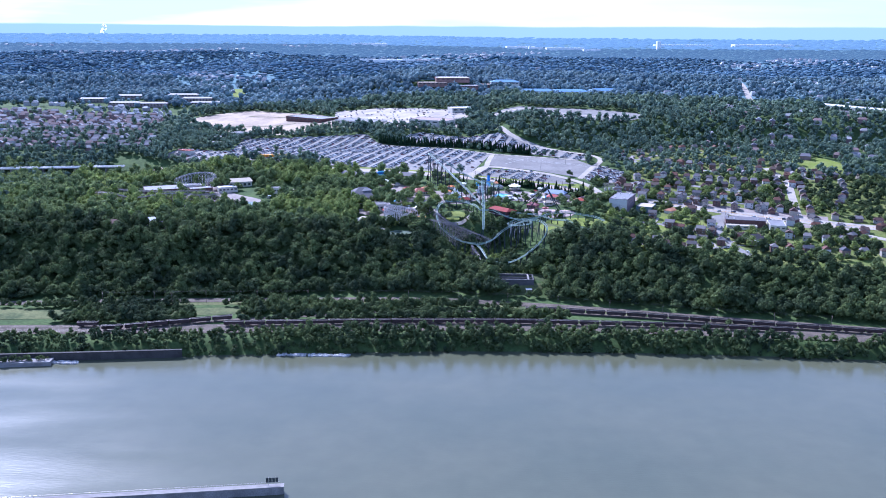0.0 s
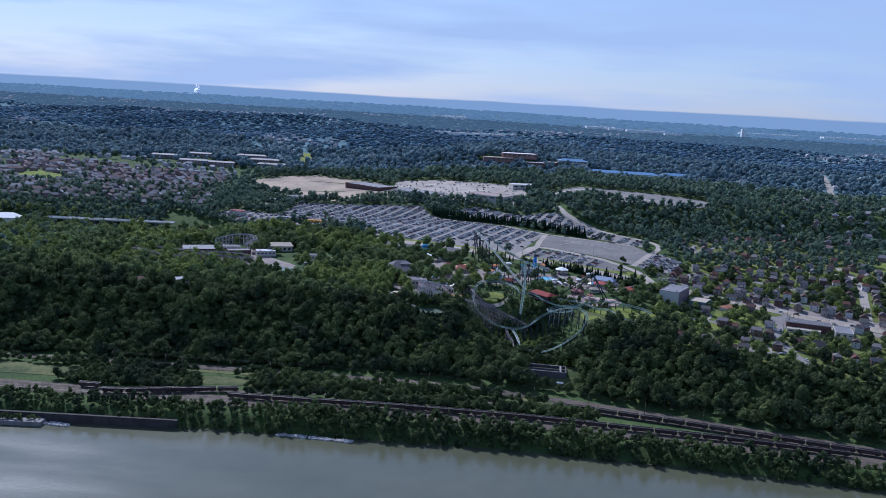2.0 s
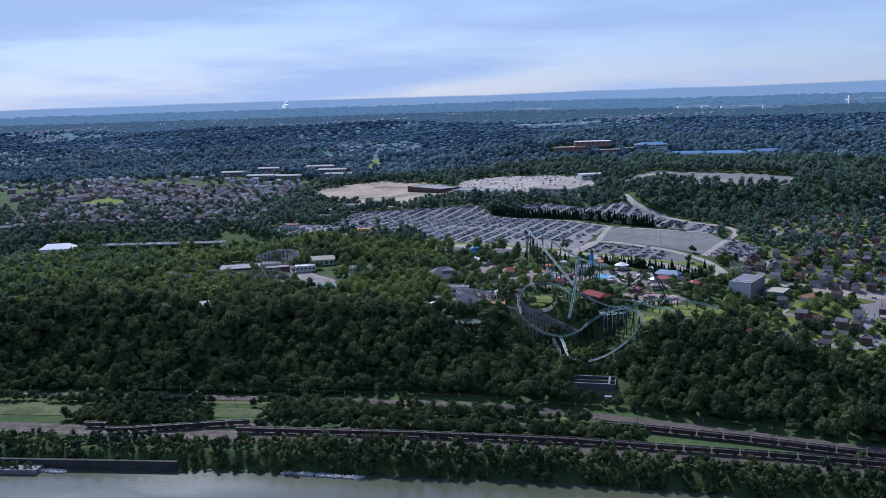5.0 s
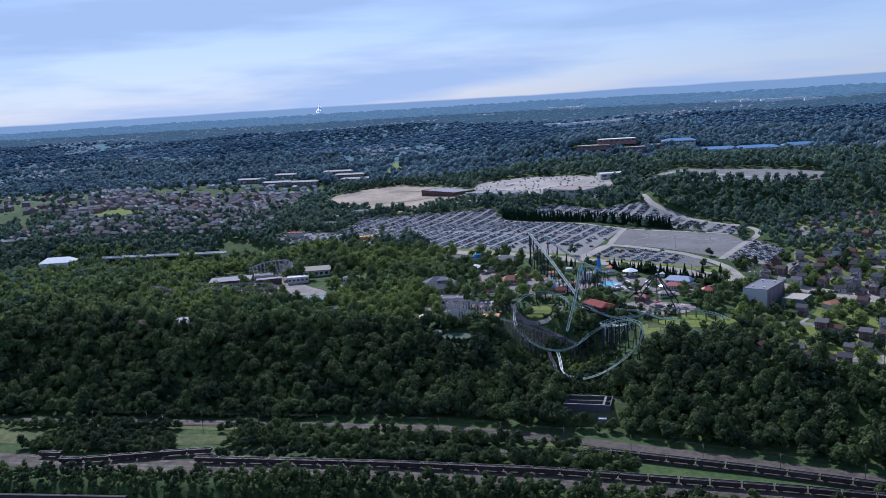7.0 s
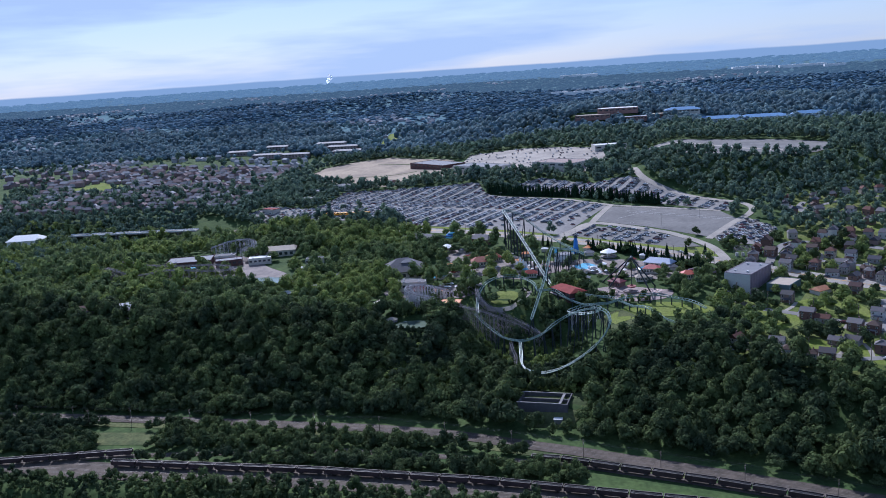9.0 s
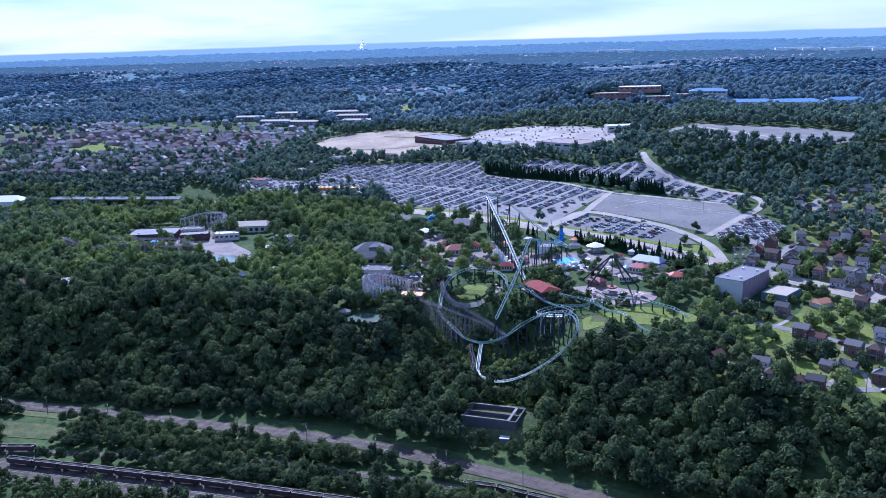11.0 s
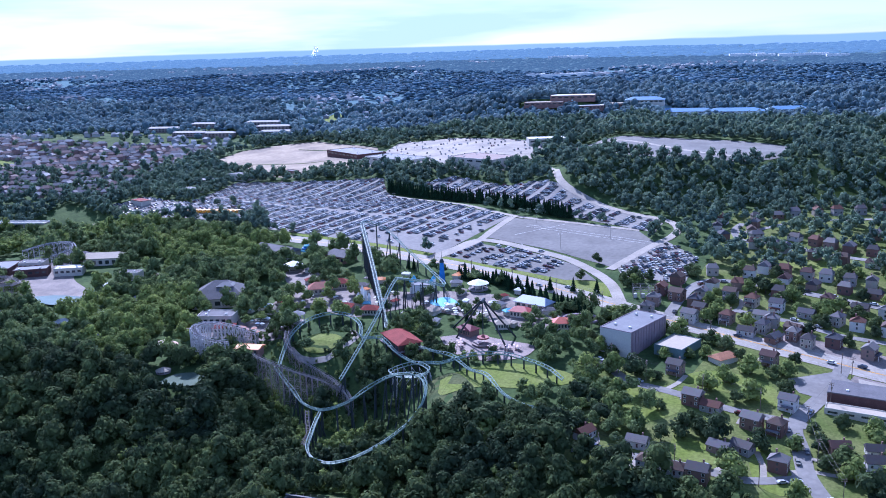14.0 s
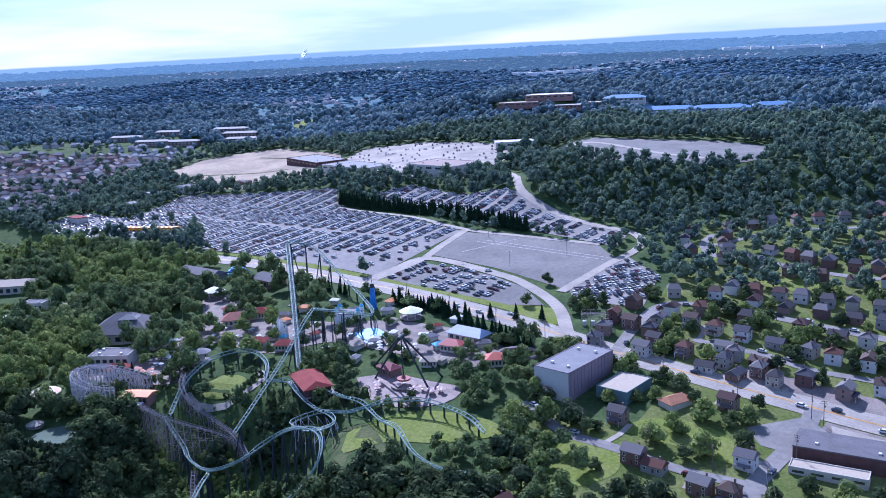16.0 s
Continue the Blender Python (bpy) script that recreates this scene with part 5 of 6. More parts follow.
tagged(part("parked_car_windows", panes, GLASS), "dark windows of hundreds of parked cars", "parked cars", kind="stuff")
few = np.concatenate([stalls(RIGHT_LOT, 30, 14.5, lambda x, y: 0.9), stalls(LOWER_LOT, 66, 16.5, lambda x, y: 0.62 if (x - 30) * 0.4 + (y - 1160) > -38 and x < 112 else 0.0)])
for x, y, t in few[rnd.permutation(len(few))[:190]]:
    put_car(x, y, t)
lane = smooth_line(BLVD[5:14], 2.0)
for k in range(12, len(lane) - 4, 9):
    if rnd.uniform() < 0.62:
        d = lane[k + 1] - lane[k]
        side = float(rnd.choice([-6, -2.4, 2.4, 6]))
        n = np.array((-d[1], d[0])) / np.linalg.norm(d)
        put_car(*(lane[k] + n * side), math.degrees(math.atan2(d[1], d[0])) + (0 if side < 0 else 180), 0.36)
for street, count in ((SIDE, 5), (CROSS, 6), (LOW, 4), (UP, 9), (ROWST, 8), (MIDDLE, 5), (HILLRD, 4)):
    line = smooth_line(street, 2.0)
    for k in rnd.integers(2, len(line) - 2, count):
        d = line[k + 1] - line[k]
        n = np.array((-d[1], d[0])) / np.linalg.norm(d) * float(rnd.choice([-2.4, 2.4]))
        put_car(*(line[k] + n), math.degrees(math.atan2(d[1], d[0])), 0.45)


def bus(x, y, turn):
    b = thing("school_bus", pose(x, y, level(x, y) + 0.4, 0, 0, turn), "yellow school bus parked in a row", "bus", "school buses in the forecourt")
    part("body", Geo().box(-0.6, 0, 0.6, 10.5, 2.6, 2.5, 0, 0.97).box(5.3, 0, 0.6, 1.6, 2.3, 1.3), YELLOW, b)
    for s in (-1, 1):
        part("glazing", Geo().box(-0.6, s * 1.31, 2.0, 9.4, 0.06, 0.7), GLASS, b)
        for wx in (-3.8, 4.2):
            part("wheel", Geo().box(wx, s * 1.1, 0, 1.0, 0.3, 1.0), RUBBER, b)


for k in range(11):
    bus(-300 + 5.2 * k, 1262 + 0.4 * k, 70)

# white lines, lamps and poles of the car parks
for a, b in (([60, 1192], [96, 1226]), ([66, 1222], [170, 1186]), ([64, 1217], [168, 1181])):
    ribbon("parking_line", [a, [(a[0] + b[0]) / 2, (a[1] + b[1]) / 2], b], 0.7, PAINT_WHITE, 0.42, "faded white line on asphalt", "marking", clear=None)
for off in (-5.6, -0.25, 0.25, 5.6):
    ribbon("lane_line", BLVD[3:14], 0.28, PAINT_WHITE if abs(off) > 1 else YELLOW, 0.40, "painted lane line on the boulevard", "marking", off, None)
lamp_proto = thing("car_park_lamp", Matrix(), "tall grey car park lamp post with two heads", "lamp post", "car park lamps")
part("post", Geo().disc(0, 0, -0.5, 0.16, 0.1, 12.5, 6), STEEL, lamp_proto)
part("arm", Geo().box(0, 0, 11.9, 3.0, 0.14, 0.14), STEEL, lamp_proto)
for s in (-1, 1):
    part("lamp_head", Geo().box(s * 1.5, 0, 11.8, 0.8, 0.4, 0.25), TRIM, lamp_proto)
for x, y in ((-300, 1390), (-230, 1370), (-160, 1380), (-250, 1300), (-170, 1290), (-90, 1300), (-100, 1220), (-30, 1250), (-40, 1180), (20, 1200), (70, 1230), (105, 1160), (140, 1190), (80, 1130), (0, 1340), (60, 1300), (185, 1130)):
    copy_thing(lamp_proto, pose(x, y, level(x, y), 0, 0, 20))
lamp_proto.matrix_basis = pose(-10, 1290, level(-10, 1290), 0, 0, 20)


def pole_kind():
    p = thing("utility_pole", Matrix(), "weathered wooden utility pole with crossarms", "utility pole", "roadside utility poles")
    part("post", Geo().disc(0, 0, -1, 0.2, 0.13, 13, 6), WOOD_POLE, p)
    for z in (10.6, 11.5):
        part("crossarm", Geo().box(0, 0, z, 2.6, 0.14, 0.16), WOOD_POLE, p)
    part("transformer", Geo().disc(0.4, 0, 8.9, 0.3, 0.3, 1.0, 8), STEEL, p)
    return p


pole = pole_kind()
tops = {}


def pole_line(name, points, every, off):
    line = smooth_line(points, 1.0)
    tops[name] = []
    for k in range(int(every * 0.4), len(line) - 1, every):
        d = line[k + 1] - line[k]
        d /= np.linalg.norm(d) + 1e-9
        p = line[k] + np.array((-d[1], d[0])) * off
        z = level(*p)
        copy_thing(pole, pose(p[0], p[1], z, 0, 0, math.degrees(math.atan2(d[1], d[0])) + 90))
        tops[name].append(Vector((p[0], p[1], z + 11.6)))
    g = Geo()
    for a, b in zip(tops[name], tops[name][1:]):
        for s in (-1.0, 1.0):
            n = Vector((-(b - a).y, (b - a).x, 0)).normalized() * s
            last = a + n
            for k in range(1, 7):
                t = k / 6
                q = a.lerp(b, t) + n - Vector((0, 0, 3.2 * t * (1 - t)))
                g.beam(last, q, 0.025, 3)
                last = q
    tagged(part("power_line", g, SUPPORT), "thin overhead wires between wooden poles", "power line")


pole_line("blvd", BLVD[4:14], 38, -11)
pole_line("side", SIDE, 30, 5)
pole_line("cross", CROSS, 32, 6)
pole_line("rail", [(x, float(rail_up(x))) for x in np.linspace(-330, 330, 20)], 44, -8.5)
pole_line("low", LOW, 34, -4)
pole.matrix_basis = pose(-250, 757, 9.3)

# ---- trains ----
def hopper():
    c = thing("hopper_car", Matrix(), "rust-brown open hopper car loaded with coal", "rail car", "coal train cars")
    tub = Geo()
    for s in (-1, 1):
        tub.box(0, s * 1.6, 1.1, 16.2, 0.14, 2.5)
        tub.add([(s * 8.1, -1.6, 3.6), (s * 8.1, 1.6, 3.6), (s * 6.0, 1.6, 1.1), (s * 6.0, -1.6, 1.1)], [(0, 1, 2, 3), (3, 2, 1, 0)])
    tub.box(0, 0, 0.95, 14, 3.2, 0.2)
    part("tub", tub, HOPPER, c)
    part("top_rim", Geo().box(0, -1.66, 3.6, 16.4, 0.24, 0.18).box(0, 1.66, 3.6, 16.4, 0.24, 0.18).box(-8.1, 0, 3.6, 0.24, 3.1, 0.18).box(8.1, 0, 3.6, 0.24, 3.1, 0.18), RAIL, c)
    for k in range(5):
        for s in (-1, 1):
            part("side_rib", Geo().box(-7.2 + 3.6 * k, s * 1.74, 1.1, 0.14, 0.16, 2.5), HOPPER, c)
    load = Geo()
    load.add([(-7.8, -1.5, 3.1), (7.8, -1.5, 3.1), (7.8, 1.5, 3.1), (-7.8, 1.5, 3.1), (-5.5, 0, 3.9), (0, 0.1, 3.7), (5.5, 0, 3.95)], [(0, 1, 6, 5, 4), (2, 3, 4, 5, 6), (1, 2, 6), (3, 0, 4)])
    part("coal_load", load, COAL, c)
    for s in (-5.6, 5.6):
        truck = part("truck", Geo().box(s, 0, 0.35, 2.6, 2.2, 0.6), SUPPORT, c)
        for wx in (-0.9, 0.9):
            part("wheel_set", Geo().box(s + wx, 0, 0, 0.85, 1.7, 0.85), STEEL, truck)
    return c


hop = hopper()


def train(line, x0, x1, z=9.75, off=0.0):
    x = x0
    while x < x1:
        y0, y1 = float(line(x)), float(line(x + 16))
        copy_thing(hop, pose(x + 8, (y0 + y1) / 2 + off, z, 0, 0, math.degrees(math.atan2(y1 - y0, 16))))
        x += 17.2 / math.hypot(1, (y1 - y0) / 16)


train(rail_low, -190, 268, off=8.0)
train(siding, -285, -196)
train(siding, 60, 420)
hop.matrix_basis = pose(-300, float(rail_low(-300)) + 8, 9.75, 0, 0, 4)

# ---- river works ----
lock = thing("lock_wall", pose(-240, 432, 0, 0, 0, 8.5), "long stained concrete lock guide wall in the river", "lock wall")
part("wall", Geo().box(20, 0, -3, 260, 3.6, 7.2), CONCRETE_WALL, lock)
part("coping", Geo().box(20, 0, 4.2, 260.6, 4.0, 0.5), ASPHALT_OLD, lock, "grey concrete coping")
rail = Geo()
for k in range(60):
    rail.box(-105 + 4.3 * k, 1.6, 4.7, 0.12, 0.12, 1.1)
rail.box(20, 1.6, 5.7, 256, 0.1, 0.1)
part("handrail", rail, STEEL, lock)
sign = part("sign_frame", Geo().box(142, 0.5, 4.7, 0.2, 0.2, 5).box(146, 0.5, 4.7, 0.2, 0.2, 5).box(144, 0.5, 6.4, 7, 0.2, 0.2), STEEL, lock)
for k in range(4):
    part("sign_panel", Geo().box(141.4 + 1.7 * k, 0.2, 6.7, 1.4, 0.14, 2.6), SUPPORT, sign, "black sign panel")
for k in range(4):
    part("mooring_bitt", Geo().disc(-60 + 22 * k, -0.9, 4.7, 0.4, 0.4, 1.2, 8), SUPPORT, lock)
low = thing("river_pier", pose(-352, 632, 0, 0, 0, 8), "low concrete river pier overgrown with scrub", "pier")
part("wall", Geo().box(0, 0, -3, 98, 9, 6.2), CONCRETE_WALL, low)
scrub_x, scrub_y = rnd.uniform(-398, -306, 60), rnd.uniform(0, 1, 60)
for k in range(60):
    s, (v, f) = rnd.uniform(1.2, 2.4), MID[k % 7]
    g = Geo()
    g.v, g.f = [tuple(p * s) for p in v], [tuple(q) for q in f]
    bush = part("bush", g, LEAF, low)
    bush.location = (scrub_x[k] + 352, -2.6 + 5.4 * scrub_y[k], 3.0)
retain = thing("retaining_wall", pose(-280, 648.5, 0, 0, 0, 6.6), "dark stained concrete retaining wall on the river bank", "wall")
part("wall", Geo().box(0, 0, -3, 140, 2.0, 9.0), DARK_WALL, retain)
part("coping", Geo().box(0, 0, 6.0, 140.4, 2.4, 0.25), DARK_WALL, retain)


def stones(name, cx, cy, spread_x, spread_y, count, label):
    g = Geo()
    for k in range(count):
        x, y = cx + rnd.uniform(-1, 1) * spread_x, cy + rnd.uniform(-1, 1) * spread_y
        s = rnd.uniform(0.5, 1.3)
        g.add([tuple(p * s * rnd.uniform(0.7, 1.15)) for p in ICO_V], [tuple(q) for q in ICO_F], pose(x, y, max(0.1, level(x, y)) + 0.2))
    tagged(part(name, g, RIPRAP), label, "rocks", kind="stuff")


stones("bank_rocks", -110, 663.5, 28, 2.2, 220, "pale boulders along the waterline")
stones("pier_rocks", -294, 641, 9, 2.5, 150, "pale tumbled rocks at the pier's end")

# ---- amusement park ----
def tube(g, line, r, n=5):
    """A pipe along a line of points."""
    line = [Vector(p) for p in line]
    k0 = len(g.v)
    for k, p in enumerate(line):
        d = (line[min(k + 1, len(line) - 1)] - line[max(k - 1, 0)]).normalized()
        s = d.cross(Vector((0, 0, 1)))
        s = s.normalized() if s.length > 0.05 else Vector((1, 0, 0))
        u = s.cross(d)
        g.v += [tuple(p + s * (r * math.cos(6.28319 * i / n)) + u * (r * math.sin(6.28319 * i / n))) for i in range(n)]
    for k in range(len(line) - 1):
        g.f += [(k0 + k * n + i, k0 + k * n + (i + 1) % n, k0 + (k + 1) * n + (i + 1) % n, k0 + (k + 1) * n + i) for i in range(n)]


COASTER = thing("steel_coaster", Matrix(), "sea-green steel roller coaster on dark supports", "roller coaster")


def steel_track(points, support=14, lean=7.0, low=1.5, braced=True):
    """A stretch of coaster track with its supports."""
    line = smooth_line(points, 2.5)
    d = np.gradient(line, axis=0)
    d /= np.linalg.norm(d, axis=1)[:, None]
    side = np.cross(d, (0, 0, 1))
    side /= np.linalg.norm(side, axis=1)[:, None] + 1e-9
    turn = np.cross(d, np.gradient(d, axis=0))[:, 2]
    tilt = np.clip(np.convolve(turn, np.ones(5) / 5, "same") * 9, -0.9, 0.9)
    side = side + np.outer(tilt, (0, 0, 1)) * 1.0
    side /= np.linalg.norm(side, axis=1)[:, None]
    for s in (-1, 1):
        g = Geo()
        tube(g, line + side * 0.95 * s, 0.24, 5)
        part("rail", g, TRACK_GREEN, COASTER)
    g = Geo()
    tube(g, line - (0, 0, 1.0), 0.34, 5)
    part("spine", g, TRACK_GREEN, COASTER)
    g = Geo()
    for k in range(0, len(line)):
        g.beam(line[k] - side[k] * 0.9, line[k] + side[k] * 0.9, 0.14, 4)
        g.beam(line[k] - side[k] * 0.8, line[k] - (0, 0, 1.0), 0.12, 3)
        g.beam(line[k] + side[k] * 0.8, line[k] - (0, 0, 1.0), 0.12, 3)
    tagged(part("crossties", g, TRACK_GREEN, COASTER), kind="stuff")
    every = max(3, int(support / 2.5))
    for k in range(every // 2, len(line), every):
        x, y, z = line[k]
        ground = level(x, y)
        if z - ground < low:
            continue
        post = part("support_post", Geo().beam((x, y, ground - 1), (x, y, z - 1.1), 0.5, 6), SUPPORT, COASTER)
        if braced and z - ground > 9:
            n = side[k] * (z - ground) * 0.28
            foot = Vector((x + n[0], y + n[1], 0))
            foot.z = level(foot.x, foot.y) - 1
            part("brace", Geo().beam(foot, (x, y, z - 2.0), 0.38, 5), SUPPORT, post)
    CLEAR_LINES.append((line[:, :2], lean))
    return line


LIFT_TOP = (-37, 1100, 98)
lift = steel_track([(34, 974, 54), (25, 990, 58), (-5, 1044, 78), LIFT_TOP], support=10, lean=4.0, braced=False)
for s in (-1, 1):
    g = Geo()
    tube(g, lift + np.array((1.35 * s, 0.6 * s, 0.2)), 0.12, 4)
    part("walkway", g, TRACK_GREEN, COASTER)
g = Geo()
tube(g, lift - np.array((0, 0, 0.6)), 0.7, 4)
part("lift_deck", g, mat("lift_deck_steel", (0.12, 0.14, 0.145), 0.6, 0.1, 5), COASTER)
steel_track([LIFT_TOP, (-38, 1112, 97), (-26, 1117, 92), (-2, 1104, 78), (22, 1084, 69), (40, 1062, 66), (47, 1042, 69), (41, 1024, 76), (26, 1011, 81)], support=13)
steel_track([(26, 1011, 81), (26, 999, 77), (27, 968, 64), (26.5, 940, 53), (26, 919, 45)], support=60)
lattice = part("lift_tower", Geo().box(-24, 1076, level(-24, 1076) - 1, 5, 5, 1.3), CONCRETE_WALL, COASTER)
for k in range(4):
    f0, f1 = 0.68 + 0.08 * k, 0.76 + 0.08 * k
    a, b = Vector(lift[int(f0 * (len(lift) - 1))]), Vector(lift[int(f1 * (len(lift) - 1))])
    for s in (-1.8, 1.8):
        ga, gb = level(a.x, a.y) - 1, level(b.x, b.y) - 1
        part("tower_post", Geo().beam((a.x + s, a.y + s * 0.5, ga), (a.x + s, a.y + s * 0.5, a.z - 1), 0.14, 5), SUPPORT, lattice)
        tiers = 4
        for t in range(tiers):
            za, zb = ga + (a.z - 1 - ga) * t / tiers, gb + (b.z - 1 - gb) * (t + 1) / tiers
            part("tower_brace", Geo().beam((a.x + s, a.y + s * 0.5, za), (b.x + s, b.y + s * 0.5, zb), 0.08, 4), SUPPORT, lattice)
tower = part("hill_frame", Geo().box(30, 1013, level(30, 1013) - 1, 5, 5, 1.3), CONCRETE_WALL, COASTER)
for k in range(5):
    px, py = 22 + 4.2 * k, 1004 + 4.6 * k
    for s in (-2.6, 2.6):
        part("frame_post", Geo().beam((px + s, py - s, level(px, py) - 1), (px + s * 0.5, py - s * 0.5, 78 - k), 0.28, 5), SUPPORT, tower)
    part("frame_brace", Geo().beam((px - 2.6, py + 2.6, 56), (px + 2, py - 2, 74 - k), 0.18, 4), SUPPORT, tower)
steel_track([(-20, 926, 46), (-12, 922, 40), (-2.8, 916.2, 35.5), (7.4, 906.5, 34), (23, 899.6, 34.2), (35.5, 905.5, 37.5), (46, 916, 44), (58, 914, 51.5), (71, 906.4, 57.5), (80, 902, 58.5), (86, 895, 57.5), (89, 886, 53.5), (86, 880, 47), (80.2, 876.5, 40), (72, 871, 34), (60, 864, 28), (47, 859.5, 24.5), (35, 862, 25), (29, 869, 26.5), (26, 880, 29), (23, 892, 31), (20, 904, 31)], support=6, lean=10)
steel_track([(-19, 930, 46), (-22, 941, 50), (-23.5, 954, 56), (-21, 969, 60.5), (-13, 983, 62), (0, 985, 62), (13, 975, 61), (20, 964, 60), (24, 956, 58), (36, 957, 58), (48, 948, 54), (60, 940, 52), (71, 934, 52), (77, 926, 52), (72, 919, 51), (60, 922, 49), (52, 930, 48), (60, 938, 50), (72, 936, 53), (81, 935, 54), (90, 940, 56), (100, 946, 57), (114, 947, 58), (127, 944, 57), (142, 936, 56), (152, 926, 54)], support=9)
steel_track([(62, 953, 56), (72, 948, 56), (84, 943, 56), (92, 936, 55), (100, 929, 54), (112, 920, 55), (124, 906, 52), (134, 898, 51), (144, 893, 51), (154, 890, 52)], support=9)
helix = part("helix_frame", Geo().box(66, 928, level(66, 928) - 1, 4, 4, 1.3), CONCRETE_WALL, COASTER)
for k in range(14):
    a = k / 14 * 6.28319
    x, y = 66 + 12 * math.cos(a), 928 + 8 * math.sin(a)
    part("helix_post", Geo().beam((x, y, level(x, y) - 1), (x - 1.5 * math.cos(a), y - 1.5 * math.sin(a), 50), 0.2, 4), TIMBER_WHITE, helix)
    b = a + 0.449
    part("helix_brace", Geo().beam((x, y, 42), (66 + 11 * math.cos(b), 928 + 7.5 * math.sin(b), 49), 0.14, 4), TIMBER_WHITE, helix)


def wooden_coaster(name, points, paint, label, every=4.0, half=1.2, clear=5.0, thick=1.0):
    """Bents of crossed timber under a plank track."""
    co = thing(name, Matrix(), label, "roller coaster")
    line = smooth_line(points, every)
    d = np.gradient(line, axis=0)
    d[:, 2] = 0
    d /= np.linalg.norm(d, axis=1)[:, None]
    side = np.stack([d[:, 1], -d[:, 0], 0 * d[:, 0]], 1)
    for s in (-1, 1):
        g = Geo()
        tube(g, line + side * 0.8 * s, 0.22, 4)
        part("rail", g, STEEL, co)
        g = Geo()
        tube(g, line + side * half * s + np.array((0, 0, 1.0)), 0.14, 4)
        part("handrail", g, paint, co)
    g = Geo()
    for k in range(len(line) - 1):
        for u in (0.0, 0.5):
            a, n = Vector(line[k]).lerp(Vector(line[k + 1]), u), Vector(side[k]) * half
            g.beam(a - n, a + n, 0.2, 4)
    tagged(part("ties", g, TIMBER, co), kind="stuff")
    last = None
    g = Geo()
    for k, (p, n) in enumerate(zip(line, side)):
        a, b = Vector(p) - Vector(n) * half * 1.5, Vector(p) + Vector(n) * half * 1.5
        za, zb = level(a.x, a.y) - 0.5, level(b.x, b.y) - 0.5
        g.beam((a.x, a.y, za), a, 0.15 * thick, 4)
        g.beam((b.x, b.y, zb), b, 0.15 * thick, 4)
        z, up = min(za, zb), max(p[2] - min(za, zb), 0.5)
        tiers = max(1, int(up / 4))
        for t in range(tiers):
            z0, z1 = z + up * t / tiers, z + up * (t + 1) / tiers
            g.beam((a.x, a.y, z0), (b.x, b.y, z1), 0.11 * thick, 4)
            g.beam((b.x, b.y, z0), (a.x, a.y, z1), 0.11 * thick, 4)
            if last is not None:
                for q, w in ((last[0], a), (last[1], b)):
                    g.beam((q.x, q.y, z1), (w.x, w.y, z1), 0.09 * thick, 4)
                    g.beam((q.x, q.y, z0), (w.x, w.y, z1), 0.08 * thick, 4)
        last = (a, b)
    tagged(part("lattice", g, paint, co), kind="stuff")
    CLEAR_LINES.append((line[:, :2], clear))


wooden_coaster("wooden_coaster", [(-44, 948, 57), (-54, 947, 60), (-64, 944, 63), (-73, 938, 65), (-76, 930, 65), (-71, 924, 63), (-62, 924, 60), (-53, 930, 57)], TIMBER_WHITE, "whitewashed wooden coaster turn on a tall timber lattice", 2.2, 1.6, 10.0, 1.7)
wooden_coaster("wooden_coaster", [(-26, 955, 58), (-23, 947, 56), (-17, 941, 52), (-9, 938, 47), (4, 935, 42), (16, 931, 38), (26, 923.5, 36), (33, 916, 34)], TIMBER, "weathered wooden coaster descending a ravine on timber bents", 3.2, 1.0, 4.0, 0.9)
wooden_coaster("wooden_coaster", [(-32, 921, 54), (-22, 917, 53), (-12, 914.5, 51.5), (-3, 918, 47), (5, 924, 42), (13, 929, 37), (22, 928, 33)], TIMBER, "second weathered wooden coaster run in the ravine", 3.0, 1.0, 4.0, 0.9)
wooden_coaster("wooden_coaster", [(14, 899, 32), (17, 893, 28), (20.5, 887, 25), (22, 876, 23)], TIMBER, "narrow timber chute running down the ravine", 3.0, 0.8, 2.0, 0.8)
CLEAR_SPOTS += [(-60, 896, 16), (-56, 881, 11), (-79, 900, 8), (-240, 1003, 24), (-228, 982, 16), (-215, 965, 12)]
wooden_coaster("wooden_coaster", [(-410, 990, 66), (-385, 968, 70), (-350, 958, 67), (-318, 962, 71), (-285, 972, 68), (-270, 990, 66), (-292, 1002, 67), (-330, 992, 68), (-370, 1000, 67), (-405, 1010, 68)], TIMBER, "brown wooden coaster winding through trees", 5.0)
wooden_coaster("wooden_coaster", [(-345, 1075, 68), (-330, 1090, 72), (-310, 1094, 73), (-298, 1082, 71), (-304, 1064, 68)], TIMBER_WHITE, "white timber coaster turn beside low buildings", 4.0)

# the dark tank in the ravine
tank = thing("settling_tank", pose(55, 819, 16.8, 0, 0, 0), "dark concrete settling tank with two open basins", "tank")
part("outer_wall", Geo().box(0, -9.5, -6, 32, 0.8, 11).box(0, 9.5, -6, 32, 0.8, 11).box(-15.6, 0, -6, 0.8, 18.2, 11).box(15.6, 0, -6, 0.8, 18.2, 11), TREAT, tank)
part("divider", Geo().box(0, 0, -6, 30.4, 0.8, 10.6), TREAT, tank)
part("basin_floor", Geo().box(0, 0, -6, 30.4, 18.2, 6.2), TREAT, tank)
walk_deck = part("walkway", Geo().box(11, 0, 4.9, 1.6, 19, 0.25).box(-3, 9.2, 5.0, 28, 1.0, 0.22).box(-3, -9.2, 5.0, 28, 0.9, 0.22), CONCRETE_WALL, tank)
for k in range(9):
    part("railing_post", Geo().box(-15 + 3.7 * k, 9.9, 5.2, 0.14, 0.14, 1.1), STEEL, walk_deck)
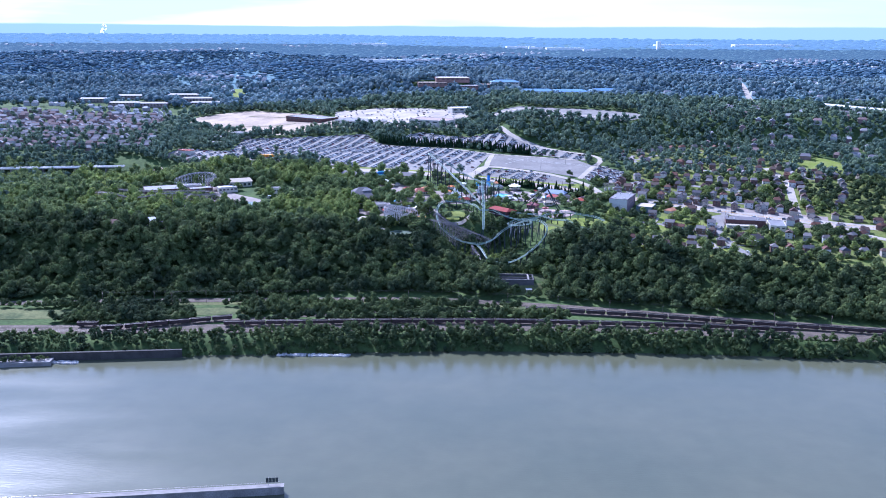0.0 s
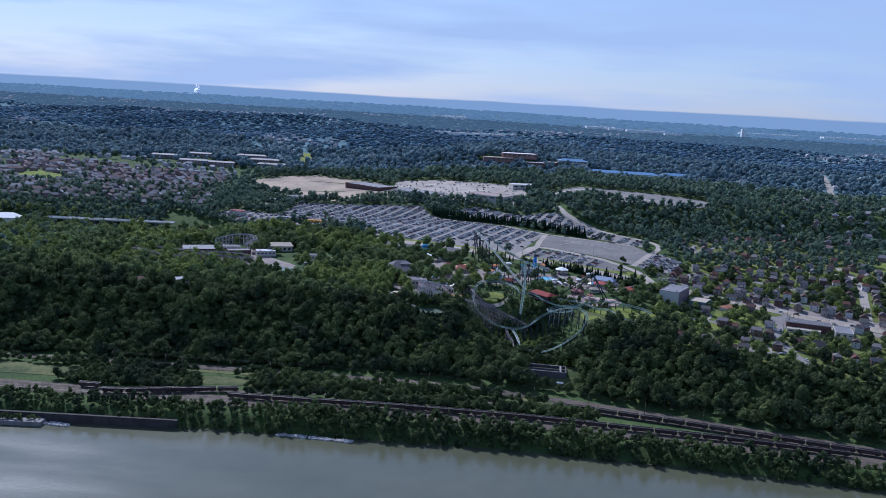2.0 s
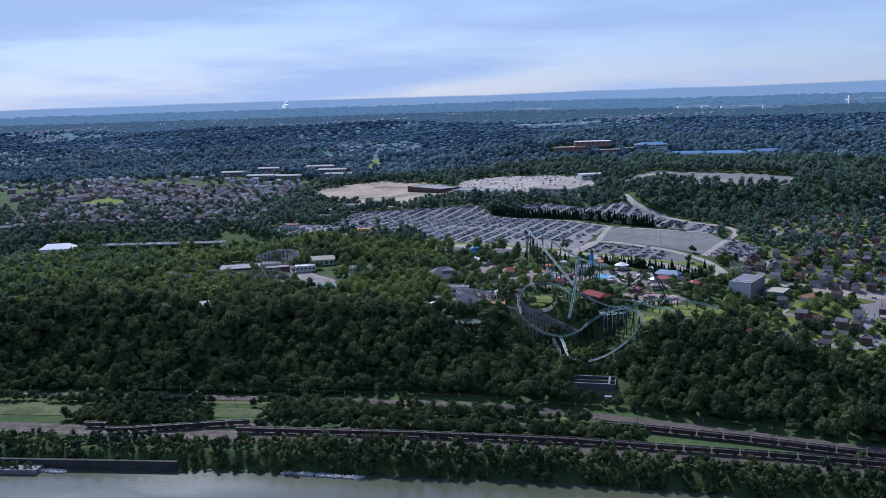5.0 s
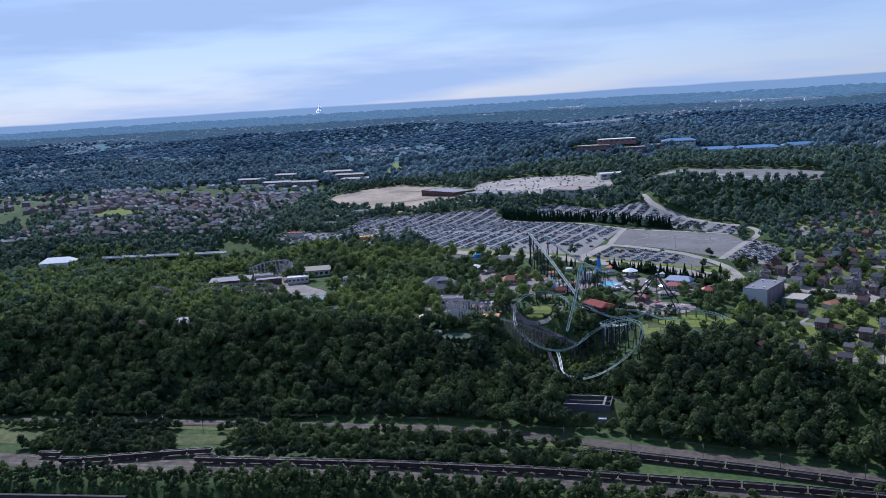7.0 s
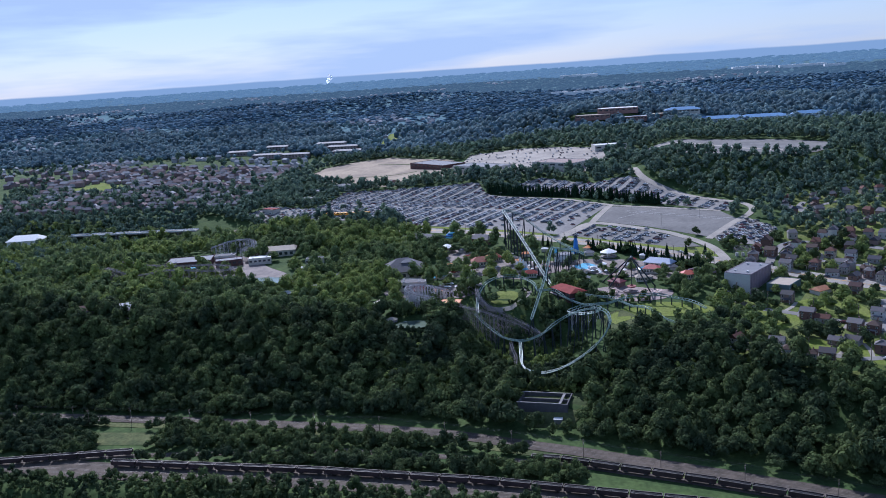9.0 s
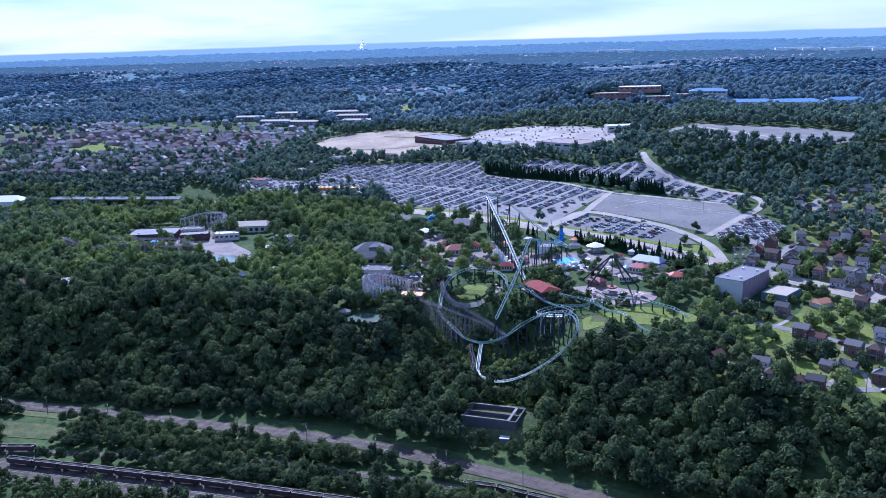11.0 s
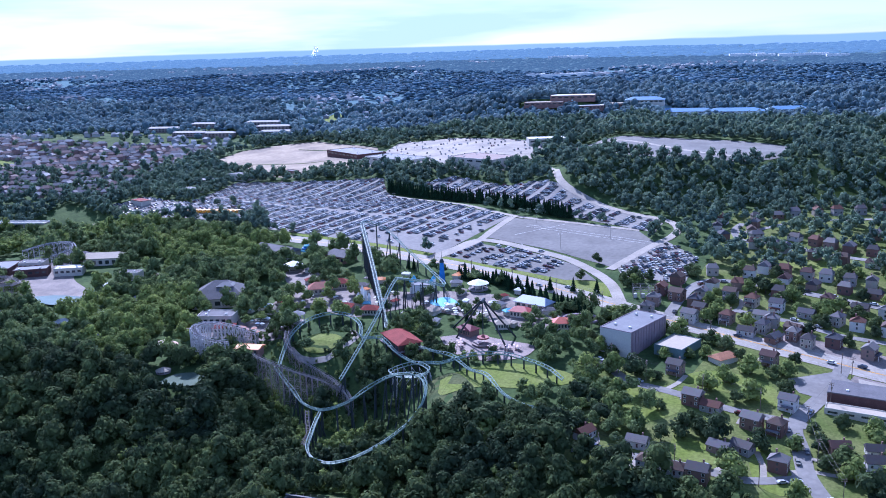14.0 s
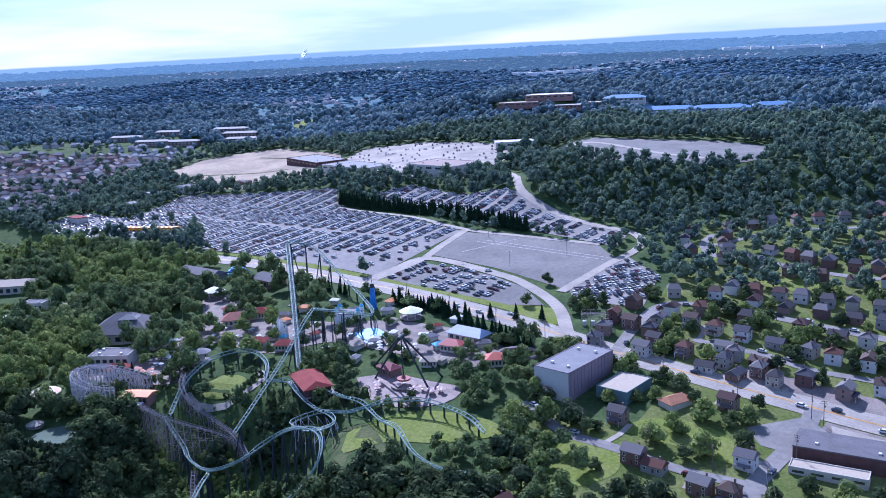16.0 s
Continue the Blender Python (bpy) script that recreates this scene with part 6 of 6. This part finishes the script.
shed = thing("pump_shed", pose(66, 803, level(66, 803), 0, 0, 5), "tiny pump shed with a white roof", "shed")
part("wall", Geo().box(0, 0, -2, 5, 3.4, 4.6), CONCRETE_WALL, shed)
part("roof", Geo().box(0, 0, 2.6, 5.6, 4, 0.3), WHITE_ROOF, shed)
drape("tank_yard", [(34, 804), (42, 834), (74, 836), (82, 826), (76, 802), (56, 798)], MEADOW, 0.3, "grassy yard round the settling tank", "grass", soft=5)
CLEAR_SPOTS.append((57, 823, 19))


def hall_roof(name, x, y, w, d, h, turn, roof, wall, label, pitch=0.35, hip=0.8, category="pavilion", base=None):
    z = level(x, y) if base is None else base
    b = thing(name, pose(x, y, z, 0, 0, turn), label, category)
    part("wall", Geo().box(0, 0, -3, w * 0.94, d * 0.94, h + 3), wall, b)
    part("roof", Geo().gable(0, 0, h, w, d, min(w, d) * pitch, 0, 0.6, hip), roof, b)
    for k in range(5):
        part("window", Geo().box((k - 2) * w * 0.18, -d * 0.47 - 0.05, 1.0, w * 0.1, 0.14, h * 0.5), GLASS, b)
    CLEAR_SPOTS.append((x, y, max(w, d) * 0.5 + 1))
    return b


st = hall_roof("coaster_station", 47, 962, 28, 15, 5.0, -47, RED_ROOF, BRICK_DARK, "open coaster station with a red roof and dark sides", 0.17, 0.5, "station", 52.5)
part("platform", Geo().box(0, 0, 0.5, 30, 18, 0.4), TIMBER, st)
big = hall_roof("pavilion", -110, 1014, 38, 32, 6, 20, SLATE_ROOF, STUCCO, "large pavilion with a dark hipped shingle roof", 0.3, 0.9)
part("lantern_roof", Geo().gable(4, -2, 12.4, 11, 9, 2.4, 0, 0.5, 0.9), GREY_ROOF, big)
block("restaurant", -88, 974, 24, 15, 7, 14, STUCCO, SLATE_ROOF, "pale restaurant block with a glazed upper floor", windows=6, extras=3)
hall_roof("kiosk", -76, 962, 13, 9, 3.6, 18, RED_ROOF, STUCCO, "small snack hall with a red hipped roof", 0.3)
hall_roof("kiosk", -46, 1042, 17, 12, 4, 25, mat("terracotta_roof", (0.34, 0.11, 0.07), 0.7, 0.2, 3), STUCCO, "snack pavilion with a terracotta roof", 0.32)
hall_roof("kiosk", -36, 1054, 11, 9, 4, 25, RED_ROOF, STUCCO, "small snack stall with a red roof", 0.32)
hall_roof("kiosk", -12, 1010, 10, 8, 3.6, 10, RED_ROOF, STUCCO, "small red-roofed ticket stall", 0.3)
hall_roof("kiosk", 7, 1008, 11, 8, 3.6, 10, RED_ROOF, STUCCO, "small red-roofed stall behind the lift hill", 0.3)
hall_roof("games_hall", -128, 1128, 44, 16, 5, -20, SLATE_ROOF, STUCCO, "long games hall with a dark pitched roof", 0.2, 0.3)
hall_roof("games_hall", -64, 1116, 24, 15, 5, -22, SLATE_ROOF, BRICK, "brick hall with a dark hipped roof", 0.25, 0.6)
hall_roof("cafe", 112, 1036, 24, 12, 4, -20, mat("slate_blue_roof", (0.24, 0.30, 0.42), 0.5, 0.1, 4), STUCCO, "cafe with a slate-blue hipped roof", 0.3, 0.6)
orange = hall_roof("ride_shed", -42, 936, 15, 9, 4.5, 5, ORANGE_ROOF, BRICK, "ride shed with a bright orange roof", 0.12, 0.0)
part("lower_roof", Geo().box(1, -7.6, 1.6, 10, 4, 0.3), WHITE_ROOF, orange)
hall_roof("ride_shed", 82, 986, 12, 8, 4, -30, mat("maroon_roof", (0.20, 0.05, 0.06), 0.7, 0.15, 3), BRICK, "small shed with a maroon roof", 0.3)
hall_roof("ride_shed", 136, 1006, 11, 9, 4, 20, mat("coral_roof", (0.52, 0.12, 0.07), 0.6, 0.1, 3), STUCCO, "ride shed with a coral-red roof", 0.3, 0.9)
hall_roof("ride_shed", 107, 1020, 13, 9, 4, -10, mat("brick_red_roof", (0.40, 0.08, 0.07), 0.6, 0.1, 3), STUCCO, "ride shed with a brick-red roof", 0.3, 0.9)
hall_roof("kiosk", 100, 999, 9, 7, 3.4, 15, TAN_ROOF, STUCCO, "tan-roofed stall beside the swing ride", 0.3)
for x, y, w, d, t, roof in ((-348, 1040, 44, 30, 24, GREY_ROOF), (-305, 1042, 26, 14, 30, GREY_ROOF), (-276, 1052, 22, 12, 26, WHITE_ROOF), (-215, 1050, 16, 10, 10, SLATE_ROOF), (-320, 1060, 20, 14, 24, SLATE_ROOF)):
    block("park_hall", x, y, w, d, 6, t, BRICK_DARK if roof is GREY_ROOF else STUCCO, roof, "low park hall with a flat roof", windows=5, extras=2)
hall_roof("park_hall", -270, 1086, 30, 20, 6, 22, TAN_ROOF, STUCCO, "park hall with a pale tan pitched roof", 0.16, 0.2)
hall_roof("park_hall", -300, 1088, 22, 12, 5, 20, SLATE_ROOF, BRICK, "park hall with a dark pitched roof", 0.25, 0.5)
hall_roof("kiosk", -314, 888, 17, 12, 4, 30, WHITE_ROOF, STUCCO, "picnic shelter with a white roof", 0.25, 0.3)
hall_roof("kiosk", -300, 880, 16, 10, 4, 30, SLATE_ROOF, TIMBER, "picnic shelter with a dark roof", 0.25, 0.5)
hall_roof("kiosk", -345, 878, 15, 10, 4, 10, mat("brown_shingle_roof", (0.16, 0.10, 0.08), 0.9, 0.2, 3), TIMBER, "picnic shelter with a brown shingle roof", 0.3, 0.6)
for x, y, w in ((-195, 948, 11), (-175, 968, 9), (-232, 944, 13), (-150, 930, 9), (-205, 976, 10), (-255, 956, 10), (-170, 1000, 12)):
    hall_roof("kiosk", x, y, w, w * 0.7, 3.6, x % 60, WHITE_ROOF if x % 2 else GREY_ROOF, STUCCO, "small stall with a pale roof among trees", 0.25)


def carousel(x, y, r, h, roof, label, skirt=STUCCO):
    c = thing("carousel", pose(x, y, level(x, y)), label, "carousel")
    part("platform", Geo().disc(0, 0, 0.0, r * 0.95, r * 0.95, 0.7, 16), TIMBER, c)
    part("drum", Geo().disc(0, 0, 0.7, r * 0.3, r * 0.3, h - 0.7, 12), skirt, c)
    for k in range(8):
        a = 0.785 * k
        part("post", Geo().box(r * 0.85 * math.cos(a), r * 0.85 * math.sin(a), 0.7, 0.25, 0.25, h - 0.7), TRIM, c)
    part("canopy", Geo().disc(0, 0, h, r, r * 0.55, r * 0.2, 16).disc(0, 0, h + r * 0.2, r * 0.55, 0.2, r * 0.2, 16), roof, c)
    CLEAR_SPOTS.append((x, y, r + 3))


carousel(-92, 1088, 7.5, 4.5, CANVAS, "round ride with a white canopy")
carousel(66, 1063, 7.5, 4.5, CANVAS, "round ride with a white tented canopy")
carousel(-100, 930, 9, 1.6, mat("cream_red_disc", (0.62, 0.40, 0.32), 0.6, 0.3, 5, second=(0.66, 0.60, 0.48)), "flat spinning ride with a cream and red disc")
carousel(-35, 985, 5.5, 6, GREY_ROOF, "round glazed kiosk with a grey roof")
carousel(145, 1012, 6.5, 2.5, RED_ROOF, "round ride with a red hub roof")
carousel(-79, 900, 4.5, 1.6, TAN_ROOF, "round landing stage beside a pond")


def umbrellas(cx, cy, sx, sy, count, paint, label):
    """Tables with sunshades on a square."""
    made = None
    for k in range(count):
        x, y = cx + rnd.uniform(-sx, sx), cy + rnd.uniform(-sy, sy)
        if made is None:
            made = thing("cafe_umbrella", pose(x, y, level(x, y) + 0.3), label, "umbrella", "cafe umbrellas")
            part("pole", Geo().disc(0, 0, 0, 0.06, 0.06, 2.6, 5), STEEL, made)
            part("shade", Geo().disc(0, 0, 2.2, 1.7, 0.1, 0.8, 8), paint, made)
            part("table", Geo().disc(0, 0, 0.7, 0.7, 0.7, 0.08, 8), TRIM, made)
        else:
            copy_thing(made, pose(x, y, level(x, y) + 0.3))


umbrellas(-50, 980, 16, 8, 34, CANVAS, "white cafe umbrella over a round table")
umbrellas(-60, 962, 12, 4, 12, mat("orange_canvas", (0.70, 0.33, 0.22), 0.7, 0.1, 2), "orange cafe umbrella over a round table")
umbrellas(100, 968, 20, 7, 16, mat("peach_canvas", (0.72, 0.52, 0.45), 0.7, 0.1, 2), "peach cafe umbrella over a round table")
umbrellas(-20, 1030, 30, 14, 14, CANVAS, "white sunshade over a midway table")
umbrellas(60, 1020, 26, 10, 14, CANVAS, "white cafe umbrella beside a splash pool")

# swing ride: leaning legs that meet at a hub
swing = thing("pendulum_ride", pose(95, 972, level(95, 972)), "giant pendulum ride on dark leaning legs", "ride")
for lx, ly in ((-19, 7), (-26, 22), (15, -1), (17, 15)):
    foot = level(95 + lx, 972 + ly) - level(95, 972)
    part("leg", Geo().beam((lx, ly, foot - 0.5), (lx * 0.04, 2 + ly * 0.04, 26.5), 0.55, 8), SUPPORT, swing)
part("hub", Geo().beam((0, -2.0, 26.8), (0, 5.0, 26.8), 1.1, 10), SUPPORT, swing)
arm = part("arm", Geo().beam((0, 1.5, 26), (0, 1.5, 6), 0.32, 8), SUPPORT, swing)
part("gondola", Geo().disc(0, 1.5, 3.6, 3.6, 3.6, 0.9, 16).disc(0, 1.5, 4.5, 1.4, 0.5, 1.6, 10), mat("gondola_red", (0.30, 0.10, 0.09), 0.7, 0.1, 2), arm)
part("platform", Geo().disc(0, 1.5, 0.2, 7, 7, 0.8, 20), PINK, swing)
CLEAR_SPOTS.append((92, 978, 26))

blue = thing("drop_tower", pose(35, 1076, level(35, 1076)), "blue drop tower with a dark crown", "tower")
part("shaft", Geo().box(0, 0, -1, 4.6, 4.6, 15, 20, 0.55), TOWER_BLUE, blue)
part("crown", Geo().box(0, 0, 14, 3.4, 3.4, 2.6, 20, 0.6), SUPPORT, blue)
part("mast", Geo().disc(0, 0, 16.6, 0.2, 0.1, 5, 6), STEEL, blue)
castle = thing("fun_house", pose(28, 1054, level(28, 1054), 0, 0, 10), "white castle-like fun house with turrets", "fun house")
part("wall", Geo().box(0, 0, -2, 15, 10, 7.5), CANVAS, castle)
part("roof", Geo().box(0, 0, 5.5, 15.4, 10.4, 0.4), GREY_ROOF, castle)
for sx in (-7, 7):
    for sy in (-4.6, 4.6):
        tw = part("turret", Geo().disc(sx, sy, -2, 1.5, 1.5, 10, 10), CANVAS, castle)
        part("turret_roof", Geo().disc(sx, sy, 8, 1.8, 0.1, 2.4, 10), SKY_BLUE, tw)
spires = thing("fun_house", pose(-4, 1022, level(-4, 1022)), "cluster of white fairy-tale spires", "fun house")
for k, (sx, sy, h) in enumerate(((-3.5, 0, 7), (-1, 1.5, 11), (2, 0, 9), (4, 1.2, 6.5), (0.5, -2, 6))):
    sp = part("spire", Geo().disc(sx, sy, -1, 1.3, 1.1, h, 8), CANVAS, spires)
    part("spire_roof", Geo().disc(sx, sy, h - 1, 1.5, 0.05, 3.4, 8), CANVAS, sp)
drape("splash_pool", [(40, 1036), (48, 1044), (58, 1038), (62, 1030), (52, 1026), (42, 1030)], SKY_BLUE, 0.45, "turquoise splash pool in the park", "pool", soft=3)
slide = thing("water_slide", pose(-98, 1131, level(-98, 1131)), "coiled blue water slide", "water slide")
for k in range(3):
    g = Geo()
    tube(g, [((9 - 1.8 * k) * math.cos(a / 4), (7 - 1.5 * k) * math.sin(a / 4), 2.5 + 1.8 * k + 0.05 * a) for a in range(26)], 0.8, 6)
    part("flume", g, TOWER_BLUE if k % 2 else SKY_BLUE, slide)
for k in range(6):
    a = k * 1.05
    part("post", Geo().beam((8 * math.cos(a), 6 * math.sin(a), -0.5), (8 * math.cos(a), 6 * math.sin(a), 3), 0.2, 5), STEEL, slide)
CLEAR_SPOTS.append((-98, 1131, 11))
trough = thing("kiddie_coaster", pose(147, 1012, level(147, 1012)), "round raised grey ride trough", "ride")
g = Geo()
tube(g, [(11 * math.cos(a / 3.82), 9 * math.sin(a / 3.82), 4.0) for a in range(25)], 0.9, 5)
part("trough", g, METAL_PURPLE, trough)
for k in range(8):
    part("post", Geo().beam((11 * math.cos(k * 0.785), 9 * math.sin(k * 0.785), -0.5), (11 * math.cos(k * 0.785), 9 * math.sin(k * 0.785), 3.4), 0.2, 5), STEEL, trough)

# the fenced switchyard by the boulevard
yard = thing("switchyard", pose(180, 1065, level(180, 1065), 0, 0, 10), "electric switchyard of grey steel lattice", "switchyard")
for kx in range(4):
    for ky in range(3):
        part("mast", Geo().beam((kx * 5 - 7.5, ky * 5 - 5, -1), (kx * 5 - 7.5, ky * 5 - 5, 8), 0.18, 4), STEEL, yard)
for ky in range(3):
    for z in (5.5, 7.8):
        part("gantry", Geo().beam((-8, ky * 5 - 5, z), (8, ky * 5 - 5, z), 0.16, 4), STEEL, yard)
for kx in range(4):
    part("gantry", Geo().beam((kx * 5 - 7.5, -5, 7), (kx * 5 - 7.5, 5, 7), 0.16, 4), STEEL, yard)
    part("transformer", Geo().box(kx * 5 - 6, 0, -0.5, 2.2, 2.6, 3.2), METAL_PALE, yard)
CLEAR_SPOTS.append((180, 1065, 12))

# ---- single trees ----
def conifer_kind(k):
    t = thing("spruce", Matrix(), "tall dark green spruce in a planted row", "tree", "row of spruces")
    v, f = SPRUCES[k]
    g = Geo()
    g.v, g.f = [tuple(p * (2.9, 2.9, 2.0)) for p in v], [tuple(q) for q in f]
    part("crown", g, NEEDLES, t)
    part("trunk", Geo().disc(0, 0, -0.5, 0.28, 0.1, 7, 6), BARK, t)
    return t


CONIFERS = [conifer_kind(k) for k in range(4)]


def put_spruce(x, y, s):
    t = copy_thing(CONIFERS[int(rnd.integers(0, 4))], pose(x, y, level(x, y), 0, 0, rnd.uniform(0, 360)))
    t.scale = (s, s, s)


row = smooth_line([(-124, 1366), (-60, 1331), (0, 1297), (50, 1268), (96, 1243)], 3.5)
CLEAR_LINES.append((row + (0, 6), 9.0))
for k, p in enumerate(row):
    put_spruce(p[0] + rnd.uniform(-1, 1), p[1] + 2 + rnd.uniform(-1, 1), rnd.uniform(1.15, 1.55))
    if k % 2:
        put_spruce(p[0] + rnd.uniform(-1, 1), p[1] + 7 + rnd.uniform(-1, 1), rnd.uniform(0.95, 1.35))
edge = smooth_line([(46, 1092), (78, 1080), (106, 1060), (130, 1043), (150, 1028)], 1.9)
for p in edge:
    put_spruce(p[0] + rnd.uniform(-2, 2), p[1] - 6 + rnd.uniform(-3, 3), rnd.uniform(0.75, 1.15))
for x, y in ((-30, 1110), (-20, 1108), (-10, 1104), (0, 1100), (-40, 1112), (5, 1098), (-70, 960), (-66, 962), (80, 1000), (84, 1004), (75, 1006), (118, 1000)):
    put_spruce(x, y, rnd.uniform(0.6, 0.95))


def tree_kind(k, leaf, label):
    t = thing("garden_tree", Matrix(), label, "tree", "garden trees")
    v, f = NEAR[k]
    g = Geo()
    g.v, g.f = [(p[0], p[1], p[2] - 0.22) for p in v], [tuple(q) for q in f]
    part("crown", g, leaf, t)
    trunk = Geo().disc(0, 0, -0.25, 0.07, 0.04, 1.0, 6)
    for b in range(3):
        trunk.beam((0, 0, 0.45), (0.4 * math.cos(b * 2.1), 0.4 * math.sin(b * 2.1), 0.95), 0.025, 4)
    part("trunk", trunk, BARK, t)
    return t


GARDEN = [tree_kind(k, LEAF if k % 3 else LEAF_LIGHT, "round leafy garden tree on a lawn") for k in range(5)]


BIG_TREES = [(187, 950, 6.6), (225, 938, 6.2), (233, 951, 4.6), (246, 964, 6.4), (237, 948, 3.4), (194, 890, 6.0), (204, 913, 3.2), (216, 889, 6.4), (224, 893, 4.4), (231, 889, 7.4), (207, 882, 4.2), (206, 866, 4.6), (247, 935, 6.8), (250, 886, 5.4), (239, 860, 6.8), (258, 962, 4.8), (201, 973, 4.4), (214, 976, 3.6), (239, 929, 4.0), (220, 900, 4.2), (182, 905, 5.8), (177, 893, 6.2), (181, 925, 5.0), (176, 950, 6.0), (188, 860, 5.0), (236, 868, 4.4), (266, 890, 4.2), (199, 945, 3.4), (288, 917, 4.2), (301, 913, 5.2), (313, 910, 5.6), (326, 908, 4.8)]


def garden_trees():
    x, y = scatter(rnd, 160, 420, 836, 1130, 8.2)
    share = np.where(np.any([inside(np.array(lawn), x, y) for lawn in LAWNS], 0), 0.16, 0.66)
    keep = (y > bluff_top(x) + 6) & ~open_ground(x, y, 1.0) & (rnd.uniform(0, 1, len(x)) < share)
    spots = [(px, py, rnd.uniform(3.0, 5.2) + 2.2 * rnd.uniform() ** 3) for px, py in zip(x[keep], y[keep]) if not (174 < px < 262 and 848 < py < 972)]
    for px, py, s in spots + BIG_TREES:
        t = copy_thing(GARDEN[int(rnd.integers(0, 5))], pose(px, py, level(px, py), 0, 0, rnd.uniform(0, 360)))
        t.scale = (s, s, s * rnd.uniform(0.9, 1.2))


for x, y, s in ((152, 424, 3.4), (166, 423, 2.6), (178, 426, 3.6), (192, 424, 3.0)):
    t = copy_thing(GARDEN[1], pose(x, y, 3.6, 0, 0, 40 * s))
    t.scale = (s, s, s * 1.1)
copy_thing(pole, pose(142, 425, 3.0, 0, 0, 15))


def bury(protos, x0, y0):
    """The first of each kind takes a place of its own in the plan."""
    for k, p in enumerate(protos):
        x, y = x0 + 16 * k, y0
        p.matrix_basis = pose(x, y, level(x, y) + 0.3, 0, 0, 10) @ Matrix.Diagonal((*p.scale, 1))


STALL_ROOFS = [RED_ROOF, CANVAS, GREY_ROOF, TAN_ROOF, SLATE_ROOF, ORANGE_ROOF, SKY_BLUE]
for k in range(72):
    a, b = (rnd.uniform(-78, 135), rnd.uniform(990, 1085)) if k % 4 else (rnd.uniform(-345, -150), rnd.uniform(930, 1070))
    w = rnd.uniform(4.5, 9)
    if not open_ground(np.array([a]), np.array([b]))[0] and b < np.interp(a, BX, BY) - 18:
        st = thing("stall", pose(a, b, level(a, b), 0, 0, rnd.uniform(0, 90)), "small midway stall with a painted roof", "stall", "midway stalls")
        part("wall", Geo().box(0, 0, -1.5, w * 0.9, w * 0.6, 4.3), STUCCO, st)
        part("roof", Geo().gable(0, 0, 2.8, w, w * 0.7, w * 0.2, 0, 0.3, 0.8), STALL_ROOFS[k % 7], st)
        part("counter", Geo().box(0, -w * 0.31, 0.9, w * 0.7, 0.4, 0.15), TRIM, st)
        CLEAR_SPOTS.append((a, b, w * 0.5))
garden_trees()
for t in GARDEN:
    t.scale = (4, 4, 4)
bury(GARDEN, 330, 1005)
bury(CONIFERS, 100, 1068)
bury(KINDS, 440, 1135)
bury(PLAIN, 440, 1160)
bury(CAR_KINDS, 60, 1150)
far_houses()
STEAM = leaves("steam_white", (0.90, 0.90, 0.90), (0.86, 0.86, 0.88), 20)
STEAM.node_tree.nodes["Mix Shader"].inputs["Fac"].default_value = 0.75
plume = thing("steam_plume", Matrix.Translation((-1870, 4700, 224)), "white steam plume over the far horizon", "steam")
g = Geo()
for k in range(9):
    s = 6 + 2 * (k % 3)
    g.add([tuple(p * s * rnd.uniform(0.8, 1.2)) for p in ICO_V], [tuple(q) for q in ICO_F], pose(rnd.uniform(-7, 7) + 1.5 * k, 0, 4.5 * k))
part("puffs", g, STEAM, plume)

woods()

# the plan is laid out in strides of 0.93 m
for ob in scene.objects:
    if ob.parent is None and ob is not cam:
        ob.matrix_basis = Matrix.Scale(SCALE, 4) @ ob.matrix_basis
